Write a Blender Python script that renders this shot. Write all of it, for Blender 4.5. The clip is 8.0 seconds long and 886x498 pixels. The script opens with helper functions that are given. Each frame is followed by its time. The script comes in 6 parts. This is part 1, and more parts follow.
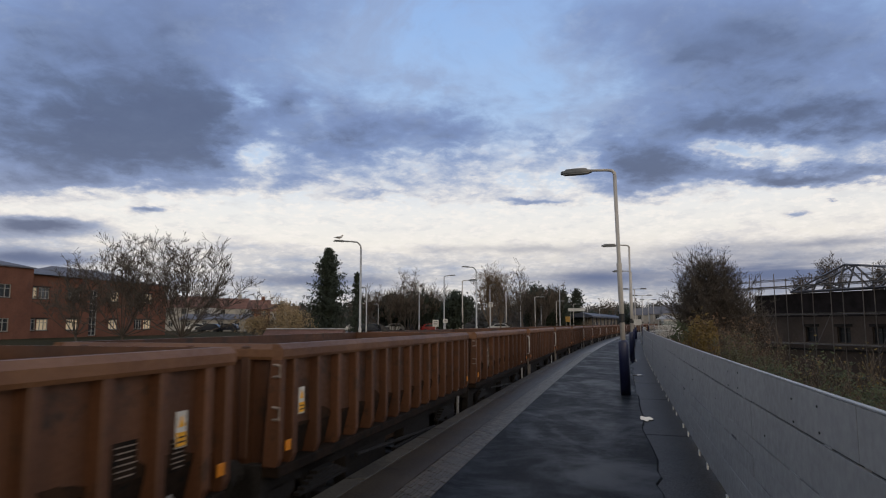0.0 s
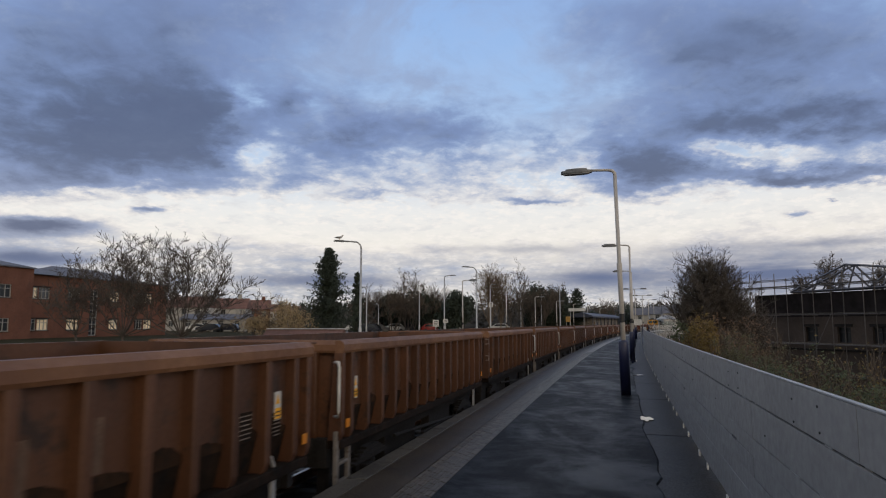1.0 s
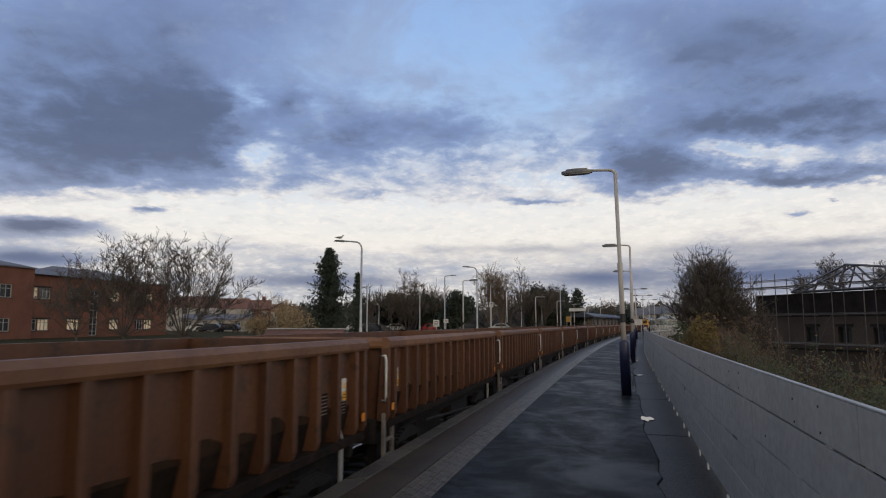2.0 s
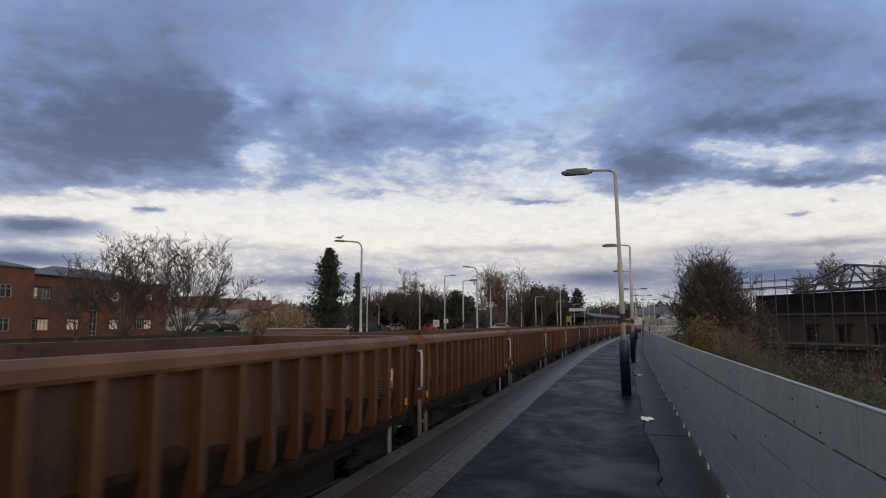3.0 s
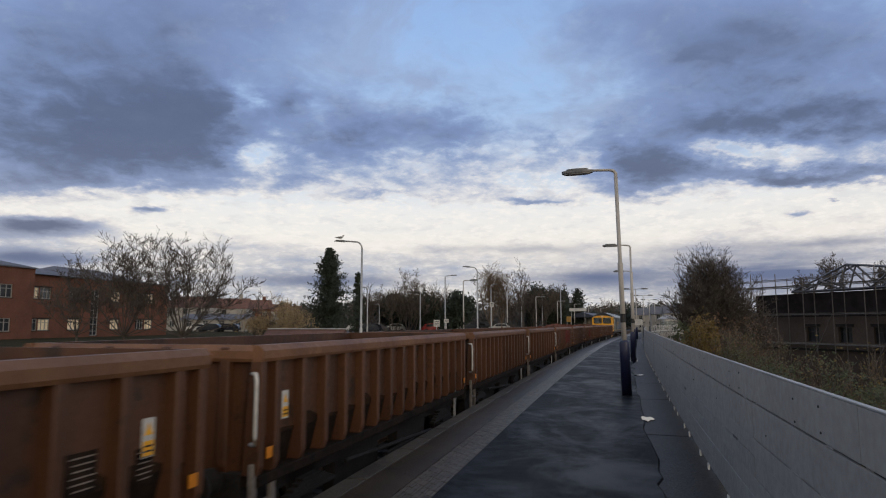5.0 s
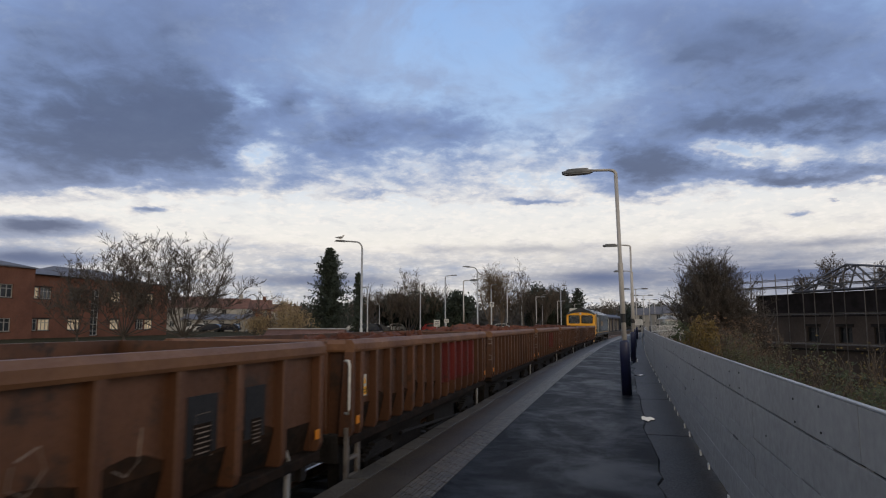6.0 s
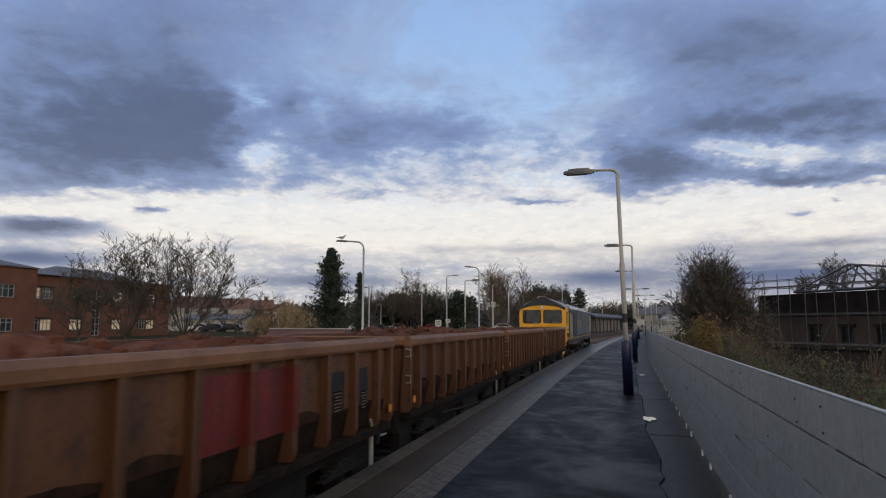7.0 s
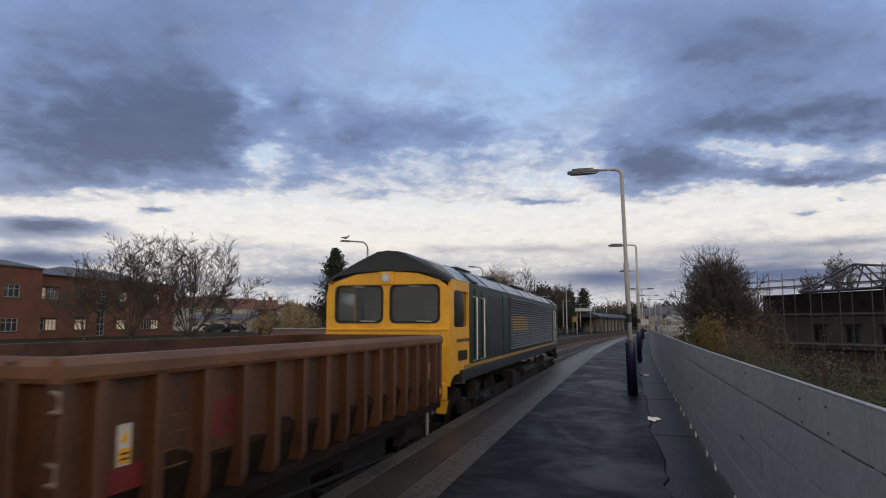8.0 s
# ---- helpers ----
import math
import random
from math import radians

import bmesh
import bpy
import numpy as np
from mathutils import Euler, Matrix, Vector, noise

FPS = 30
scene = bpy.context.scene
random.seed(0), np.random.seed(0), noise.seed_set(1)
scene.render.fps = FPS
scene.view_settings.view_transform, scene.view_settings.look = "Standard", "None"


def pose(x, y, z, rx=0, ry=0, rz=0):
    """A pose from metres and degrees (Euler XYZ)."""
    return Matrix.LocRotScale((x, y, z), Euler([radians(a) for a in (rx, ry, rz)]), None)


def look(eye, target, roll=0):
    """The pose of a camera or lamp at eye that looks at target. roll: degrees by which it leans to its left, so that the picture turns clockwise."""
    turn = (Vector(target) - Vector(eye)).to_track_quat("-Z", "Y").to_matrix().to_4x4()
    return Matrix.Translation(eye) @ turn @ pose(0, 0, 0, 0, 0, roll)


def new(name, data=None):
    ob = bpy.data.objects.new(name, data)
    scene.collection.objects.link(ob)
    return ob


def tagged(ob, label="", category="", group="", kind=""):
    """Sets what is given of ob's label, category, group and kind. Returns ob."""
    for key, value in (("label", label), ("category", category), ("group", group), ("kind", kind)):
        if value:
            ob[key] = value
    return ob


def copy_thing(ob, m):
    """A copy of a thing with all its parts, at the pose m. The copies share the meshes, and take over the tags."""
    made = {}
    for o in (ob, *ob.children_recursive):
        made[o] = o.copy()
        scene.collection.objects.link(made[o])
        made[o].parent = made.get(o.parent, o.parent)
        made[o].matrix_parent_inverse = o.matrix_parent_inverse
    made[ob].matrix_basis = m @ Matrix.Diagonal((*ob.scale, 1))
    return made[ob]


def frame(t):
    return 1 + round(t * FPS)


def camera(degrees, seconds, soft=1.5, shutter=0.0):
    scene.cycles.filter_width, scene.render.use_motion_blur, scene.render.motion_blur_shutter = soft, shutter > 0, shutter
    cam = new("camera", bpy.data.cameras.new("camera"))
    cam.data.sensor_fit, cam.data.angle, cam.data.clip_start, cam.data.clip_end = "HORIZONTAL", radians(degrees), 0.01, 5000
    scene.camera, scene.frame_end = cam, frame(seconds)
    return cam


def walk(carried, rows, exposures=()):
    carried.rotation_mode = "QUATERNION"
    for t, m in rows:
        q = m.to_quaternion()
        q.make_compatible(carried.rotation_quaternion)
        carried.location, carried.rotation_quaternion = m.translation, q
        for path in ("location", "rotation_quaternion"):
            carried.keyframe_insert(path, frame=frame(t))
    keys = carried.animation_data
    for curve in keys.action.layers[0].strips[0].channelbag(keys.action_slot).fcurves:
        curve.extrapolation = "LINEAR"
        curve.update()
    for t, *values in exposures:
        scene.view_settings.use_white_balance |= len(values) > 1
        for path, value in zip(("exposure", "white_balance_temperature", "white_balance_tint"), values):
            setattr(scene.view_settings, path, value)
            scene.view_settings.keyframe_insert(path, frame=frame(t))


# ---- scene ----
# ---------- camera ----------
EYE = 1.72
LENS = 68.2
cam = camera(LENS, 8.0, soft=1.15, shutter=0.07)
PITCH = 6.50


def cam_pose(yaw):
    return pose(0, 0, EYE, 90 + PITCH, 0, yaw)


walk(cam, [(0.0, cam_pose(0.0)), (0.9, cam_pose(0.01)), (1.3, cam_pose(0.05)), (2.0, cam_pose(0.06)), (3.0, cam_pose(0.06)),
           (4.5, cam_pose(0.08)), (6.0, cam_pose(0.10)), (6.6, cam_pose(0.11)), (6.85, cam_pose(0.18)), (7.0, cam_pose(0.23)),
           (7.5, cam_pose(0.26)), (7.75, cam_pose(0.40)), (8.0, cam_pose(0.57))])

# ---------- the line of the railway ----------
# The platform's edge is an arc; s runs along it, lat is metres to the right of it, z is over the platform.
X0, TH0, CURV = -3.02, radians(14.22), 8.8e-4
RAIL = -0.75          # rail top
TRACK = -1.47         # near track's middle
TRACK2 = -4.87        # far track's middle
FAR_EDGE = -6.34      # far platform's edge


def heading(s):
    return TH0 + CURV * s


def at(s, lat=0.0, z=0.0):
    th = heading(s)
    x = X0 + (math.cos(TH0) - math.cos(th)) / CURV
    y = (math.sin(th) - math.sin(TH0)) / CURV
    return Vector((x + lat * math.cos(th), y - lat * math.sin(th), z))


def along(s, lat=0.0, z=0.0, turn=0.0):
    """A pose on the line: local y runs along it."""
    return Matrix.Translation(at(s, lat, z)) @ Matrix.Rotation(-heading(s) + radians(turn), 4, "Z")


# ---------- world, sun, exposure ----------
SUN_AZ, SUN_EL = 152.0, 13.0     # degrees right of the y axis, over the horizon
world = bpy.data.worlds.new("sky")
scene.world = world
world.use_nodes = True


class Net:
    """Short hand for node trees."""

    def __init__(self, tree):
        self.tree = tree
        tree.nodes.clear()

    def node(self, kind, **given):
        n = self.tree.nodes.new(kind)
        for k, v in given.items():
            n[k] = v
        return n

    def put(self, sock, v):
        if isinstance(v, bpy.types.NodeSocket):
            self.tree.links.new(v, sock)
        elif v is not None:
            if isinstance(v, tuple) and len(v) == 3 and sock.type == "RGBA":
                v = (*v, 1)
            sock.default_value = v

    def math(self, op, a, b=None, c=None, clamp=False):
        n = self.tree.nodes.new("ShaderNodeMath")
        n.operation, n.use_clamp = op, clamp
        for i, v in enumerate((a, b, c)):
            self.put(n.inputs[i], v)
        return n.outputs[0]

    def mix(self, f, a, b, kind="MIX"):
        n = self.tree.nodes.new("ShaderNodeMix")
        n.data_type, n.blend_type, n.clamp_factor = "RGBA", kind, True
        self.put(n.inputs[0], f), self.put(n.inputs[6], a), self.put(n.inputs[7], b)
        return n.outputs[2]

    def noise(self, vec, scale, detail=4, rough=0.55, w=None, distort=0.0):
        n = self.tree.nodes.new("ShaderNodeTexNoise")
        if w is not None:
            n.noise_dimensions = "4D"
            self.put(n.inputs["W"], w)
        self.put(n.inputs["Vector"], vec)
        n.inputs["Scale"].default_value, n.inputs["Detail"].default_value = scale, detail
        n.inputs["Roughness"].default_value, n.inputs["Distortion"].default_value = rough, distort
        return n.outputs[0]

    def span(self, v, a, b, c=0.0, d=1.0, smooth=True):
        n = self.tree.nodes.new("ShaderNodeMapRange")
        n.interpolation_type = "SMOOTHSTEP" if smooth else "LINEAR"
        for i, x in enumerate((v, a, b, c, d)):
            self.put(n.inputs[i], x)
        return n.outputs[0]

    def ramp(self, f, stops):
        n = self.tree.nodes.new("ShaderNodeValToRGB")
        self.put(n.inputs[0], f)
        e = n.color_ramp.elements
        while len(e) < len(stops):
            e.new(0.5)
        for k, (p, c) in zip(e, stops):
            k.position, k.color = p, (*c, 1)
        return n.outputs[0]

    def combine(self, x, y, z):
        n = self.tree.nodes.new("ShaderNodeCombineXYZ")
        for i, v in enumerate((x, y, z)):
            self.put(n.inputs[i], v)
        return n.outputs[0]


def build_sky():
    g = Net(world.node_tree)
    co = g.node("ShaderNodeTexCoord").outputs["Generated"]
    sep = g.node("ShaderNodeSeparateXYZ")
    g.put(sep.inputs[0], co)
    x, y, z = sep.outputs
    az = g.math("MULTIPLY", g.math("ARCTAN2", x, y), 57.2958)
    el = g.math("MULTIPLY", g.math("ARCSINE", z), 57.2958)
    sky = g.node("ShaderNodeTexSky")
    sky.sky_type, sky.sun_disc = "NISHITA", False
    sky.sun_elevation, sky.sun_rotation = radians(SUN_EL), radians(SUN_AZ)
    sky.air_density, sky.dust_density, sky.ozone_density = 1.0, 0.6, 1.5
    # height of the air's colours: clear sky and the lit veil low over the horizon
    veil = g.ramp(g.math("DIVIDE", el, 60.0), [
        (0.0, (0.36, 0.37, 0.40)), (0.045, (0.50, 0.50, 0.50)), (0.10, (0.86, 0.79, 0.71)), (0.165, (0.80, 0.785, 0.77)),
        (0.21, (0.56, 0.64, 0.76)), (0.28, (0.38, 0.54, 0.80)), (0.46, (0.28, 0.45, 0.78)), (0.62, (0.34, 0.40, 0.50)), (1.0, (0.40, 0.42, 0.46))])
    clear = g.mix(0.012, veil, sky.outputs[0])
    # the cloud deck, a plane seen in perspective
    k = g.math("DIVIDE", 1.0, g.math("ADD", g.math("MAXIMUM", z, 0.0), 0.24))
    deck = g.combine(g.math("MULTIPLY", x, k), g.math("MULTIPLY", y, k), 0.3)
    big = g.noise(deck, 2.1, 4, 0.55, distort=0.35)
    puff = g.noise(deck, 9.5, 9, 0.60, distort=0.25)
    wisp = g.noise(deck, 22.0, 6, 0.65)
    rough = g.math("MULTIPLY", g.span(el, 7.0, 13.0, 0.35, 0.74), g.span(el, 17.0, 23.0, 1.0, 0.5))
    field = g.math("ADD", g.math("MULTIPLY", big, 0.50), g.math("MULTIPLY", puff, rough))
    field = g.math("ADD", field, g.math("MULTIPLY_ADD", rough, -0.5, 0.30))
    # ragged edges: the masses are looked up at places shifted by two noises
    warp = g.noise(deck, 5.0, 5, 0.6, w=3.1)
    warp2 = g.noise(deck, 6.0, 5, 0.6, w=8.4)
    waz = g.math("ADD", az, g.math("MULTIPLY", g.math("SUBTRACT", warp, 0.5), g.span(el, 4.0, 13.0, 3.0, 10.0)))
    wel = g.math("ADD", el, g.math("MULTIPLY", g.math("MULTIPLY", g.math("SUBTRACT", warp2, 0.5), 5.0), g.span(el, 4.0, 14.0, 0.1, 1.0)))

    def blob(a0, e0, sa, se, amount, tilt=0.0):
        da, de = g.math("SUBTRACT", waz, a0), g.math("SUBTRACT", wel, e0)
        de = g.math("SUBTRACT", de, g.math("MULTIPLY", da, tilt))
        q = g.math("ADD", g.math("POWER", g.math("ABSOLUTE", g.math("DIVIDE", da, sa)), 2.0),
                   g.math("POWER", g.math("ABSOLUTE", g.math("DIVIDE", de, se)), 2.0))
        return g.math("MULTIPLY", g.math("EXPONENT", g.math("MULTIPLY", q, -1.0)), amount)

    for given in CLOUDS:
        field = g.math("ADD", field, blob(*given))
    body = g.span(field, 0.40, 0.76)
    core = g.span(field, 0.68, 1.12)
    shade = g.mix(g.span(el, 5.0, 14.0), (0.31, 0.35, 0.47), (0.205, 0.282, 0.50))
    shade = g.mix(core, shade, (0.096, 0.125, 0.220))
    lit = g.math("MULTIPLY", g.span(puff, 0.42, 0.72), g.span(wisp, 0.35, 0.65, 0.3, 1.0))
    shade = g.mix(g.math("MULTIPLY", lit, g.span(core, 0.0, 0.7, 0.60, 0.05, False)), shade, (0.36, 0.45, 0.64))
    thin = g.noise(deck, 4.2, 7, 0.62, w=5.5, distort=0.6)
    clear = g.mix(g.math("MULTIPLY", g.span(thin, 0.42, 0.66, 0.0, 0.62), g.span(el, 11.0, 16.0)), clear, (0.29, 0.36, 0.54))
    rim = g.math("MULTIPLY", g.span(field, 0.36, 0.54), g.math("SUBTRACT", 1.0, body))
    rimmed = g.mix(g.math("MULTIPLY", rim, g.span(el, 19.0, 9.0, 0.06, 0.85)), clear, (0.82, 0.775, 0.74))
    out = g.mix(g.math("MULTIPLY", body, 0.93), rimmed, shade)
    grey = g.math("MULTIPLY", g.span(puff, 0.47, 0.66), g.math("MULTIPLY", g.span(el, 16.0, 12.0), g.span(el, 5.0, 8.5)))
    out = g.mix(g.math("MULTIPLY", g.math("MULTIPLY", grey, g.math("SUBTRACT", 1.0, body)), 0.22), out, (0.50, 0.53, 0.60))
    glow = g.math("MULTIPLY", g.span(wisp, 0.45, 0.68), g.math("MULTIPLY", g.span(el, 18.0, 10.0), g.math("SUBTRACT", 1.0, body)))
    out = g.mix(g.math("MULTIPLY", glow, 0.7), out, (0.95, 0.90, 0.85))
    # thin bands of far cloud low down
    low = g.noise(g.combine(g.math("MULTIPLY", az, 0.035), g.math("MULTIPLY", el, 0.40), 1.7), 1.0, 5, 0.55)
    lowmask = g.math("MULTIPLY", g.span(low, 0.46, 0.62), g.math("MULTIPLY", g.span(el, 8.0, 4.5), 0.18))
    out = g.mix(lowmask, out, (0.40, 0.41, 0.45))
    for a0, e0, sa, se, amount in BANKS:
        out = g.mix(g.math("MULTIPLY", blob(a0, e0, sa, se, amount), g.span(low, 0.25, 0.5)), out, (0.15, 0.185, 0.30))
    # behind the camera the cloud is thin and the low sun stands behind it
    out = g.mix(g.span(y, 0.15, -0.6, 0.0, 0.8), out, (0.62, 0.59, 0.55))
    out = g.mix(g.span(el, -0.5, -4.0), out, (0.10, 0.10, 0.10))
    back = g.node("ShaderNodeBackground")
    g.put(back.inputs[0], out)
    back.inputs[1].default_value = SKY_STRENGTH
    g.put(g.node("ShaderNodeOutputWorld").inputs[0], back.outputs[0])


SKY_STRENGTH = 1.0
# azimuth, elevation, their widths, weight, slope
CLOUDS = [(-27.0, 14.8, 11.0, 4.4, 0.60, 0.12), (-21.6, 17.1, 4.9, 3.34, 0.22, 0.11), (-27.8, 22.2, 11.3, 4.0, 0.30, 0.18),
          (-32.6, 10.6, 5.0, 0.91, 0.22, 0.11), (-7.3, 16.7, 4.8, 1.81, 0.3, 0.03), (0.8, 16.6, 4.3, 1.63, 0.3, -0.01),
          (-11.3, 14.4, 2.7, 1.05, 0.18, 0.05), (-14.3, 18.7, 2.2, 0.92, 0.2, 0.07), (17.6, 13.1, 4.0, 2.5, 0.56, -0.07),
          (28.3, 15.6, 8.5, 1.6, 0.46, -0.14), (30.0, 11.1, 7.0, 0.75, 0.55, -0.11), (26.9, 21.1, 11.0, 4.6, 0.32, -0.17),
          (17.3, 24.1, 5.7, 2.57, 0.1, -0.12), (9.8, 15.2, 2.2, 0.67, 0.18, -0.05), (-24.3, 9.1, 1.8, 0.36, 0.55, 0.07),
          (-32.0, 7.2, 3.4, 0.71, 0.66, 0.08), (-32.2, 4.9, 3.4, 0.54, 0.5, 0.05), (8.0, 10.5, 3.2, 0.39, 0.42, -0.03),
          (-9.2, 10.3, 3.4, 0.44, 0.22, 0.03), (28.8, 8.5, 1.2, 0.3, 0.42, -0.08), (31.0, 9.1, 0.6, 0.21, 0.4, -0.1),
          (-13.1, 11.9, 3.3, 0.76, 0.2, 0.05), (-6.3, 11.2, 3.0, 0.49, 0.2, 0.02), (-16.0, 14.0, 2.4, 1.0, -0.30, 0.25),
          (-17.8, 18.6, 1.0, 2.03, -0.22, 0.09), (3.3, 23.1, 8.7, 2.72, -0.14, -0.02), (24.9, 13.5, 3.4, 0.6, -0.30, -0.11),
          (-0.1, 8.9, 42.9, 1.78, -0.46, -0.0), (11.3, 18.9, 5.4, 2.55, -0.12, -0.06), (8.7, 12.6, 5.4, 0.97, -0.2, -0.03),
          (-11.3, 17.2, 1.0, 1.64, -0.12, 0.05)]
BANKS = [(26.8, 4.0, 9.5, 1.65, 1.05), (31.2, 6.2, 4.0, 0.38, 0.75), (-11.0, 3.7, 8.1, 0.6, 0.85), (13.4, 3.9, 5.6, 0.85, 1.0), (8.6, 6.5, 5.3, 0.39, 0.45), (-31.5, 4.8, 4.0, 0.59, 0.7), (0.7, 6.5, 3.0, 0.3, 0.3), (22.0, 6.1, 6.0, 0.55, 0.4)]
build_sky()
sun = new("sun", bpy.data.lights.new("sun", "SUN"))
sun.data.energy, sun.data.angle, sun.data.color = 0.68, radians(26), (1.0, 0.80, 0.58)
sun_way = Vector((math.sin(radians(SUN_AZ)) * math.cos(radians(SUN_EL)), math.cos(radians(SUN_AZ)) * math.cos(radians(SUN_EL)), math.sin(radians(SUN_EL))))
sun.matrix_world = look(sun_way * 80, (0, 0, 0))
scene.view_settings.exposure = 0.0

# ---------- materials ----------


def mat(name, col, rough=0.7, metal=0.0, var=0.3, scale=2.5, fine=30.0, bump=0.25, col2=None, spots=None, spot_at=0.62,
        rand=0.0, streak=False, spec=0.5, bump_dist=0.01, emit=0.0):
    m = bpy.data.materials.new(name)
    m.use_nodes = True
    g = Net(m.node_tree)
    tc = g.node("ShaderNodeTexCoord").outputs["Object"]
    info = g.node("ShaderNodeObjectInfo").outputs["Random"]
    w = g.math("MULTIPLY", info, 37.0)
    vec = tc
    if streak:
        mp = g.node("ShaderNodeMapping")
        g.put(mp.inputs[0], tc)
        mp.inputs["Scale"].default_value = (1, 1, 0.12)
        vec = mp.outputs[0]
    n1 = g.noise(vec, scale, 5, 0.6, w)
    n2 = g.noise(tc, fine, 4, 0.65, w)
    dark = tuple(c * (1 - var) for c in col)
    light = tuple(min(1, c * (1 + var)) for c in col)
    c = g.mix(g.span(n1, 0.3, 0.7), dark, col2 or light)
    c = g.mix(g.span(n2, 0.3, 0.75, 0.0, 0.35), c, tuple(v * 0.55 for v in col))
    if spots:
        c = g.mix(g.span(g.noise(tc, scale * 2.3, 6, 0.7, w), spot_at, spot_at + 0.12), c, spots)
    if rand:
        hsv = g.node("ShaderNodeHueSaturation")
        g.put(hsv.inputs["Value"], g.span(info, 0, 1, 1 - rand, 1 + rand, False))
        g.put(hsv.inputs["Color"], c)
        c = hsv.outputs[0]
    b = g.node("ShaderNodeBsdfPrincipled")
    g.put(b.inputs["Base Color"], c)
    g.put(b.inputs["Roughness"], g.span(n2, 0.2, 0.8, max(0.02, rough - 0.13), min(1, rough + 0.13)))
    b.inputs["Metallic"].default_value = metal
    b.inputs["Specular IOR Level"].default_value = spec
    if emit:
        g.put(b.inputs["Emission Color"], c)
        b.inputs["Emission Strength"].default_value = emit
    if bump:
        bp = g.node("ShaderNodeBump")
        bp.inputs["Strength"].default_value, bp.inputs["Distance"].default_value = bump, bump_dist
        g.put(bp.inputs["Height"], n2)
        g.put(b.inputs["Normal"], bp.outputs[0])
    g.put(g.node("ShaderNodeOutputMaterial").inputs[0], b.outputs[0])
    return m


def glass_mat(name, col, rough=0.05):
    m = bpy.data.materials.new(name)
    m.use_nodes = True
    g = Net(m.node_tree)
    b = g.node("ShaderNodeBsdfPrincipled")
    g.put(b.inputs["Base Color"], col)
    b.inputs["Roughness"].default_value, b.inputs["Transmission Weight"].default_value, b.inputs["IOR"].default_value = rough, 1.0, 1.45
    g.put(g.node("ShaderNodeOutputMaterial").inputs[0], b.outputs[0])
    return m


def wet_asphalt():
    """Dark tarmac under a wet film: smooth where water lies, rough where it has dried."""
    m = bpy.data.materials.new("wet_asphalt")
    m.use_nodes = True
    g = Net(m.node_tree)
    tc = g.node("ShaderNodeTexCoord").outputs["Object"]
    mp = g.node("ShaderNodeMapping")
    g.put(mp.inputs[0], tc)
    mp.inputs["Scale"].default_value = (0.9, 0.55, 1.0)
    wet = g.noise(mp.outputs[0], 0.75, 7, 0.66, distort=0.8)
    patch = g.noise(tc, 1.6, 8, 0.72)
    grit = g.noise(tc, 130.0, 3, 0.75)
    stone = g.noise(tc, 48.0, 5, 0.75)
    c = g.mix(g.span(patch, 0.35, 0.66), (0.005, 0.005, 0.006), (0.011, 0.011, 0.012))
    c = g.mix(g.span(stone, 0.52, 0.74, 0.0, 0.6), c, (0.034, 0.034, 0.036))
    c = g.mix(g.span(grit, 0.60, 0.76, 0.0, 0.6), c, (0.075, 0.074, 0.072))
    b = g.node("ShaderNodeBsdfPrincipled")
    g.put(b.inputs["Base Color"], c)
    film = g.span(g.math("ADD", g.math("MULTIPLY", wet, 0.85), g.math("MULTIPLY", patch, 0.45)), 0.54, 0.80)
    g.put(b.inputs["Specular IOR Level"], g.span(film, 0, 1, 0.04, 0.075, False))
    g.put(b.inputs["Roughness"], g.math("ADD", g.span(film, 0, 1, 0.52, 0.36, False), g.math("MULTIPLY", grit, 0.08)))
    bp = g.node("ShaderNodeBump")
    g.put(bp.inputs["Strength"], g.span(film, 0, 1, 0.6, 0.22, False))
    bp.inputs["Distance"].default_value = 0.006
    g.put(bp.inputs["Height"], g.math("ADD", g.math("MULTIPLY", stone, 0.6), g.math("MULTIPLY", grit, 0.4)))
    g.put(b.inputs["Normal"], bp.outputs[0])
    g.put(g.node("ShaderNodeOutputMaterial").inputs[0], b.outputs[0])
    return m


ASPHALT = wet_asphalt()
CONCRETE = mat("damp_concrete", (0.024, 0.020, 0.0165), 0.5, scale=1.2, fine=45, spots=(0.020, 0.018, 0.016), spot_at=0.48, spec=0.15, bump_dist=0.006)
COPING = mat("coping_stone", (0.085, 0.074, 0.058), 0.5, scale=1.5, fine=40, rand=0.18, spots=(0.045, 0.043, 0.038), spot_at=0.52, spec=0.2, bump_dist=0.006)
PAVER = mat("paver", (0.056, 0.044, 0.031), 0.42, scale=1.1, fine=60, rand=0.08, spots=(0.022, 0.019, 0.015), spot_at=0.52, spec=0.16, bump_dist=0.004)
TACTILE = mat("tactile_paver", (0.098, 0.080, 0.058), 0.40, scale=2, fine=60, rand=0.22, spots=(0.035, 0.030, 0.024), spot_at=0.55, spec=0.22, bump_dist=0.004)
PUDDLE = mat("puddle_water", (0.03, 0.03, 0.03), 0.04, var=0.1, bump=0.0, spec=0.6)
BRICKWALL = mat("platform_brick", (0.075, 0.060, 0.052), 0.9, scale=3, fine=25)
BALLAST = mat("ballast", (0.036, 0.031, 0.028), 0.95, scale=14, fine=60, bump=1.0, bump_dist=0.05, col2=(0.060, 0.051, 0.045))
SLEEPER = mat("sleeper", (0.09, 0.08, 0.07), 0.9, scale=4, fine=40, rand=0.2)
RAILSTEEL = mat("rail_steel", (0.20, 0.12, 0.08), 0.7, 0.3)
RAILTOP = mat("rail_top", (0.34, 0.33, 0.32), 0.36, 1.0, var=0.1, bump=0.02)
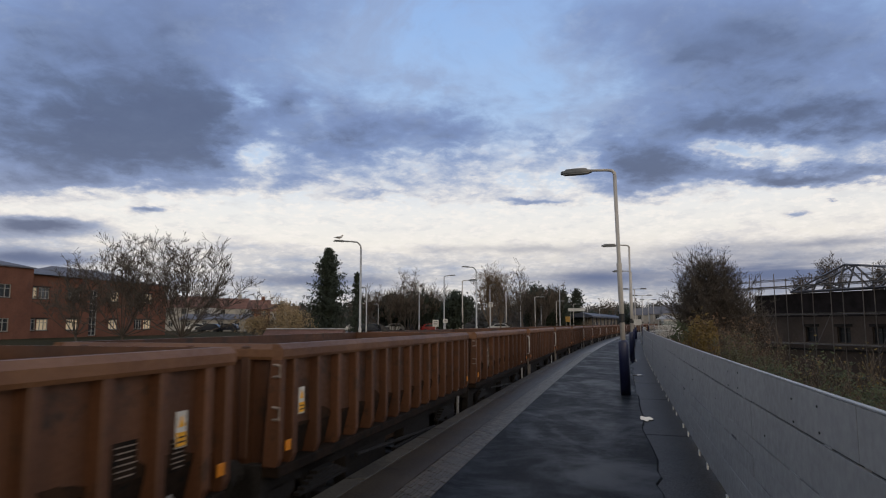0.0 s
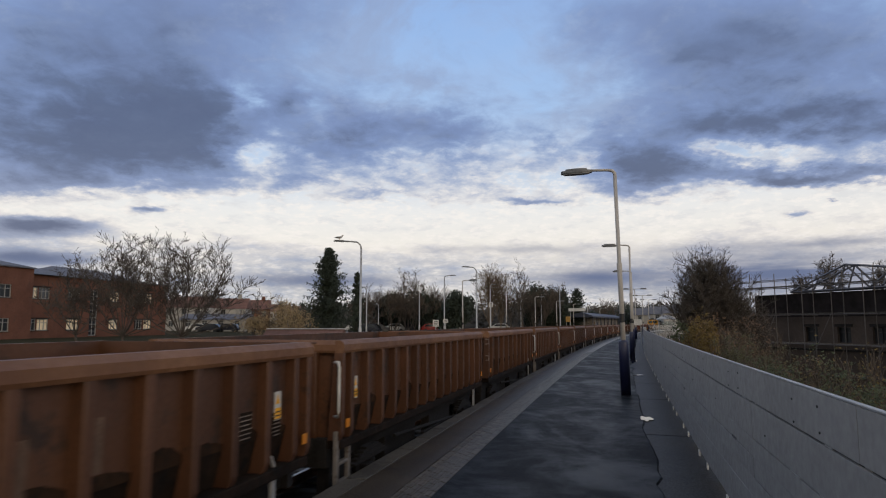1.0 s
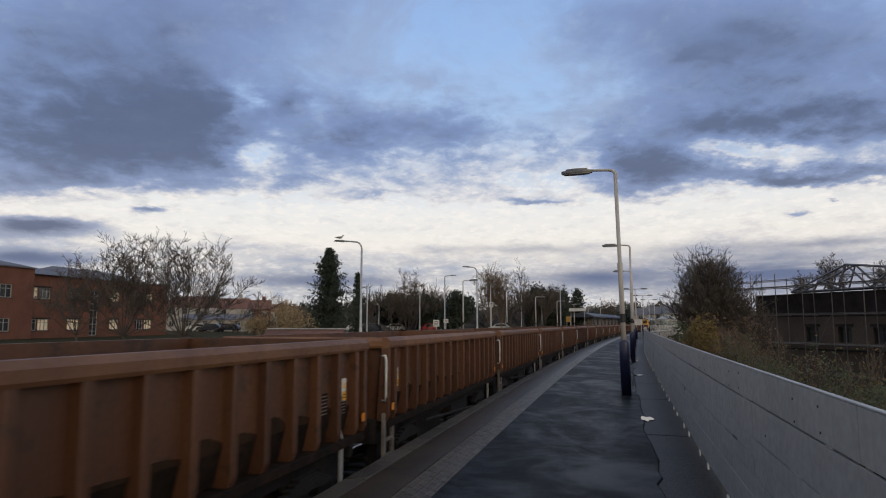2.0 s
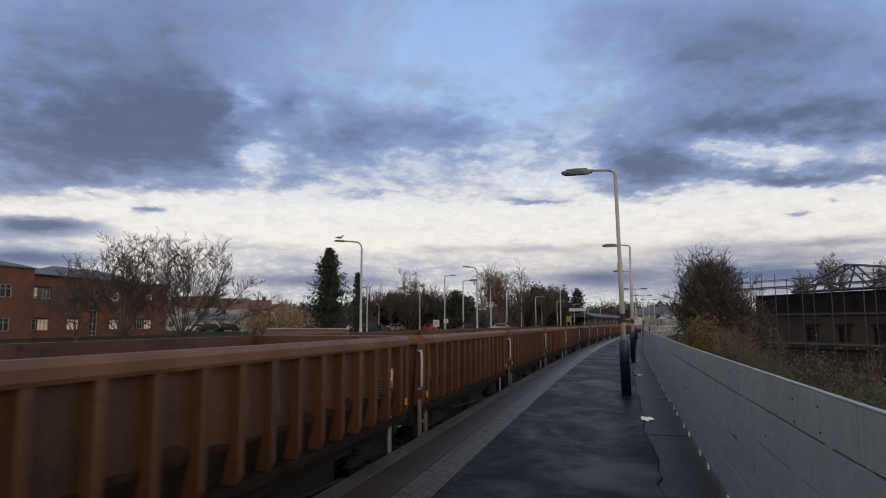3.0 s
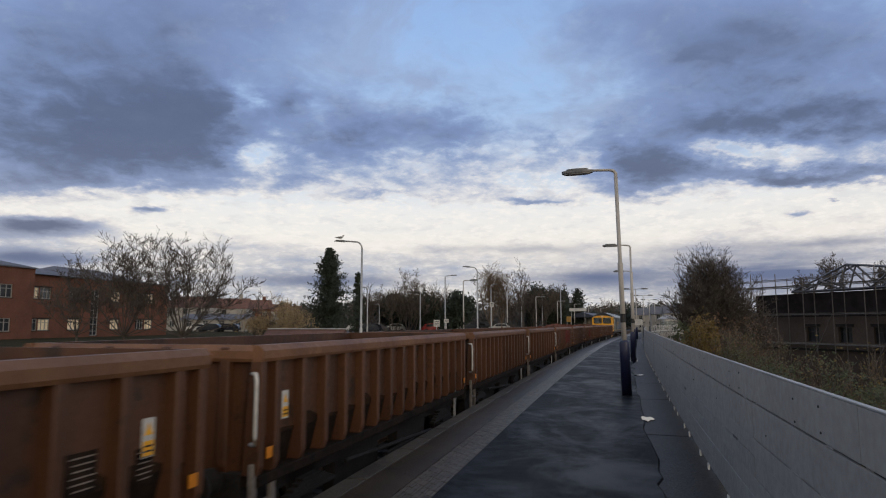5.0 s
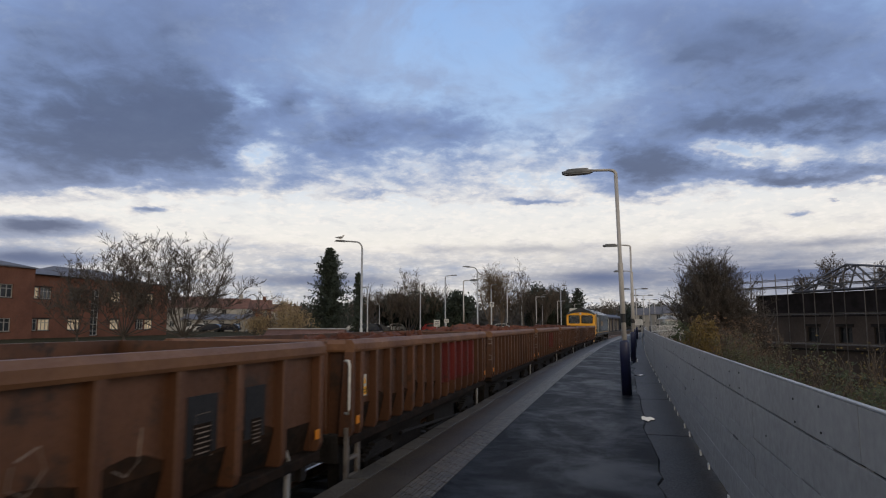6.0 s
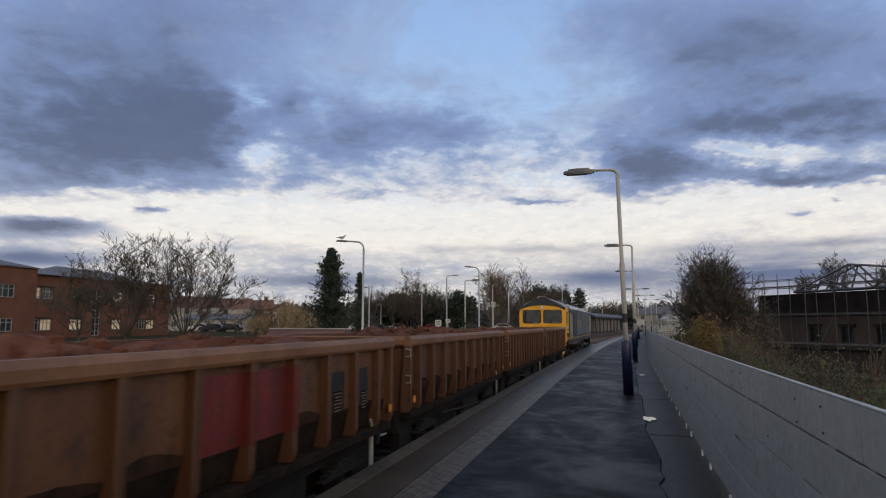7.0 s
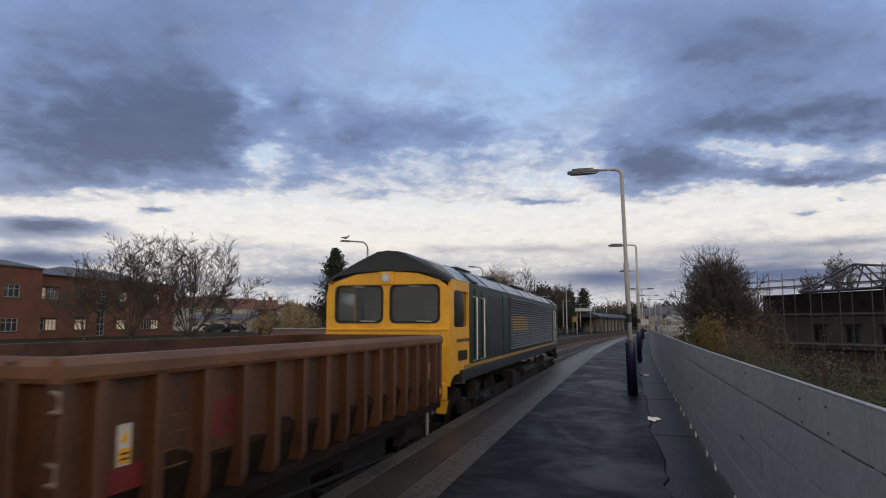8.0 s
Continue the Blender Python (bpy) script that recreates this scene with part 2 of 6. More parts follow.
GRASS = mat("grass_ground", (0.048, 0.044, 0.024), 0.98, scale=0.25, fine=6, bump=0.8, bump_dist=0.08, col2=(0.060, 0.052, 0.030), spec=0.03)
FENCE = mat("fence_grey", (0.30, 0.292, 0.275), 0.62, var=0.10, scale=0.9, fine=14, bump=0.1, streak=True, spots=(0.20, 0.20, 0.205), spot_at=0.66)
FENCECAP = mat("fence_cap", (0.40, 0.40, 0.39), 0.55, 0.1, var=0.15)
GALV = mat("galvanised", (0.42, 0.42, 0.41), 0.5, 0.4, var=0.2, rand=0.12)
CREAM = mat("cream_pole", (0.50, 0.47, 0.43), 0.5, 0.0, var=0.15, scale=3, streak=True, spots=(0.28, 0.25, 0.21), spot_at=0.64)
NAVY = mat("navy_paint", (0.016, 0.020, 0.060), 0.4, 0.0, var=0.2, scale=5)
BLACK = mat("black_paint", (0.012, 0.012, 0.013), 0.5, var=0.2)
LAMPHEAD = mat("lamp_head", (0.16, 0.165, 0.17), 0.5, 0.2, var=0.15)
LENS_PLASTIC = mat("lamp_lens", (0.32, 0.33, 0.34), 0.3, var=0.1, bump=0.05)
RUST = mat("rusty_maroon", (0.094, 0.037, 0.0158), 0.52, var=0.35, scale=1.3, fine=22, bump=0.3, streak=True, col2=(0.125, 0.053, 0.023), rand=0.22,
           spots=(0.034, 0.018, 0.010), spot_at=0.52)
RIBRUST = mat("rib_rust", (0.102, 0.041, 0.018), 0.5, var=0.35, scale=2.0, fine=22, bump=0.3, streak=True, col2=(0.126, 0.053, 0.024), rand=0.14, spots=(0.052, 0.025, 0.013), spot_at=0.54)
# dark maroon: grime plus the shade low on the tubs, in one colour
DARKMAROON = mat("dark_maroon", (0.021, 0.014, 0.0095), 0.9, var=0.5, scale=3.5, fine=16, col2=(0.032, 0.019, 0.012), spots=(0.009, 0.008, 0.007), spot_at=0.5, spec=0.15)
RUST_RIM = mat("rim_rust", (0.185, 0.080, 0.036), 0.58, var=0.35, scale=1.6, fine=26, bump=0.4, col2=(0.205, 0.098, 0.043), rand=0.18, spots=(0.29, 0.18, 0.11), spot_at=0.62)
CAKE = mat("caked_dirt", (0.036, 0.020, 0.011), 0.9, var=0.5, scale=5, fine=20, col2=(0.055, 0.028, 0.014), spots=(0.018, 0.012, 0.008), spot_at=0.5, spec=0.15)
RUST_IN = mat("inside_rust", (0.14, 0.065, 0.030), 0.9, var=0.35, scale=1.5, fine=20, col2=(0.19, 0.085, 0.05))
REDPATCH = mat("red_patch", (0.135, 0.016, 0.014), 0.55, var=0.4, scale=2.5, streak=True, spots=(0.055, 0.018, 0.011), spot_at=0.55)
GRIME = mat("underframe_grime", (0.013, 0.010, 0.008), 0.9, var=0.35, scale=4)
WHEELSTEEL = mat("wheel_steel", (0.06, 0.045, 0.035), 0.6, 0.5, var=0.3)
ORE = mat("red_ore", (0.14, 0.043, 0.022), 0.95, var=0.4, scale=5, fine=30, bump=1.0, bump_dist=0.05, col2=(0.20, 0.070, 0.036), rand=0.3)
ORANGE = mat("orange_reflector", (0.75, 0.26, 0.02), 0.4, var=0.12)
YELLOW = mat("warning_yellow", (0.88, 0.44, 0.030), 0.42, var=0.14, scale=2.2, spots=(0.52, 0.23, 0.035), spot_at=0.66)
WHITE = mat("white_paint", (0.62, 0.60, 0.55), 0.55, var=0.18, scale=6)
LADDERSTEEL = mat("dirty_step_steel", (0.20, 0.175, 0.15), 0.6, 0.1, var=0.35, scale=5, spots=(0.09, 0.06, 0.04), spot_at=0.55)
LOUVRE = mat("louvre_paint", (0.095, 0.112, 0.106), 0.45, var=0.25, scale=2)
PALEDUST = mat("dusty_patch", (0.135, 0.080, 0.048), 0.8, var=0.3, scale=5, spots=(0.09, 0.045, 0.024), spot_at=0.55)
SAND = mat("pale_rubble", (0.34, 0.27, 0.21), 0.95, var=0.3, scale=6, fine=30, bump=1.0, bump_dist=0.04)
FADED = mat("faded_panel", (0.125, 0.095, 0.066), 0.75, var=0.25, scale=6)
STENCIL = mat("stencil_white", (0.40, 0.34, 0.27), 0.65, var=0.3, scale=9)
DIMWHITE = mat("worn_white", (0.25, 0.195, 0.155), 0.65, var=0.3, scale=7)
DIMYELLOW = mat("worn_yellow", (0.145, 0.070, 0.026), 0.7, var=0.35, scale=8, spots=(0.08, 0.036, 0.017), spot_at=0.5)
GREEN = mat("loco_green", (0.008, 0.028, 0.020), 0.42, var=0.3, scale=1.6, bump=0.05, streak=True, spots=(0.022, 0.026, 0.02), spot_at=0.6, spec=0.3)
GREYROOF = mat("loco_roof", (0.30, 0.34, 0.355), 0.3, 0.1, var=0.3, scale=1.8, bump=0.08, spots=(0.16, 0.175, 0.17), spot_at=0.55)
SHEETING = mat("black_sheeting", (0.034, 0.029, 0.029), 0.95, var=0.35, scale=1.2, spec=0.03)
CHARCOAL = mat("charcoal", (0.018, 0.018, 0.019), 0.55, var=0.25)
STRIPE = mat("gold_stripe", (0.42, 0.24, 0.05), 0.5, var=0.2)
STEELRAIL = mat("handrail_steel", (0.55, 0.54, 0.52), 0.4, 0.4, var=0.1)
CABGLASS = glass_mat("cab_glass", (0.72, 0.76, 0.76))
BRICK = mat("red_brick", (0.170, 0.066, 0.038), 0.9, var=0.3, scale=0.6, fine=9, col2=(0.185, 0.078, 0.046), spots=(0.10, 0.05, 0.035), spot_at=0.56)
BRICKDARK = mat("dark_brick", (0.085, 0.062, 0.048), 0.9, var=0.25, scale=0.6, fine=9)
SLATE = mat("slate_roof", (0.12, 0.12, 0.135), 0.6, var=0.2, scale=1.0, fine=12)
REDTILE = mat("red_roof_tile", (0.135, 0.066, 0.048), 0.8, var=0.25, scale=0.8, fine=6, rand=0.3)
RENDERED = mat("pale_render", (0.42, 0.40, 0.36), 0.85, var=0.15, scale=0.7, rand=0.25)
WINDOWPANE = mat("dark_pane", (0.03, 0.035, 0.04), 0.08, var=0.1, bump=0.0, spec=0.8)
# sky reflected in a pane, put in as cream colour with slight glow
SKYPANE = mat("sky_pane", (0.80, 0.66, 0.44), 0.6, var=0.2, scale=1.5, bump=0, emit=0.12)
WFRAME = mat("window_frame", (0.34, 0.33, 0.31), 0.5, var=0.1)
BARK = mat("bark", (0.075, 0.062, 0.05), 0.9, var=0.3, scale=6)
TWIG = mat("twig", (0.095, 0.074, 0.056), 0.9, var=0.3, scale=3)
DARKTWIG = mat("dark_twig", (0.080, 0.066, 0.054), 0.9, var=0.3, scale=3)
TWIGFAN = mat("fan_twig", (0.17, 0.125, 0.085), 0.9, var=0.3, scale=3)
TWIGTAN = mat("tan_twig", (0.30, 0.22, 0.115), 0.9, var=0.3, scale=3)
CONIFER = mat("conifer_leaf", (0.026, 0.036, 0.022), 0.85, var=0.4, scale=1.2, fine=8)
IVY = mat("evergreen_leaf", (0.058, 0.070, 0.028), 0.8, var=0.4, scale=1.5, fine=8)
OLIVE = mat("olive_leaf", (0.065, 0.062, 0.024), 0.8, var=0.4, scale=1.2, fine=8)
GOLD = mat("yellow_leaf", (0.25, 0.155, 0.03), 0.8, var=0.45, scale=1.4, fine=8, col2=(0.13, 0.10, 0.025))
RUSSET = mat("russet_leaf", (0.115, 0.066, 0.033), 0.8, var=0.4, scale=1.4, fine=8)
TARPARK = mat("car_park_tarmac", (0.05, 0.05, 0.052), 0.6, scale=0.6, fine=20)
FARWOOD = mat("far_woods", (0.085, 0.078, 0.068), 0.95, var=0.3, scale=0.08, fine=0.7, bump=0)
FARHILL = mat("far_hill", (0.055, 0.058, 0.055), 0.95, var=0.3, scale=0.01, fine=0.1, bump=0)

# ---------- mesh helpers ----------


def part(name, bm, material, parent=None, label="", smooth=False):
    me = bpy.data.meshes.new(name)
    bm.normal_update()
    bm.to_mesh(me)
    bm.free()
    me.materials.append(material)
    if smooth:
        me.polygons.foreach_set("use_smooth", [True] * len(me.polygons))
    ob = new(name, me)
    if parent:
        ob.parent = parent
    if label:
        ob["label"] = label
    return ob


def piece(name, me, parent, m):
    """One more object on a shared mesh."""
    ob = new(name, me)
    ob.parent = parent
    ob.matrix_basis = m
    return ob


def box(bm, c, size, bevel=0.0, m=None):
    t = Matrix.Translation(c) @ Matrix.Diagonal((*size, 1))
    if m is not None:
        t = m @ t
    made = [bm.verts.new(t @ Vector((x, y, z))) for x in (-0.5, 0.5) for y in (-0.5, 0.5) for z in (-0.5, 0.5)]
    for q in ((0, 1, 3, 2), (4, 6, 7, 5), (0, 4, 5, 1), (2, 3, 7, 6), (0, 2, 6, 4), (1, 5, 7, 3)):
        bm.faces.new([made[k] for k in q])
    if bevel:
        edges = list({e for v in made for e in v.link_edges})
        bmesh.ops.bevel(bm, geom=edges, offset=bevel, segments=2, profile=0.6, affect="EDGES", clamp_overlap=True)
    return bm


def ball_template(level):
    b = bmesh.new()
    bmesh.ops.create_icosphere(b, subdivisions=level, radius=1.0)
    b.verts.ensure_lookup_table()
    b.verts.index_update()
    out = [v.co.copy() for v in b.verts], [[v.index for v in f.verts] for f in b.faces]
    b.free()
    return out


BALLS = {1: ball_template(1), 2: ball_template(2)}


def lump(bm, m, level, jitter=0.0, rnd=None):
    """A rough ball, added vertex by vertex."""
    co, faces = BALLS[level]
    vs = []
    for c in co:
        k = 1.0 + (rnd.gauss(0, jitter) if rnd else 0.0)
        vs.append(bm.verts.new(m @ (c * k)))
    for f in faces:
        bm.faces.new([vs[i] for i in f])


def prism(bm, poly, axis, a, b):
    """A polygon of (p, q) pairs, extruded from a to b along the axis. x: (y, z); y: (x, z); z: (x, y)."""
    def v3(p, q, k):
        return {"x": (k, p, q), "y": (p, k, q), "z": (p, q, k)}[axis]
    lo = [bm.verts.new(v3(p, q, a)) for p, q in poly]
    hi = [bm.verts.new(v3(p, q, b)) for p, q in poly]
    n = len(poly)
    fs = [bm.faces.new(lo), bm.faces.new(hi[::-1])]
    for i in range(n):
        fs.append(bm.faces.new((lo[i], hi[i], hi[(i + 1) % n], lo[(i + 1) % n])))
    bmesh.ops.recalc_face_normals(bm, faces=fs)
    return bm


def tube(bm, pts, radii, seg=8):
    """A round bar through points, capped."""
    pts = [Vector(p) for p in pts]
    if not isinstance(radii, (list, tuple)):
        radii = [radii] * len(pts)
    rings = []
    for i, p in enumerate(pts):
        d = (pts[min(i + 1, len(pts) - 1)] - pts[max(i - 1, 0)]).normalized()
        ref = Vector((0, 0, 1)) if abs(d.z) < 0.9 else Vector((1, 0, 0))
        u = d.cross(ref).normalized()
        v = d.cross(u)
        rings.append([bm.verts.new(p + (u * math.cos(a) + v * math.sin(a)) * radii[i]) for a in (math.tau * k / seg for k in range(seg))])
    for a, b in zip(rings, rings[1:]):
        for k in range(seg):
            bm.faces.new((a[k], a[(k + 1) % seg], b[(k + 1) % seg], b[k]))
    bm.faces.new(rings[0][::-1])
    bm.faces.new(rings[-1])
    return bm


def sweep(bm, profile, stations):
    """A closed (lat, z) outline drawn along the railway's line."""
    rings = [[bm.verts.new(at(s, lat, z)) for lat, z in profile] for s in stations]
    n = len(profile)
    fs = []
    for a, b in zip(rings, rings[1:]):
        for k in range(n):
            fs.append(bm.faces.new((a[k], b[k], b[(k + 1) % n], a[(k + 1) % n])))
    fs += [bm.faces.new(rings[0]), bm.faces.new(rings[-1][::-1])]
    bmesh.ops.recalc_face_normals(bm, faces=fs)
    return bm


def steps(a, b, d):
    n = max(1, int(math.ceil((b - a) / d)))
    return [a + (b - a) * i / n for i in range(n + 1)]


def rect(a, b, lo, hi):
    return [(a, lo), (b, lo), (b, hi), (a, hi)]


def empty(name, m=None):
    ob = new(name)
    if m is not None:
        ob.matrix_world = m
    return ob


S0, S1 = -14.0, 210.0
FENCE_LAT = 3.92

# ---------- ground and railway ----------


def build_ground():
    bm = bmesh.new()
    # columns by lat: car park side, track bed, platform, bank at the right
    lats = [-1500, -600, -250, -120, -60, -30, -14.5, -13.2, 4.3, 5.6, 8, 12, 20, 40, 90, 250, 700, 1500]
    zs = [-0.5, 0.2, 0.2, 0.2, 0.2, 0.15, -0.3, -1.32, -1.32, -1.0, -1.6, -2.4, -3.0, -3.4, -3.5, -3.0, -1.0, -1.0]
    near = steps(-60, 260, 8)
    rows = []
    for s in near:
        rows.append([bm.verts.new(at(s, la, z)) for la, z in zip(lats, zs)])
    for a, b in zip(rows, rows[1:]):
        for k in range(len(lats) - 1):
            bm.faces.new((a[k], a[k + 1], b[k + 1], b[k]))
    # carry on to the horizon past both ends
    for row, d in ((rows[0], -1), (rows[-1], 1)):
        s = near[0] if d < 0 else near[-1]
        th = heading(s)
        f = Vector((math.sin(th), math.cos(th), 0)) * d
        last = row
        for far in (300.0, 3500.0):
            nxt = [bm.verts.new((v.co.x + f.x * far, v.co.y + f.y * far, -1.1)) for v in row]
            for k in range(len(lats) - 1):
                q = (last[k], last[k + 1], nxt[k + 1], nxt[k])
                bm.faces.new(q if d > 0 else q[::-1])
            last = nxt
    bmesh.ops.recalc_face_normals(bm, faces=bm.faces)
    ob = part("ground", bm, GRASS)
    tagged(ob, "rough winter grass and earth beside the railway", "ground", kind="structure")


def build_track(middle, tag):
    line = empty("track_" + tag)
    tagged(line, "railway track with steel rails on concrete sleepers in ballast", "track", kind="structure")
    for side in (-0.7525, 0.7525):
        c = middle + side
        prof = [(c - 0.07, RAIL - 0.15), (c + 0.07, RAIL - 0.15), (c + 0.07, RAIL - 0.135), (c + 0.012, RAIL - 0.11), (c + 0.012, RAIL - 0.045),
                (c + 0.035, RAIL - 0.03), (c + 0.035, RAIL - 0.004), (c - 0.035, RAIL - 0.004), (c - 0.035, RAIL - 0.03), (c - 0.012, RAIL - 0.045),
                (c - 0.012, RAIL - 0.11), (c - 0.07, RAIL - 0.135)]
        rail = part("rail", sweep(bmesh.new(), prof, steps(S0 - 40, 255, 4)), RAILSTEEL, line)
        part("running_face", sweep(bmesh.new(), rect(c - 0.03, c + 0.03, RAIL - 0.006, RAIL), steps(S0 - 40, 255, 4)), RAILTOP, rail, "polished bare steel")
    return line


def build_sleepers(line, middle):
    bm = box(bmesh.new(), (0, 0, -0.08), (2.5, 0.26, 0.16), 0.03)
    first = part("sleeper", bm, SLEEPER, line)
    me = first.data
    first.matrix_basis = along(4.0, middle, RAIL - 0.15)
    for i in range(1, 230):
        piece("sleeper", me, line, along(4.0 + 0.66 * i, middle, RAIL - 0.15))


def build_trackbed():
    bm = bmesh.new()
    prof = [(-12.5, -1.32), (-7.2, RAIL - 0.28), (-6.5, RAIL - 0.2), (0.2, RAIL - 0.2), (0.2, -1.5), (-12.5, -1.5)]
    tagged(part("trackbed", sweep(bm, prof, steps(S0 - 40, 255, 4)), BALLAST), "grey-brown stone ballast under both tracks", "ballast", kind="structure")


def build_platform():
    # the body with its brick face, then the surfaces one beside another
    slab = part("platform", sweep(bmesh.new(), rect(0.08, 4.6, -1.4, -0.075), steps(S0, S1, 3)), BRICKWALL)
    tagged(slab, "railway platform with a brick face and wet tarmac top", "platform", kind="structure")
    bm = bmesh.new()
    rows = []
    for s in steps(S0, S1, 0.35):
        r = 3.40 + 0.10 * noise.noise((s * 0.45, 2.0, 0)) + 0.06 * noise.noise((s * 2.1, 5.0, 0))
        rows.append([bm.verts.new(at(s, la, z)) for la, z in ((1.125, -0.074), (1.125, 0.0), (r - 0.025, 0.0), (r, -0.02), (r, -0.074))])
    for q0, q1 in zip(rows, rows[1:]):
        for k in range(4):
            bm.faces.new((q0[k], q0[k + 1], q1[k + 1], q1[k]))
    bmesh.ops.recalc_face_normals(bm, faces=bm.faces)
    part("tarmac", bm, ASPHALT, slab, "dark wet tarmac with a ragged edge")
    part("concrete_margin", sweep(bmesh.new(), rect(3.1, 4.6, -0.073, -0.016), steps(S0, S1, 3)), CONCRETE, slab, "damp worn concrete margin along the fence")
    for s, tilt in ((11.8, -3), (16.9, 4), (21.2, -2)):
        groove = part("crack", box(bmesh.new(), (0, 0, 0), (0.86, 0.035, 0.006), 0.002), GRIME, slab, "dark sunken joint across the concrete")
        groove.matrix_basis = along(s, 3.60, -0.0148, tilt)
    # far stretch of edge as plain runs
    far = 42.0
    part("far_coping", sweep(bmesh.new(), rect(-0.02, 0.22, -0.1, 0.004), steps(far, S1, 3)), COPING, slab)
    part("paving", sweep(bmesh.new(), rect(0.228, 0.72, -0.072, -0.002), steps(S0, S1, 2)), PAVER, slab, "brown-grey smooth paving inside the edge")
    part("far_tactile", sweep(bmesh.new(), rect(0.724, 1.12, -0.074, 0.003), steps(far, S1, 3)), TACTILE, slab)
    part("near_tactile", sweep(bmesh.new(), rect(0.724, 1.12, -0.029, 0.003), steps(S0, 5.18, 2)), TACTILE, slab)
    part("near_coping", sweep(bmesh.new(), rect(-0.02, 0.22, -0.0995, 0.004), steps(S0, -3.01, 2)), COPING, slab)
    part("bedding", sweep(bmesh.new(), rect(0.02, 1.124, -0.1, -0.03), steps(S0, far, 2)), GRIME, slab, "dark sunken joint bedding")
    return slab


def build_paving(slab):
    rnd = random.Random(3)
    stone = box(bmesh.new(), (0.10, 0.45, -0.045), (0.24, 0.89, 0.10), 0.012)
    first = part("coping_stone", stone, COPING, slab)
    me = first.data
    first.matrix_basis = along(-3.0)
    for i in range(1, 50):
        piece("coping_stone", me, slab, along(-3.0 + 0.9 * i, rnd.uniform(-0.006, 0.006), rnd.uniform(-0.003, 0.003)))
    # narrow ribbed pavers, four courses; the nearest are single pieces
    rib = bmesh.new()
    box(rib, (0.048, 0.1, -0.03), (0.092, 0.192, 0.06), 0.005)
    box(rib, (0.048, 0.1, 0.004), (0.035, 0.185, 0.008), 0.003)
    first = part("ribbed_paver", rib, TACTILE, slab)
    mr = first.data
    first.matrix_basis = along(5.2, 0.724)
    rest = bmesh.new()
    for row in range(4):
        for i in range(185):
            s = 5.2 + 0.2 * i + (0.1 if row % 2 else 0)
            lat = 0.727 + 0.0985 * row
            z = rnd.uniform(-0.003, 0.002)
            if i < 74:
                piece("ribbed_paver", mr, slab, along(s, lat, z))
            else:
                box(rest, (0.048, 0.1, -0.03), (0.090, 0.190, 0.06 + 2 * z), 0, along(s, lat))
                box(rest, (0.048, 0.1, 0.003), (0.035, 0.185, 0.008), 0, along(s, lat))
    tagged(part("ribbed_pavers", rest, TACTILE, slab), kind="stuff")


def build_far_platform():
    slab = part("far_platform", sweep(bmesh.new(), rect(FAR_EDGE - 5.5, FAR_EDGE - 0.05, -1.4, -0.05), steps(-2, 200, 3)), BRICKWALL)
    tagged(slab, "opposite platform with brick face and tarmac top", "platform", kind="structure")
    part("far_side_coping", sweep(bmesh.new(), rect(FAR_EDGE - 0.35, FAR_EDGE, -0.12, 0.0), steps(-2, 200, 3)), COPING, slab)
    part("far_side_tarmac", sweep(bmesh.new(), rect(FAR_EDGE - 5.5, FAR_EDGE - 0.354, -0.05, -0.004), steps(-2, 200, 3)), ASPHALT, slab)


def build_puddles(spots):
    for s, lat, a, b, k in spots:
        rnd = random.Random(k)
        bm = bmesh.new()
        n = 26
        lobes = [(rnd.uniform(0.1, 0.28), rnd.randint(2, 6), rnd.uniform(0, 6)) for _ in range(3)]
        ring = []
        for i in range(n):
            t = math.tau * i / n
            r = 1 + sum(q * math.sin(m * t + p) for q, m, p in lobes)
            ring.append((a * r * math.cos(t), b * r * math.sin(t)))
        prism(bm, ring, "z", -0.02, 0.003)
        ob = part("puddle", bm, PUDDLE)
        ob.matrix_world = along(s, lat, -0.0005)
        tagged(ob, "still rain puddle reflecting the bright sky on the platform", "puddle", "puddles on the platform", kind="structure")


# ---------- fence ----------


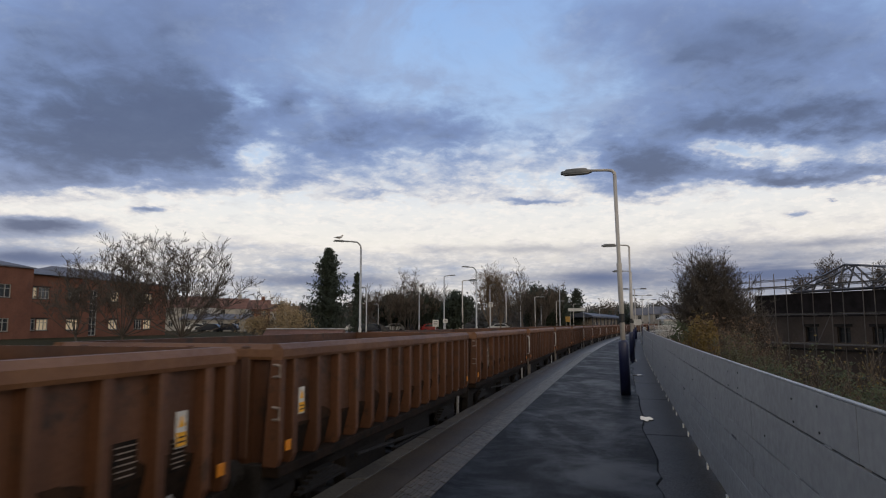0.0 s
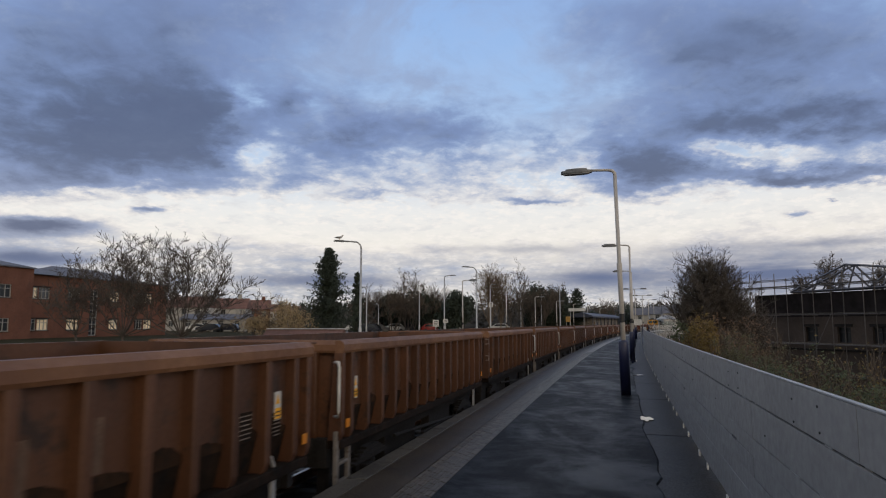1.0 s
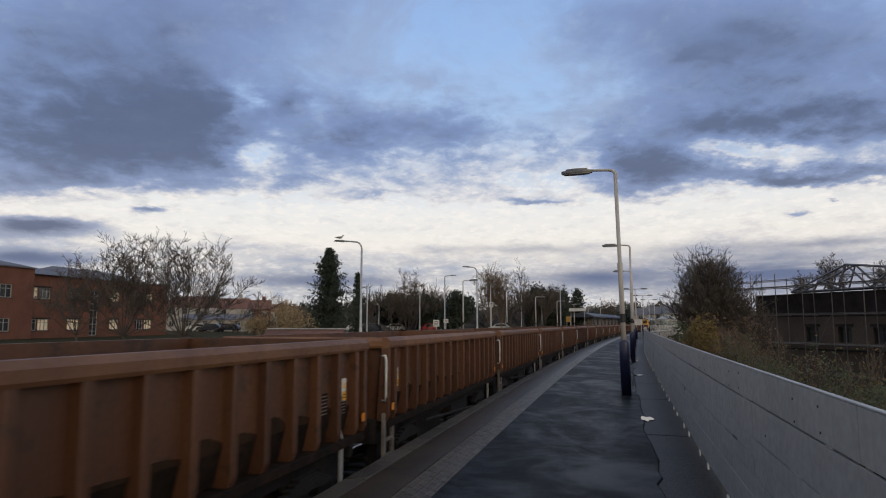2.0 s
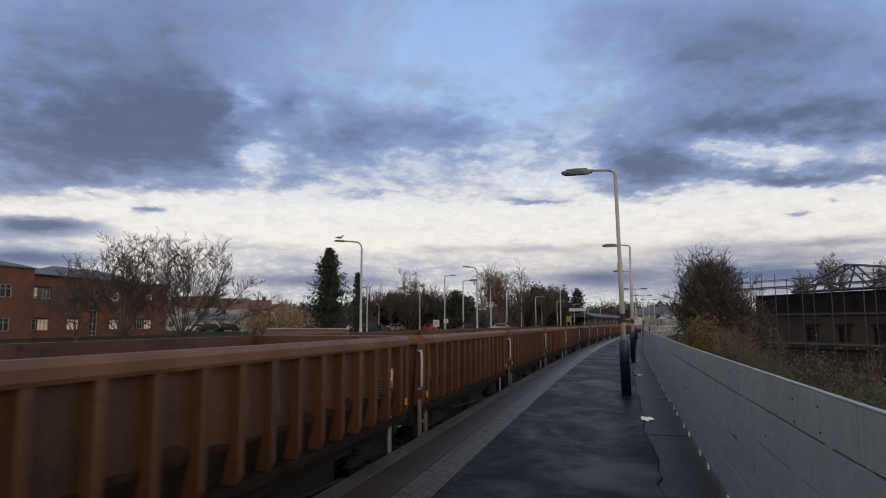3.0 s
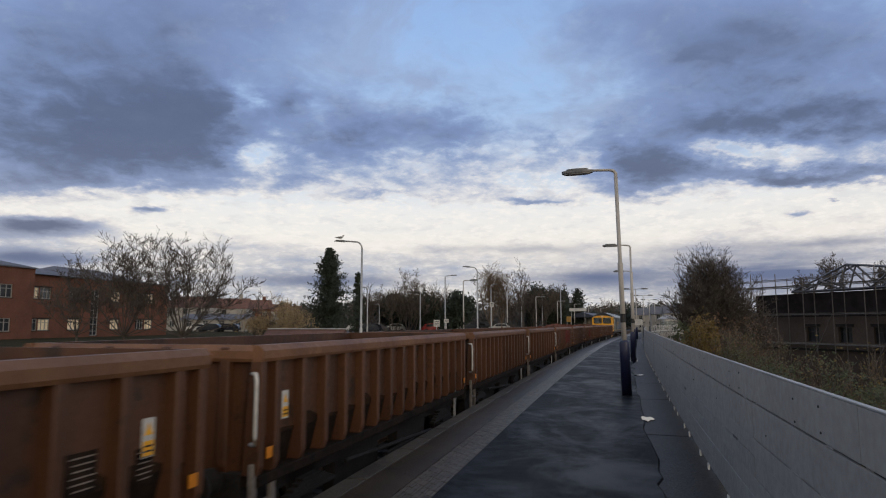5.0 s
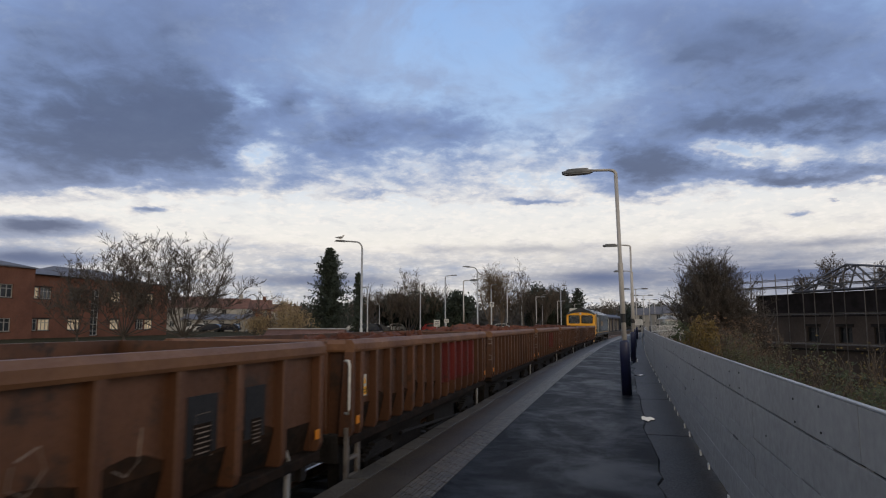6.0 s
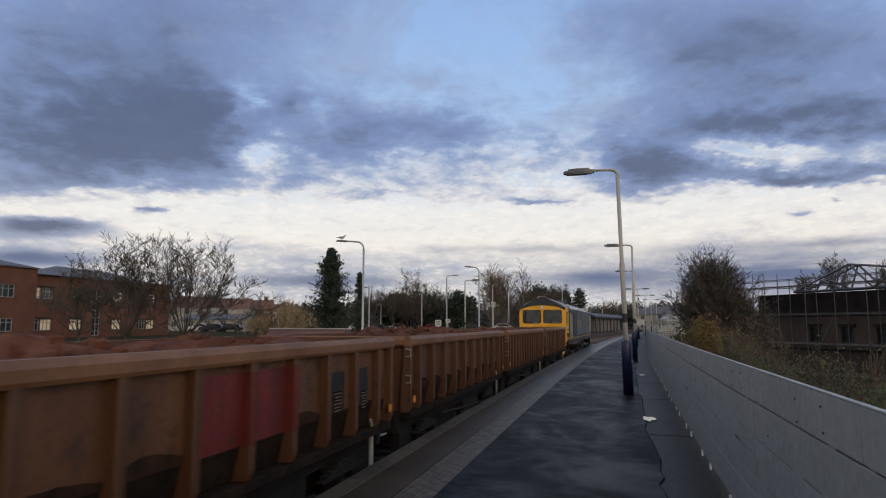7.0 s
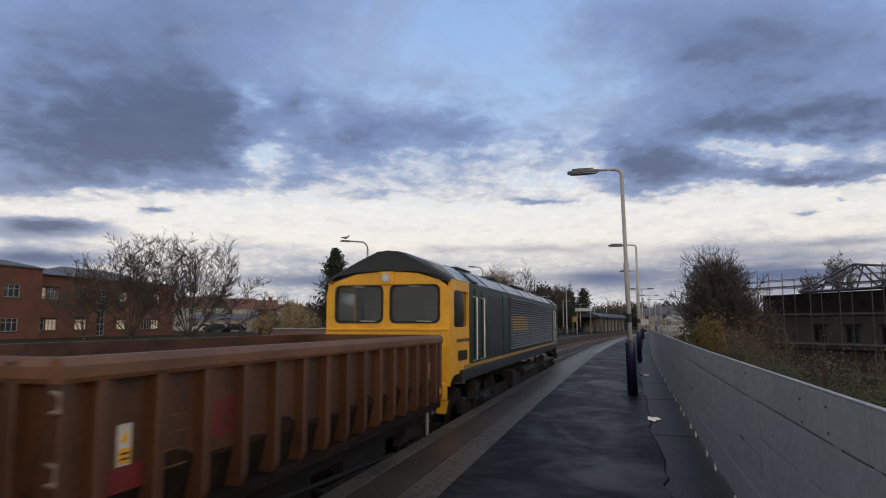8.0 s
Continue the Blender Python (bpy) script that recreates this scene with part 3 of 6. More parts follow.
def build_fence():
    """Long grey boards one over another with thin gaps, on posts at the back, a pale cap on top."""
    length, rnd = 2.4, random.Random(8)
    heights = [(0.035, 0.196), (0.198, 0.356), (0.358, 0.513), (0.517, 0.671), (0.679, 0.815), (0.822, 1.088), (1.102, 1.348)]
    boards = []
    for lo, hi in heights:
        bm = box(bmesh.new(), (0, length / 2, (lo + hi) / 2), (0.018, length - 0.0005, hi - lo), 0.002)
        me = bpy.data.meshes.new("fence_board")
        bm.to_mesh(me)
        bm.free()
        me.materials.append(FENCE)
        boards.append(me)
    capm = box(bmesh.new(), (0.004, length / 2, 1.353), (0.030, length, 0.009), 0.002)
    postm = box(bmesh.new(), (0.075, 0, 0.62), (0.08, 0.08, 1.34), 0.008)
    footm = box(bmesh.new(), (-0.012, 0, 0.0), (0.016, 0.10, 0.07), 0.004)
    meshes = []
    for nm, bm, ma in (("fence_cap", capm, FENCECAP), ("fence_post", postm, GALV), ("foot_bracket", footm, WHITE)):
        me = bpy.data.meshes.new(nm)
        bm.to_mesh(me)
        bm.free()
        me.materials.append(ma)
        meshes.append(me)
    bm = tube(bmesh.new(), [(0, 0, 0), (-0.006, 0, 0)], 0.007, 6)
    boltm = bpy.data.meshes.new("bolt")
    bm.to_mesh(boltm)
    bm.free()
    boltm.materials.append(BLACK)
    # charcoal strip, added behind a seam to stand for the gap's shade
    bm = box(bmesh.new(), (0, length / 2, 0), (0.03, length * 0.93, 0.05))
    shadem = bpy.data.meshes.new("fence_rail")
    bm.to_mesh(shadem)
    bm.free()
    shadem.materials.append(CHARCOAL)
    palem = bpy.data.meshes.new("worn_edge")
    bm = box(bmesh.new(), (0, 0, 0), (0.004, 1.0, 0.007))
    bm.to_mesh(palem)
    bm.free()
    palem.materials.append(FENCECAP)
    tearm = bpy.data.meshes.new("torn_edge")
    bm = prism(bmesh.new(), [(-0.13, 0.030), (-0.06, 0.0), (0.0, 0.012), (0.05, -0.022), (0.12, 0.0), (0.15, 0.030), (0.02, 0.036)], "x", -0.001, 0.001)
    bm.to_mesh(tearm)
    bm.free()
    tearm.materials.append(BLACK)
    s, k = -3.2, 0
    while s < 78:
        panel = empty("fence_panel", along(s, FENCE_LAT + 0.0075 * min(s, 24.0) + 0.004 * math.sin(k), 0.02, -0.43 if s < 24 else 0.0))
        tagged(panel, "grey panel of long horizontal boards with thin gaps", "fence", "fence panels along the platform")
        for me in boards:
            piece("fence_board", me, panel, pose(rnd.uniform(-0.004, 0.004), 0, rnd.uniform(-0.004, 0.004), rnd.uniform(-0.05, 0.05), rnd.uniform(-0.15, 0.15)))
        # unseen strips that darken the four open seams from behind
        for z in (0.515, 0.675, 0.8185, 1.095):
            piece("fence_rail", shadem, panel, pose(0.028, 0, z))
        piece("fence_cap", meshes[0], panel, Matrix())
        piece("fence_post", meshes[1], panel, pose(0, 0.05, 0))
        for q in (0.6, 1.45):
            piece("foot_bracket", meshes[2], panel, pose(0, q, 0))
        if 1 <= k < 10:
            for q in (0.55, 1.07, 1.95):
                for z in (1.137, 1.267) if q < 1.5 else (0.92,):
                    piece("bolt", boltm, panel, pose(-0.009, q + 0.03 * math.sin(3 * k + z * 9), z + 0.012 * math.sin(q * 7 + k)))
            # short pale strips along a seam, and a torn lower edge
            for z, q0, run in ((0.8185, 0.35, 0.10), (0.8185, 0.9, 0.22), (0.675, 1.5, 0.16), (1.095, 0.2, 0.12))[k % 3:]:
                piece("worn_edge", palem, panel, pose(-0.0085, q0 + 0.4 * abs(math.sin(k * 2.3)), z) @ Matrix.Diagonal((1, run, 1, 1)))
            if k % 2 == 0:
                piece("torn_edge", tearm, panel, pose(-0.0095, 1.1 + 0.3 * math.sin(k), 0.640 if k % 4 else 0.662))
        s += length
        k += 1


# ---------- lamps ----------


def platform_lamp(s, lat, lean, turn=0.0, double=False, tall=1.0):
    root = empty("platform_lamp", along(s, lat, -0.004, turn) @ Matrix.Rotation(radians(lean), 4, "Y") @ Matrix.Scale(tall, 4))
    tagged(root, "cream lamp post with navy base and flat grey lantern", "lamp post", "lamp posts along the platform")
    part("base_sleeve", tube(bmesh.new(), [(0, 0, 0), (0, 0, 1.17), (0, 0, 1.20), (0, 0, 1.22)], [0.112, 0.112, 0.10, 0.06], 16), NAVY, root, "navy blue painted base", True)
    part("pole", tube(bmesh.new(), [(0, 0, 1.2), (0, 0, 2.9), (0, 0, 2.95), (0, 0, 5.05)], [0.058, 0.056, 0.046, 0.044], 14), CREAM, root, "", True)
    part("band", tube(bmesh.new(), [(0, 0, 1.62), (0, 0, 1.82)], 0.061, 14), BLACK, root, "black number band")
    part("collar", tube(bmesh.new(), [(0, 0, 2.78), (0, 0, 2.98)], 0.062, 14), CREAM, root)
    for way in ((-1, 1) if double else (-1,)):
        arm = [(0, 0, 4.98), (0, 0, 5.10), (way * 0.05, 0, 5.16), (way * 0.14, 0, 5.185), (way * 0.4, 0, 5.20), (way * 0.68, 0, 5.205)]
        part("arm", tube(bmesh.new(), arm, [0.044, 0.042, 0.038, 0.034, 0.030, 0.030], 10), CREAM, root, "", True)
        bm = bmesh.new()
        outline = [(0.52, 0.055), (0.60, 0.10), (0.75, 0.135), (1.00, 0.14), (1.18, 0.105), (1.24, 0.04)]
        ring = [(way * a, b) for a, b in outline] + [(way * a, -b) for a, b in outline[::-1]]
        prism(bm, ring, "z", 5.16, 5.22)
        top = [(way * (0.88 + (abs(a) - 0.88) * 0.7), b * 0.62) for a, b in ring]
        prism(bm, top, "z", 5.215, 5.268)
        lantern = part("lantern", bm, LAMPHEAD, root, "grey flat lantern")
        bm = bmesh.new()
        prism(bm, [(way * (0.88 + (abs(a) - 0.88) * 0.85), b * 0.8) for a, b in ring], "z", 5.135, 5.161)
        part("lens", bm, LENS_PLASTIC, lantern)
    return root


def park_lamp(x, y, h, ground, reach, turn, hook=True):
    """Tall galvanised column in the car park; a curved hook or a short tilted arm."""
    root = empty("car_park_lamp", pose(x, y, ground, 0, 0, turn))
    tagged(root, "tall galvanised car park lamp post with a slim lantern", "lamp post", "lamp posts in the car park")
    part("column", tube(bmesh.new(), [(0, 0, 0), (0, 0, 1.2), (0, 0, 1.25), (0, 0, h - 0.6)], [0.10, 0.10, 0.075, 0.062], 10), GALV, root, "", True)
    if hook:
        pts = [(0, 0, h - 0.62)] + [(-0.42 * (1 - math.cos(a)), 0, h - 0.6 + 0.45 * math.sin(a)) for a in (0.25, 0.6, 0.95, 1.25, 1.5)] + [(-reach, 0, h - 0.10)]
    else:
        pts = [(0, 0, h - 0.62), (0, 0, h - 0.12), (-0.08, 0, h - 0.03), (-reach, 0, h + 0.06)]
    part("arm", tube(bmesh.new(), pts, 0.05, 8), GALV, root, "", True)
    e = Vector(pts[-1])
    bm = bmesh.new()
    prism(bm, [(-0.35, 0.0), (0.3, -0.05), (0.36, 0.0), (0.3, 0.07), (-0.2, 0.09)], "y", -0.11, 0.11)
    bmesh.ops.translate(bm, verts=bm.verts, vec=e + Vector((-0.25, 0, -0.02)))
    part("lantern", bm, LAMPHEAD, root)
    return root


build_ground()
build_trackbed()
NEAR_LINE = build_track(TRACK, "near")
FAR_LINE = build_track(TRACK2, "far")
PLATFORM = build_platform()
build_far_platform()
build_puddles([(13.5, 3.44, 0.10, 0.30, 1), (24.1, 3.55, 0.13, 0.28, 2), (33.5, 3.46, 0.17, 1.9, 3)])
build_fence()
for i, (place, lat, lean) in enumerate(((17.6, 3.12, -1.15), (34.5, 3.42, 0.2), (51.4, 3.42, -0.2), (78.0, 3.05, 0.0), (96.0, 3.3, 0.1), (114.0, 3.4, 0.0), (132.0, 3.4, 0.0))):
    platform_lamp(place, lat, lean, 0.0, i > 2, 1.08)

NEAR_PARK = 0.2       # the car park's level

# ---------- the train ----------
SPEED, SLOWING = 25.08, 0.065
LOCO_S8 = 12.8       # where the cab's front stands at the end
PITCH_W = 9.0        # from wagon to wagon
WL = 8.2             # a wagon's tub
FLOOR_Z, TOP_Z = 1.13, 2.275
HALF = 1.34


def rib_places(spec):
    """Where the ribs stand along a side: close-set on one kind of wagon, wide apart on the other."""
    end = WL / 2 - 0.05
    if "wide" in spec:
        inside = [spec["wide"] + 0.79 * k for k in range(-6, 7) if abs(spec["wide"] + 0.79 * k) < end - 0.3]
    else:
        inside = [-(end - 0.28) + 2 * (end - 0.28) * i / 14 for i in range(15)]
    return [-end] + inside + [end]


def wagon_body(root, spec):
    # skin: side sheets, end sheets, floor, all with thickness
    mid, tall = (FLOOR_Z + TOP_Z) / 2, TOP_Z - FLOOR_Z
    for sx in (-1, 1):
        knee = FLOOR_Z + 0.30
        sheet = [(HALF - 0.10, TOP_Z), (HALF - 0.10, knee), (HALF - 0.13, knee), (HALF - 0.13, TOP_Z)]
        part("side_sheet", prism(bmesh.new(), [(sx * q, z) for q, z in sheet], "y", -WL / 2 + 0.1, WL / 2 - 0.1), RUST, root, "dull maroon steel sheet")
        # the inward slope's shade is put into this dark colour, with its grime
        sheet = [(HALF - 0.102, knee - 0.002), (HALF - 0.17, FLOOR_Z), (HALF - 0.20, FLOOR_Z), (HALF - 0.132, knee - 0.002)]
        part("lower_sheet", prism(bmesh.new(), [(sx * q, z) for q, z in sheet], "y", -WL / 2 + 0.1, WL / 2 - 0.1), DARKMAROON, root, "lower sheet sloping inwards, dark with grime and painted shade")
    for sy in (-1, 1):
        part("end_sheet", box(bmesh.new(), (0, sy * (WL / 2 - 0.11), mid), (2 * HALF - 0.2, 0.03, tall)), RUST, root)
    part("floor_plate", box(bmesh.new(), (0, 0, FLOOR_Z + 0.03), (2 * HALF - 0.52, WL - 0.22, 0.06)), RUST_IN, root)
    # ribs, closer together at the ends
    prof = [(-0.075, FLOOR_Z - 0.012), (0.07, FLOOR_Z - 0.012), (0.105, FLOOR_Z + 0.07), (0.105, TOP_Z - 0.02), (0.0, TOP_Z - 0.02)]
    rib = bmesh.new()
    prism(rib, prof, "y", -0.048, 0.048)
    bmesh.ops.bevel(rib, geom=list(rib.edges), offset=0.01, segments=1, affect="EDGES")
    me = None
    ys = rib_places(spec)
    spots = [pose(sx * (HALF - 0.108), y, 0, 0, 0, 0 if sx > 0 else 180) for sx in (1, -1) for y in ys]
    spots += [pose(x, sy * (WL / 2 - 0.105), 0, 0, 0, 90 * sy) for sy in (-1, 1) for x in (-0.95, -0.32, 0.32, 0.95)]
    for m in spots:
        if me is None:
            ob = part("rib", rib, RIBRUST, root)
            ob.matrix_basis, me = m, ob.data
        else:
            piece("rib", me, root, m)
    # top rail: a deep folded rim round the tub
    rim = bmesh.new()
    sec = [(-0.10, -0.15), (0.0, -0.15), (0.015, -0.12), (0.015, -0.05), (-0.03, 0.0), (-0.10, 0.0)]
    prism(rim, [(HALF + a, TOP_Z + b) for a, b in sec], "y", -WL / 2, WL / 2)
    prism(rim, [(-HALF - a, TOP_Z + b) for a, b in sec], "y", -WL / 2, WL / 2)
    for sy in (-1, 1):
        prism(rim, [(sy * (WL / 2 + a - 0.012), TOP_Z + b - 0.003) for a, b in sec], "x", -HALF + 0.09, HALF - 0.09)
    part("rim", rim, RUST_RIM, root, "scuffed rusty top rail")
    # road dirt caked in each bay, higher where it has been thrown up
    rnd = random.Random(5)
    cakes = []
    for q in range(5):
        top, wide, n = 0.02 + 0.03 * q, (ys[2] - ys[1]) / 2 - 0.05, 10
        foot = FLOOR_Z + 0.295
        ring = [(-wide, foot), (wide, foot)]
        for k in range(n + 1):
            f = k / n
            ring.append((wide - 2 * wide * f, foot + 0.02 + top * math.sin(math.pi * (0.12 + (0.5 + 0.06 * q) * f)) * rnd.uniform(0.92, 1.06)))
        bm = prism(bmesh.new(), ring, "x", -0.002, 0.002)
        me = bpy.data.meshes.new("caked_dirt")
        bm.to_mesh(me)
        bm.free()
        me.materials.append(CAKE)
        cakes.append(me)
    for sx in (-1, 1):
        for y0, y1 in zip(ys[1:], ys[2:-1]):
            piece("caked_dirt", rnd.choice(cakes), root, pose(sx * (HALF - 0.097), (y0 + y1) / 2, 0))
    # chords take the same dark maroon, underside shade and grime in the colour
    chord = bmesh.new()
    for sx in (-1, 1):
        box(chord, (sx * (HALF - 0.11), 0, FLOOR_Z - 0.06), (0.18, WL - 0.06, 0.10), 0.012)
    part("bottom_chord", chord, DARKMAROON, root)


def wagon_under(root):
    fr = bmesh.new()
    for sx in (-1, 1):
        box(fr, (sx * 1.02, 0, 0.96), (0.12, WL, 0.30), 0.01)
    for sy in (-1, 1):
        box(fr, (0, sy * (WL / 2 - 0.06), 0.97), (2.3, 0.12, 0.34), 0.01)
    for y in (-2.0, -0.7, 0.7, 2.0):
        box(fr, (0, y, 0.97), (2.0, 0.12, 0.22))
    part("underframe", fr, GRIME, root, "grimy black underframe")
    wm = None
    for y in (-2.75, 2.75):
        for sx in (-1, 1):
            if wm is None:
                bm = bmesh.new()
                tube(bm, [(-0.07, 0, 0), (-0.035, 0, 0), (-0.03, 0, 0), (0.06, 0, 0), (0.065, 0, 0)], [0.49, 0.49, 0.46, 0.45, 0.38], 28)
                ob = part("wheel", bm, WHEELSTEEL, root)
                wm = ob.data
                ob.matrix_basis = pose(sx * 0.75, y, 0.46)
            else:
                piece("wheel", wm, root, pose(sx * 0.75, y, 0.46, 0, 0, 0 if sx < 0 else 180))
            bm = bmesh.new()
            prism(bm, [(y - 0.42, 0.95), (y - 0.16, 0.36), (y + 0.16, 0.36), (y + 0.42, 0.95)], "x", sx * 1.03, sx * 1.08)
            box(bm, (sx * 1.14, y, 0.48), (0.2, 0.26, 0.26), 0.03)
            for k in range(5):
                box(bm, (sx * 1.16, y, 0.70 + k * 0.035), (0.09, 1.25 - 0.2 * k, 0.03))
            part("axle_guard", bm, GRIME, root)
    for sy in (-1, 1):
        for sx in (-1, 1):
            bm = bmesh.new()
            y0 = sy * WL / 2
            tube(bm, [(sx * 0.86, y0, 1.06), (sx * 0.86, y0 + sy * 0.2, 1.06), (sx * 0.86, y0 + sy * 0.21, 1.06), (sx * 0.86, y0 + sy * 0.30, 1.06), (sx * 0.86, y0 + sy * 0.325, 1.06)],
                 [0.12, 0.12, 0.09, 0.21, 0.20], 14)
            part("buffer", bm, GRIME, root)
    # brake rigging: long rod and a hand lever with its guide
    bm = bmesh.new()
    tube(bm, [(1.22, -1.9, 0.83), (1.22, 1.9, 0.62)], 0.028, 6)
    box(bm, (1.22, 0.2, 0.62), (0.06, 1.3, 0.09))
    part("brake_lever", bm, GRIME, root, "grimy hand brake lever")
    bm = bmesh.new()
    box(bm, (1.25, WL / 2 - 0.62, 0.80), (0.04, 0.07, 0.62), 0.01)
    box(bm, (1.25, WL / 2 - 0.52, 1.05), (0.05, 0.28, 0.07), 0.01)
    tube(bm, [(1.25, WL / 2 - 0.60, 1.12), (1.25, WL / 2 - 0.66, 1.22)], 0.02, 6)
    part("lever_guide", bm, STEELRAIL, root, "pale steel lever guide")


def wagon_end_fittings(root, ladder):
    """Steps and a grab handle at one end, or small shunter's loops."""
    if ladder:
        bm = bmesh.new()
        y = -WL / 2 + 0.16
        for dy in (-0.15, 0.19):
            box(bm, (1.27, y + dy, 0.92), (0.05, 0.085, 0.62), 0.012)
        for z in (0.64, 0.86):
            box(bm, (1.27, y + 0.02, z), (0.07, 0.30, 0.035), 0.008)
        part("step_ladder", bm, LADDERSTEEL, root, "dirty pale steel step")
        bm = bmesh.new()
        y = -WL / 2 - 0.03
        tube(bm, [(1.22, y + 0.06, 2.02), (1.30, y, 2.02), (1.32, y - 0.02, 1.96), (1.32, y - 0.02, 1.46), (1.30, y, 1.40), (1.22, y + 0.06, 1.40)], 0.018, 8)
        part("grab_handle", bm, WHITE, root, "white painted grab handle", True)
    else:
        for z in (1.62, 2.02):
            bm = bmesh.new()
            tube(bm, [(1.24, -WL / 2 + 0.02, z - 0.06), (1.34, -WL / 2 - 0.02, z - 0.05), (1.34, -WL / 2 - 0.02, z + 0.05), (1.24, -WL / 2 + 0.02, z + 0.06)], 0.016, 6)
            part("lamp_iron", bm, DIMWHITE, root)


def plate(name, root, y, z, w, h, material, x=None, label="", off=0.004):
    x = HALF - 0.098 if x is None else x
    bm = box(bmesh.new(), (x + off, y, z), (0.006, w, h))
    return part(name, bm, material, root, label)


def data_panel(root, y, z, w=0.24, h=0.26):
    p = plate("data_panel", root, y, z, w, h, DARKMAROON, label="dark data panel with rows of white lettering bars")
    for i in range(6):
        bm = box(bmesh.new(), (HALF - 0.088, y + 0.01 * (i % 2), z + h * (0.38 - 0.15 * i)), (0.004, w * (0.86 - 0.1 * (i % 3)), h * 0.035))
        part("text_bar", bm, DIMWHITE, p)


def wagon_markings(root, spec):
    ribs = rib_places(spec)[1:-1]
    d = ribs[1] - ribs[0]
    last = len(ribs) - 2
    a = -WL / 2 + 0.06

    def mid(i):
        return ribs[0] + d * (i + 0.5)
    # warning plates at both ends
    for y in () if "wide" in spec else (mid(0) + 0.02, mid(last) + 0.05):
        pl = plate("warning_plate", root, y, 1.68, 0.125, 0.27, WHITE, label="white and yellow warning plate")
        part("yellow_field", box(bmesh.new(), (HALF - 0.089, y, 1.61), (0.004, 0.105, 0.10)), YELLOW, pl)
        part("warning_sign", prism(bmesh.new(), [(y - 0.042, 1.70), (y + 0.042, 1.70), (y, 1.785)], "x", HALF - 0.091, HALF - 0.087), YELLOW, pl)
        for q in range(2):
            part("text_bar", box(bmesh.new(), (HALF - 0.086, y, 1.625 - 0.035 * q), (0.004, 0.08, 0.012)), BLACK, pl)
    for y in (a + 0.10, -a - 0.10):
        part("reflector", box(bmesh.new(), (HALF + 0.008, y, 1.31), (0.012, 0.10, 0.10), 0.004), ORANGE, root, "orange reflector")
    if "wide" in spec:
        for k, q in ((last - 1, 0.40), (last, 0.34)):
            plate("black_patch", root, mid(k), 1.68, q, 0.46, BLACK, label="square black painted patch", off=0.001)
    data_panel(root, mid(last - 1), 1.56)
    data_panel(root, mid(last) + 0.02, 1.50, 0.17, 0.24)
    for y, w, lo, hi, kind in spec.get("marks", ()):
        label = "worn yellow block where lettering was" if kind == "yellow" else "pale dusty patch where a panel was"
        part("worn_marking", box(bmesh.new(), (HALF - 0.094, y, (lo + hi) / 2), (0.004, w, hi - lo)), DIMYELLOW if kind == "yellow" else PALEDUST, root, label)
    if "board" in spec:
        y = spec["board"]
        p = plate("faded_panel", root, y, 1.63, 0.52, 0.48, FADED, label="faded grey-brown panel with pale letters")
        lettering(p, "MHA", y - 0.19, 1.755, 0.105, 0.006)
        for z, w in ((1.66, 0.40), (1.50, 0.36)):
            part("text_bar", box(bmesh.new(), (HALF - 0.087, y - 0.02, z), (0.004, w, 0.05 if z > 1.6 else 0.085)), DIMWHITE, p)
    if "class" in spec:
        y, framed = spec["class"]
        lettering(root, "MPA", y, 1.755, 0.105, 0.004)
        for z, w, h in ((1.655, 0.32, 0.045), (1.50, 0.27, 0.075)):
            part("text_bar", box(bmesh.new(), (HALF - 0.092, y + 0.14, z), (0.004, w, h)), DIMWHITE, root, "worn white bar of lettering")
        for z in ((1.88, 1.72, 1.58, 1.43) if framed else ()):
            part("ruled_line", box(bmesh.new(), (HALF - 0.092, y + 0.14, z), (0.004, 0.36, 0.012)), DIMWHITE, root)
    for bay, lo, hi in spec.get("red", ()):
        plate("repaint_patch", root, mid(bay), (lo + hi) / 2, d - 0.11, hi - lo, REDPATCH, label="brighter red repainted patch")
        if hi - lo > 0.5:
            yr = ribs[bay + 1]
            part("red_rib_face", box(bmesh.new(), (HALF - 0.001, yr, (lo + hi) / 2), (0.006, 0.084, hi - lo)), REDPATCH, root)
            part("red_rib_side", box(bmesh.new(), (HALF - 0.052, yr - 0.05, (lo + hi) / 2), (0.085, 0.006, hi - lo)), REDPATCH, root)
    if "stencil" in spec:
        lettering(root, spec["stencil"], mid(1) - 0.03, 1.74, 0.125)
    if "chalk" in spec:
        for bay, loop in ((4, [(-0.1, 0.1), (0.05, 0.16), (0.1, 0.02), (-0.02, -0.1), (-0.14, -0.04), (-0.12, 0.08)]), (6, [(-0.12, -0.16), (-0.08, 0.14), (0.1, 0.15), (0.06, 0.02), (-0.06, -0.02), (0.14, -0.2)]),
                          (5, [(0.1, 0.14), (0.08, -0.08), (-0.04, -0.16), (-0.16, -0.1)])):
            part("chalk_scrawl", tube(bmesh.new(), [(HALF - 0.098, mid(bay) + q, 1.62 + z) for q, z in loop], 0.006, 5), DIMWHITE, root, "faint chalk scrawl")


def lettering(root, words, y, z, size, off=0.003):
    cu = bpy.data.curves.new("stencil", "FONT")
    cu.body, cu.size, cu.extrude = words, size * 1.35, 0.001
    cu.materials.append(STENCIL)
    ob = new("stencil", cu)
    ob.parent = root
    ob.matrix_basis = pose(HALF - 0.098 + off + 0.003, y, z, 90, 0, 90)
    ob["label"] = "white stencilled letters"


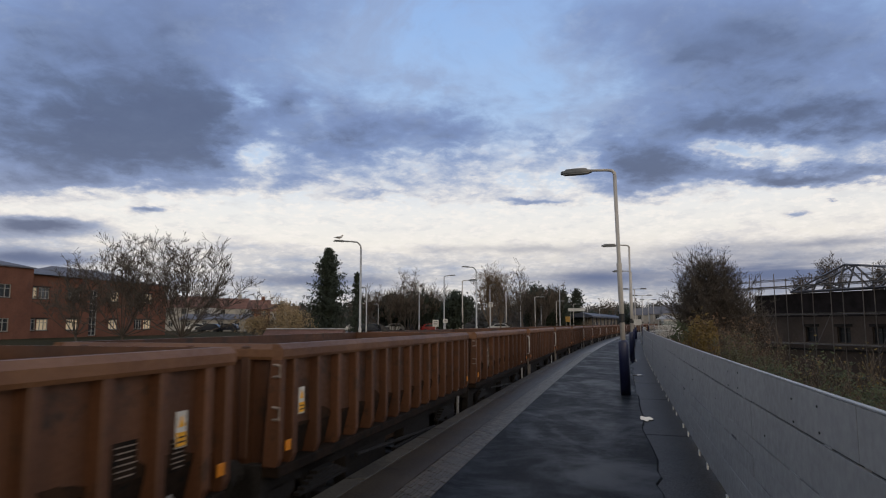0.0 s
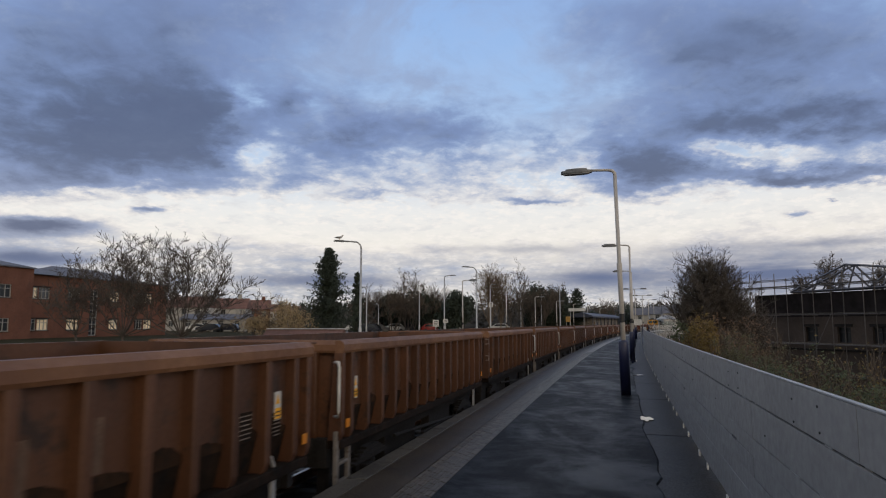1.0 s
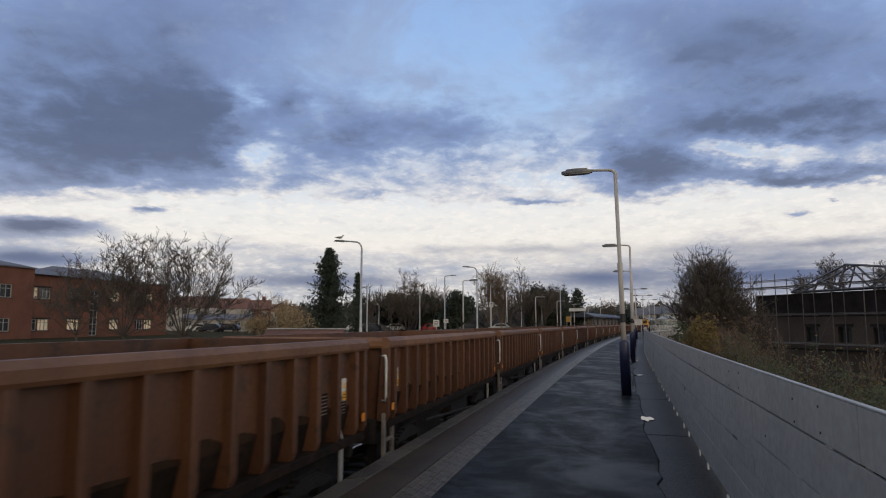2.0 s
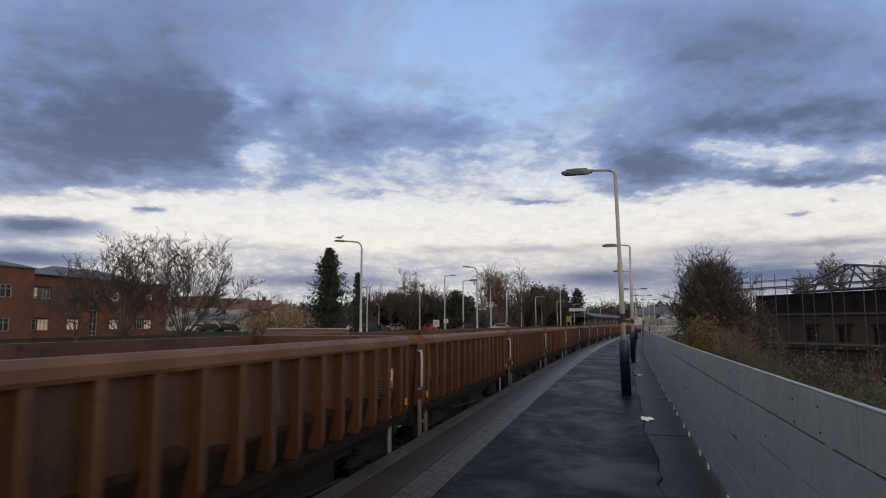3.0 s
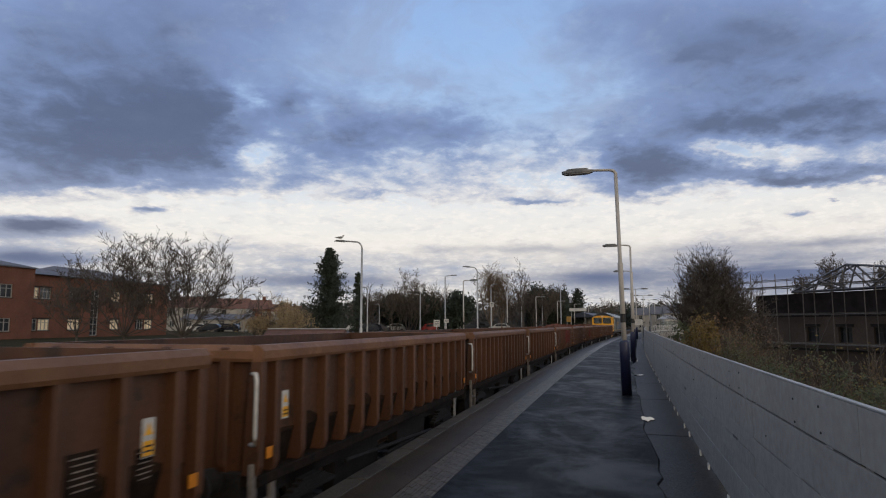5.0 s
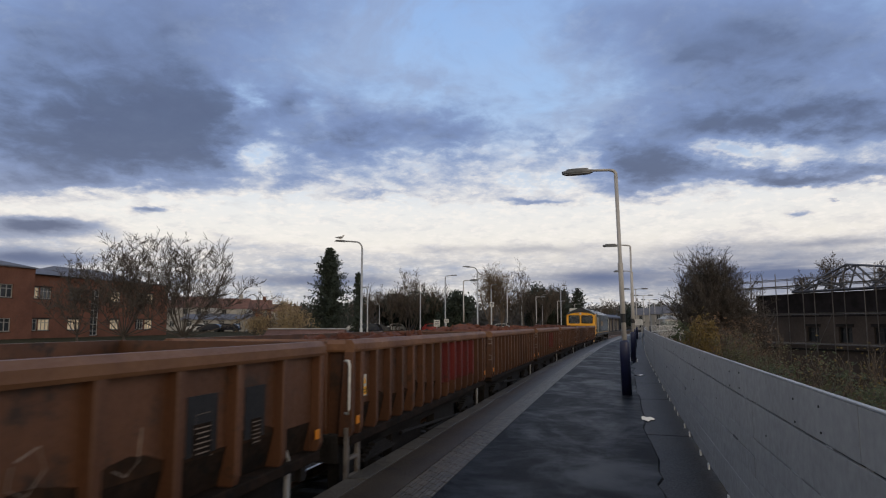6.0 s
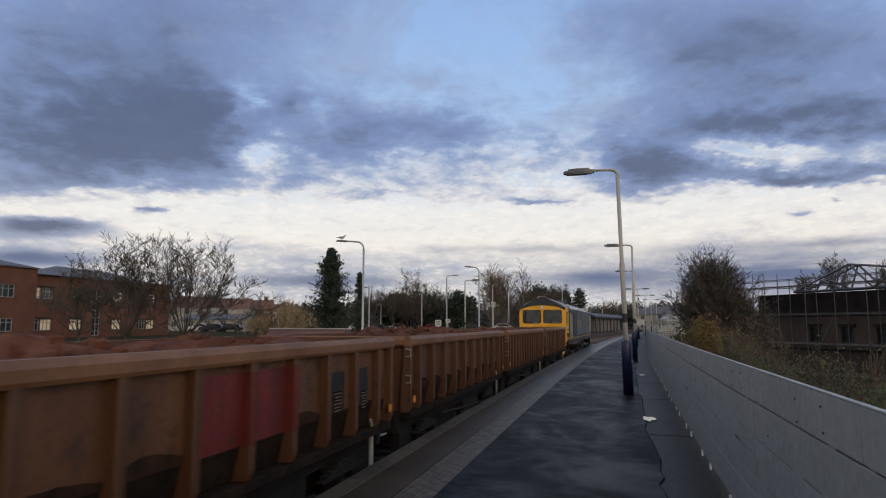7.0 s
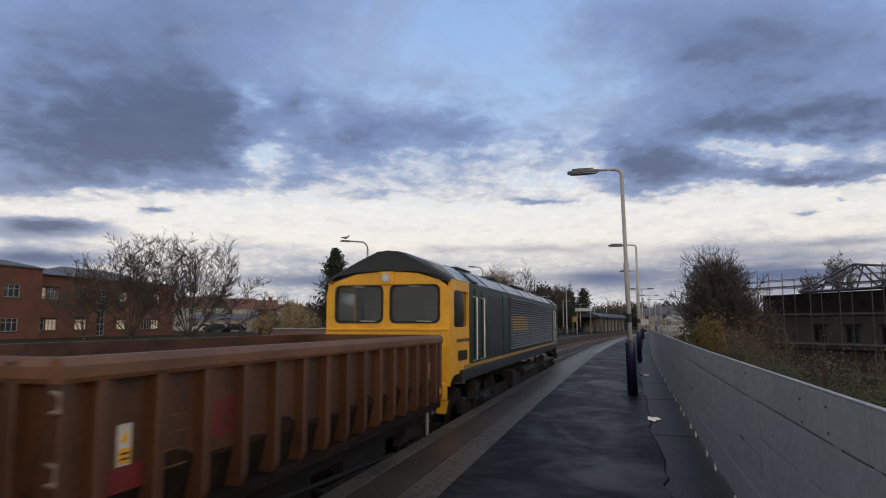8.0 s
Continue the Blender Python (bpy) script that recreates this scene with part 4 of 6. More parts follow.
def wagon_load(root, seed, height, cargo=None):
    rnd = random.Random(seed)
    bm = bmesh.new()
    nx, ny = 12, 44
    grid = []
    for j in range(ny + 1):
        row = []
        for i in range(nx + 1):
            u, v = i / nx * 2 - 1, j / ny * 2 - 1
            x, y = u * (HALF - 0.13), v * (WL / 2 - 0.13)
            hump = (1 - u * u) * (1 - abs(v) ** 6) * (0.55 + 0.45 * math.sin(3.0 * v * 2.2 + seed) ** 2)
            z = TOP_Z - 0.32 + height * hump + 0.16 * noise.noise((x * 2.2, y * 2.2, seed)) + 0.07 * noise.noise((x * 7, y * 7, seed))
            row.append(bm.verts.new((x, y, z)))
        grid.append(row)
    for j in range(ny):
        for i in range(nx):
            bm.faces.new((grid[j][i], grid[j][i + 1], grid[j + 1][i + 1], grid[j + 1][i]))
    for q in range(280):
        x, y = rnd.uniform(-1.0, 1.0), rnd.uniform(-WL / 2 + 0.3, WL / 2 - 0.3)
        u, v = x / (HALF - 0.13), y / (WL / 2 - 0.13)
        z = TOP_Z - 0.32 + height * (1 - u * u) * (1 - abs(v) ** 6) * (0.55 + 0.45 * math.sin(3.0 * v * 2.2 + seed) ** 2)
        m = Matrix.Translation((x, y, z)) @ Euler((rnd.random() * 6, rnd.random() * 6, rnd.random() * 6)).to_matrix().to_4x4() @ Matrix.Diagonal((rnd.uniform(.03, .12), rnd.uniform(.03, .1), rnd.uniform(.03, .08), 1))
        lump(bm, m, 1, 0.15, rnd)
    if cargo:
        return part("rubble_load", bm, SAND, root, "flat load of pale rubble")
    return part("ore_load", bm, ORE, root, "heap of broken red ore")


def brake_gear(root):
    for sx in (-1, 1):
        for y in (-1.15, 1.2, -3.55, 3.55):
            bm = bmesh.new()
            box(bm, (sx * 1.0, y, 0.62), (0.16, 1.5 if abs(y) < 2 else 0.62, 0.5), 0.02)
            box(bm, (sx * 1.1, y + 0.2, 0.44), (0.1, 0.7 if abs(y) < 2 else 0.3, 0.2), 0.02)
            part("brake_gear", bm, GRIME, root)


def build_wagon(spec):
    load = spec.get("load", 0)
    root = empty("box_wagon")
    look_of = "dull maroon ribbed box wagon"
    if spec.get("cargo"):
        look_of += " part filled with pale rubble"
    elif load:
        look_of += " heaped with red ore"
    elif "class" in spec or "board" in spec:
        look_of += " with worn white stencilling"
    elif spec.get("ladder"):
        look_of += " with steps and a white grab handle"
    else:
        look_of += " with a scuffed rusty rim"
    tagged(root, look_of, "wagon", "wagons of the goods train")
    wagon_body(root, spec)
    wagon_under(root)
    brake_gear(root)
    wagon_end_fittings(root, spec.get("ladder", False))
    wagon_markings(root, spec)
    if load:
        wagon_load(root, spec.get("seed", 3), load, spec.get("cargo"))
    return root

# ---------- locomotive ----------
# Local y = 0 at the cab front that trails; heights over the rail.
LL = 20.6
LH = 1.30             # half width


def holed_wall(bm, outline, holes, y0, y1):
    """A front panel between y0 and y1 with rounded openings; outline and holes in (x, z)."""
    fill = []
    for y in (y0, y1):
        edges = []
        for loop in [outline] + holes:
            vs = [bm.verts.new((x, y, z)) for x, z in loop]
            edges += [bm.edges.new((vs[i], vs[(i + 1) % len(vs)])) for i in range(len(vs))]
            fill.append(vs)
        bmesh.ops.triangle_fill(bm, use_beauty=True, use_dissolve=False, edges=edges)
    half = len(fill) // 2
    for a, b in zip(fill[:half], fill[half:]):
        n = len(a)
        for i in range(n):
            bm.faces.new((a[i], a[(i + 1) % n], b[(i + 1) % n], b[i]))
    bmesh.ops.recalc_face_normals(bm, faces=bm.faces)
    return bm


def rounded(x0, x1, z0, z1, r, n=4):
    pts = []
    for cx, cz, a0 in ((x1 - r, z1 - r, 0), (x0 + r, z1 - r, 90), (x0 + r, z0 + r, 180), (x1 - r, z0 + r, 270)):
        for i in range(n + 1):
            a = radians(a0 + 90 * i / n)
            pts.append((cx + r * math.cos(a), cz + r * math.sin(a)))
    return pts


CABWALL = mat("cab_lining", (0.26, 0.28, 0.29), 0.8, var=0.2)


def build_cab(loco, flip):
    """One cab: its front with two windscreens, sides, roof dome; flip puts it at the other end."""
    cab = empty("cab")
    cab.parent = loco
    cab["label"] = "yellow ended driving cab"
    if flip:
        cab.matrix_basis = pose(0, LL, 0, 0, 0, 180)
    w = 1.27
    eave, belt = 3.28, 2.42
    arch = [(w, 1.30), (w, 3.02), (w - 0.06, 3.20), (w - 0.2, 3.30), (w * 0.5, 3.44), (0, 3.49), (-w * 0.5, 3.44), (-w + 0.2, 3.30), (-w + 0.06, 3.20), (-w, 3.02), (-w, 1.30)]
    panes = [rounded(0.09, 1.06, 2.50, 3.20, 0.11), rounded(-1.06, -0.09, 2.50, 3.20, 0.11)]
    bm = holed_wall(bmesh.new(), arch, panes, 0.0, 0.09)
    part("front_panel", bm, YELLOW, cab, "yellow front panel")
    bm = bmesh.new()
    box(bm, (0, -0.015, 2.36), (2 * w - 0.04, 0.04, 0.05), 0.012)
    part("front_lip", bm, YELLOW, cab)
    for p in panes:
        bm = bmesh.new()
        cx, cz = sum(a for a, b in p) / len(p), sum(b for a, b in p) / len(p)
        big = [(cx + (a - cx) * 1.05, cz + (b - cz) * 1.07) for a, b in p]
        small = [(cx + (a - cx) * 0.96, cz + (b - cz) * 0.95) for a, b in p]
        holed_wall(bm, big, [small], -0.014, 0.02)
        seal = part("windscreen_seal", bm, BLACK, cab, "black rubber seal")
        bm = bmesh.new()
        prism(bm, small, "y", 0.018, 0.030)
        gl = part("windscreen", bm, CABGLASS, seal)
        part("wiper", tube(bmesh.new(), [(cx + 0.35, -0.03, cz - 0.34), (cx + 0.05, -0.03, cz - 0.33)], 0.012, 6), STEELRAIL, seal)
        part("upper_wiper", tube(bmesh.new(), [(cx - 0.12, -0.03, cz + 0.34), (cx + 0.12, -0.03, cz + 0.33)], 0.010, 6), STEELRAIL, seal)
    bm = bmesh.new()
    tube(bm, [(0, -0.07, 3.36), (0, 0.02, 3.36)], 0.095, 18)
    part("headlight_housing", box(bmesh.new(), (0, -0.02, 3.35), (0.29, 0.06, 0.26), 0.02), YELLOW, cab)
    hl = part("headlight", bm, STEELRAIL, cab, "round headlight in a chrome ring")
    part("headlight_glass", tube(bmesh.new(), [(0, -0.075, 3.36), (0, -0.068, 3.36)], 0.072, 18), WHITE, hl)
    # roof dome over the cab: dark visor
    bm = bmesh.new()
    r0 = [(x, -0.05, z) for x, z in [(-1.26, 3.26), (-1.02, 3.40), (-0.62, 3.47), (0, 3.50), (0.62, 3.47), (1.02, 3.40), (1.26, 3.26)]]
    ra = [(1.26, -0.03, 3.34), (0.60, 0.02, 3.70), (0.22, 0.05, 3.88), (0, 0.05, 3.905), (-0.22, 0.05, 3.88), (-0.60, 0.02, 3.70), (-1.26, -0.03, 3.34)]
    rb = [(1.28, 0.42, 3.34), (0.62, 0.42, 3.72), (0.24, 0.42, 3.89), (0, 0.42, 3.91), (-0.24, 0.42, 3.89), (-0.62, 0.42, 3.72), (-1.28, 0.42, 3.34)]
    v0, va, vb = ([bm.verts.new(p) for p in r] for r in (r0, ra, rb))
    bm.faces.new(v0 + va)
    for i in range(6):
        bm.faces.new((va[i], va[i + 1], vb[i + 1], vb[i]))
    bm.faces.new((v0[0], va[6], vb[6])), bm.faces.new((v0[6], vb[0], va[0]))
    bmesh.ops.recalc_face_normals(bm, faces=bm.faces)
    part("roof_visor", bm, CHARCOAL, cab, "dark green-black roof end")
    # cab sides with a window each
    for sx in (-1, 1):
        bm = bmesh.new()
        wall = [(0.0, 1.34), (0.3, 1.48), (1.48, 1.52), (1.48, 3.33), (0.12, 3.33), (0.0, 3.02)]
        hole = rounded(0.30, 1.42, 2.40, 3.12, 0.09)
        fill = []
        for dx in (0.0, 0.05):
            edges = []
            for loop in (wall, hole):
                vs = [bm.verts.new((sx * (w - dx + 0.03 * min(1, y)), y + 0.004, z)) for y, z in loop]
                edges += [bm.edges.new((vs[i], vs[(i + 1) % len(vs)])) for i in range(len(vs))]
                fill.append(vs)
            bmesh.ops.triangle_fill(bm, use_beauty=True, edges=edges)
        for a, b in zip(fill[:2], fill[2:]):
            for i in range(len(a)):
                bm.faces.new((a[i], a[(i + 1) % len(a)], b[(i + 1) % len(a)], b[i]))
        bmesh.ops.recalc_face_normals(bm, faces=bm.faces)
        side = part("cab_side", bm, GREEN if flip else YELLOW, cab, "dark green cab side" if flip else "yellow cab side with the window")
        bm = bmesh.new()
        prism(bm, rounded(0.27, 1.45, 2.37, 3.15, 0.09), "x", sx * (w - 0.03), sx * (w - 0.02))
        part("side_window", bm, CABGLASS, side)
        part("door_pillar", box(bmesh.new(), (sx * (w + 0.002), 1.62, 2.425), (0.056, 0.268, 1.81)), GREEN, side, "dark green pillar behind the window")
        bm = box(bmesh.new(), (sx * (w + 0.035), 2.28, 2.40), (0.02, 0.60, 1.66))
        part("cab_door", bm, GREEN, side, "dark green cab door")
        for i in range(5):
            box_bm = box(bmesh.new(), (sx * (w + 0.036), 0.62 + 0.15 * i, 1.84), (0.012, 0.10, 0.20))
            part("number_bar", box_bm, BLACK, side, "black number bar")
        part("name_bar", box(bmesh.new(), (sx * (w + 0.034), 0.95, 2.14), (0.012, 1.0, 0.06)), DIMYELLOW, side)
        bm = bmesh.new()
        for y in (1.90, 2.68):
            tube(bm, [(sx * (w + 0.03), y, 3.05), (sx * (w + 0.11), y, 3.03), (sx * (w + 0.11), y, 1.70), (sx * (w + 0.03), y, 1.68)], 0.02, 6)
        part("door_handrail", bm, STEELRAIL, cab, "pale steel handrail")
        bm = bmesh.new()
        for z in (0.55, 0.85, 1.15):
            box(bm, (sx * 1.2, 2.28, z), (0.2, 0.6, 0.03))
        for y in (2.0, 2.56):
            box(bm, (sx * 1.29, y, 0.80), (0.02, 0.04, 1.1))
        part("cab_step", bm, GRIME, cab)
    # inside: back wall, desk, two seats
    part("cab_back_wall", box(bmesh.new(), (0, 1.70, 2.3), (2.3, 0.03, 2.2)), CABWALL, cab, "pale inside wall")
    part("desk", box(bmesh.new(), (0, 0.35, 2.24), (2.2, 0.45, 0.3), 0.05), CHARCOAL, cab)
    for x in (-0.62, 0.62):
        bm = bmesh.new()
        box(bm, (x, 1.25, 2.52), (0.46, 0.14, 0.62), 0.05)
        box(bm, (x, 1.24, 2.88), (0.28, 0.1, 0.16), 0.04)
        part("driver_seat", bm, CABWALL, cab, "grey high-backed seat")
    # buffer beam and plough
    part("buffer_beam", box(bmesh.new(), (0, 0.03, 1.20), (2.40, 0.20, 0.32), 0.03), GRIME if flip else YELLOW, cab, "" if flip else "yellow buffer beam")
    for x in (-1.12, 1.12):
        part("beam_corner", prism(bmesh.new(), [(x - 0.10, 0.80), (x + 0.06, 0.80), (x + 0.10, 1.03), (x - 0.10, 1.03)], "y", -0.04, 0.10), GRIME if flip else YELLOW, cab)
    part("plough", prism(bmesh.new(), [(-1.1, 0.25), (-0.4, 0.18), (0.4, 0.18), (1.1, 0.25), (1.1, 0.62), (-1.1, 0.62)], "y", -0.03, 0.03), GRIME, cab)
    for x in (-0.86, 0.86):
        bm = bmesh.new()
        tube(bm, [(x, -0.09, 1.06), (x, -0.45, 1.06), (x, -0.46, 1.06), (x, -0.52, 1.06), (x, -0.55, 1.06)], [0.14, 0.13, 0.1, 0.24, 0.22], 16)
        part("buffer", bm, GRIME, cab)
    bm = bmesh.new()
    for x in (-0.3, 0.3):
        tube(bm, [(x, -0.08, 0.95), (x * 1.05, -0.16, 0.7), (x * 1.1, -0.1, 0.45)], 0.03, 6)
    part("air_hose", bm, BLACK, cab)
    for x in (-1.0, 1.0):
        part("tail_lamp", tube(bmesh.new(), [(x, -0.03, 2.18), (x, 0.01, 2.18)], 0.085, 12), BLACK, cab)
    return cab


def build_loco():
    loco = empty("locomotive")
    tagged(loco, "dark green diesel goods locomotive with yellow cab ends and grey roof", "locomotive")
    # body between the cabs
    bm = bmesh.new()
    sec = [(-LH, 1.52), (LH, 1.52), (LH, 3.33), (-LH, 3.33)]
    prism(bm, sec, "y", 1.76, LL - 1.76)
    part("body_side", bm, GREEN, loco, "dark green body side")
    bm = bmesh.new()
    rs = [(LH, 3.332), (1.0, 3.60), (0.62, 3.74), (0.24, 3.89), (-0.24, 3.89), (-0.62, 3.74), (-1.0, 3.60), (-LH, 3.332)]
    prism(bm, rs, "y", 0.40, LL - 0.40)
    part("roof", bm, GREYROOF, loco, "grey sloping roof catching the sky")
    for y in (3.4, 6.3, 9.4, 12.2, 15.0, 17.6):
        bm = bmesh.new()
        prism(bm, [(a * 1.006, b + 0.012) for a, b in rs], "y", y, y + 0.05)
        part("roof_joint", bm, CHARCOAL, loco)
    bm = bmesh.new()
    prism(bm, [(LH + 0.004, 3.335), (0.99, 3.622), (0.90, 3.655), (LH + 0.02, 3.37)], "y", 1.75, 2.3)
    prism(bm, [(LH + 0.004, 3.335), (0.99, 3.622), (0.90, 3.655), (LH + 0.02, 3.37)], "y", LL - 2.3, LL - 1.75)
    part("roof_intake", bm, CHARCOAL, loco, "black roof intake")
    bm = bmesh.new()
    tube(bm, [(0, 9.0, 3.9), (0, 9.0, 3.98)], [0.45, 0.42], 20)
    box(bm, (0, 5.0, 3.9), (0.7, 1.6, 0.05), 0.02)
    box(bm, (0, 14.0, 3.9), (0.9, 3.0, 0.05), 0.02)
    part("roof_hatch", bm, CHARCOAL, loco)
    for sx in (-1, 1):
        x = sx * (LH + 0.006)
        part("sole_stripe", box(bmesh.new(), (x, LL / 2, 1.60), (0.03, LL - 2.1, 0.07)), STRIPE, loco, "worn gold stripe on the sole bar")
        part("sole_bar", box(bmesh.new(), (sx * (LH - 0.03), LL / 2, 1.44), (0.16, LL - 1.4, 0.22), 0.02), CHARCOAL, loco)
        # big engine-room door and recess
        part("engine_door", box(bmesh.new(), (x, 4.45, 2.42), (0.03, 1.7, 1.45), 0.01), CHARCOAL, loco, "dark recessed side door")
        for y in (3.2, 5.9):
            bm = box(bmesh.new(), (x, y, 2.42), (0.02, 0.9, 1.6), 0.01)
            part("side_panel", bm, GREEN, loco)
        # louvred air grilles
        frame_bm = box(bmesh.new(), (sx * (LH - 0.01), 12.0, 2.48), (0.06, 11.2, 1.56), 0.01)
        grille = part("grille", frame_bm, CHARCOAL, loco, "long louvred air grille")
        for j in range(20):
            z = 1.77 + 0.075 * j
            gold = 6 < j < 13
            runs = [(6.5, 6.75, LOUVRE), (6.75, 9.75 + 0.12 * (j % 3), STRIPE), (9.75 + 0.12 * (j % 3), 10.4, LOUVRE)] if gold else [(6.5, 10.4, LOUVRE)]
            for y0, y1, paint in runs + [(10.5, 14.4, LOUVRE), (14.5, 17.5, LOUVRE)]:
                bm = bmesh.new()
                prism(bm, [(sx * (LH + 0.02), z), (sx * (LH + 0.055), z - 0.024), (sx * (LH + 0.058), z - 0.014), (sx * (LH + 0.02), z + 0.022)], "y", y0, y1)
                part("louvre", bm, paint, grille, "worn gold painted louvre" if paint is STRIPE else "")
    # fuel tank, bogies
    bm = bmesh.new()
    prism(bm, [(-1.2, 0.95), (-1.25, 0.45), (-0.9, 0.25), (0.9, 0.25), (1.25, 0.45), (1.2, 0.95)], "y", 7.6, 13.0)
    part("fuel_tank", bm, GRIME, loco, "black fuel tank")
    for c in (4.3, 16.3):
        for sx in (-1, 1):
            bm = bmesh.new()
            prism(bm, [(c - 2.9, 0.62), (c - 2.4, 0.45), (c + 2.4, 0.45), (c + 2.9, 0.62), (c + 2.9, 0.85), (c - 2.9, 0.85)], "x", sx * 1.05, sx * 1.15)
            for y in (c - 2.0, c, c + 2.0):
                box(bm, (sx * 1.16, y, 0.52), (0.16, 0.42, 0.36), 0.04)
                tube(bm, [(sx * 1.13, y - 0.35, 0.5), (sx * 1.13, y - 0.35, 0.82)], 0.09, 8)
                tube(bm, [(sx * 1.13, y + 0.35, 0.5), (sx * 1.13, y + 0.35, 0.82)], 0.09, 8)
            tube(bm, [(sx * 1.2, c - 1.4, 0.75), (sx * 1.2, c - 0.5, 0.75)], 0.11, 10)
            part("bogie_frame", bm, GRIME, loco, "grimy bogie frame")
        for y in (c - 2.0, c, c + 2.0):
            for sx in (-1, 1):
                bm = tube(bmesh.new(), [(sx * 0.70, y, 0.53), (sx * 0.83, y, 0.53)], [0.55, 0.53], 24)
                part("wheel", bm, WHEELSTEEL, loco)
    for sx in (-1, 1):
        part("air_reservoir", tube(bmesh.new(), [(sx * 1.22, 9.0, 0.95), (sx * 1.22, 9.05, 0.95), (sx * 1.22, 11.75, 0.95), (sx * 1.22, 11.8, 0.95)], [0.09, 0.14, 0.14, 0.09], 12), GRIME, loco, "grimy air reservoir")
        part("equipment_box", box(bmesh.new(), (sx * 1.2, 7.0, 0.9), (0.3, 0.7, 0.5), 0.03), GRIME, loco)
    build_cab(loco, False)
    build_cab(loco, True)
    return loco


def train_pose(front_s, offset):
    return along(front_s + offset, TRACK, RAIL)


LOCO = build_loco()
BLOCKS = [(-0.55, 0.17, 1.50, 1.80, "yellow"), (-0.05, 0.20, 1.50, 1.80, "yellow"), (0.52, 0.17, 1.52, 1.80, "yellow")]
DUSTY = [(-0.42, 0.19, 1.57, 1.84, "dust"), (0.14, 0.20, 1.60, 1.86, "dust"), (0.62, 0.18, 1.60, 1.86, "dust")]
SPECS = {0: {"load": 0.10, "seed": 12, "red": [(0, 1.38, 1.54), (2, 1.56, 1.86)], "marks": [(-3.0, 0.34, z, z + 0.012, "yellow") for z in (1.44, 1.56, 1.68, 1.80)]}, 1: {"load": 0.34, "seed": 13}, 2: {"load": 0.40, "seed": 14, "wide": 0.395},
         3: {"load": 0.36, "seed": 15, "wide": 0.395, "red": [(4, 1.42, 2.05), (5, 1.42, 2.05)]}, 4: {"load": 0.46, "seed": 16, "stencil": "PA"},
         5: {"load": 0.30, "seed": 17, "ladder": True, "red": [(q, 1.38, 2.10) for q in (7, 8, 9, 10, 11)]}, 6: {"load": 0.16, "seed": 18, "ladder": True, "chalk": 1, "wide": 0.08},
         10: {"ladder": True, "marks": BLOCKS}, 11: {"ladder": True, "class": (-3.17, True), "red": [(0, 1.26, 1.55), (3, 1.42, 2.08), (4, 1.42, 2.08), (5, 1.45, 2.08)]},
         14: {"ladder": True, "marks": DUSTY}, 15: {"ladder": True, "load": 0.10, "seed": 31, "cargo": "rubble"}, 18: {"class": (-2.66, False), "wide": 0.395},
         20: {"ladder": True, "marks": [(1.17, 0.24, 1.53, 1.88, "dust"), (0.62, 0.22, 1.50, 1.83, "dust")]}, 21: {"board": -2.40, "wide": 0.34}}
PLAIN = {"steps": {"ladder": True}, "bare": {}}
made_plain = {}
WAGONS = []
N_WAGONS = 28
for i in range(N_WAGONS):
    # counted from the locomotive
    if i in SPECS:
        ob = build_wagon(SPECS[i])
    else:
        kind = "bare" if i > 20 else "steps"
        if kind in made_plain:
            ob = copy_thing(made_plain[kind], Matrix())
        else:
            ob = made_plain[kind] = build_wagon(PLAIN[kind])
    WAGONS.append((ob, -0.75 - WL / 2 - PITCH_W * i))

# ---------- plants ----------


TWIG_R = 0.010


def grow(bm, p, d, length, radius, depth, rnd, spread, up=0.25, tips=None, seg=5, trunk=None):
    """A limb that bends, tapers and forks."""
    pts, rad = [p.copy()], [radius]
    n = 3
    for i in range(n):
        d = (d + Vector((rnd.uniform(-1, 1), rnd.uniform(-1, 1), rnd.uniform(-0.6, 1))) * 0.16 + Vector((0, 0, up * 0.12))).normalized()
        p = p + d * (length / n)
        pts.append(p.copy())
        rad.append(radius * (1 - 0.45 * (i + 1) / n))
    rad = [max(r, TWIG_R) for r in rad]
    tube(trunk if trunk is not None else bm, pts, rad, seg if depth > 2 else (4 if depth > 1 else 3))
    if tips is not None and depth <= 1:
        tips.append(pts[-1])
    if depth <= 0:
        return
    kids = rnd.choice((2, 3, 3)) if depth > 1 else rnd.choice((2, 3, 4))
    for k in range(kids):
        q = pts[rnd.choice((1, 2, 3))] if k else pts[-1]
        turn = Vector((rnd.uniform(-1, 1), rnd.uniform(-1, 1), rnd.uniform(-0.5, 0.8))).normalized()
        nd = (d + turn * spread + Vector((0, 0, up * 0.5))).normalized()
        grow(bm, q, nd, length * rnd.uniform(0.62, 0.85), rad[-1] * rnd.uniform(0.6, 0.85), depth - 1, rnd, spread, up, tips, seg)


def leaves(bm, centre, n, size, spread, rnd):
    for _ in range(n):
        c = Vector(centre) + Vector((rnd.gauss(0, 1), rnd.gauss(0, 1), rnd.gauss(0, 1))) * spread
        a = Vector((rnd.uniform(-1, 1), rnd.uniform(-1, 1), rnd.uniform(-1, 1))).normalized()
        b = a.orthogonal().normalized()
        s = size * rnd.uniform(0.6, 1.5)
        v = [bm.verts.new(c - a * s), bm.verts.new(c + b * s * 0.5), bm.verts.new(c + a * s), bm.verts.new(c - b * s * 0.5)]
        bm.faces.new(v)


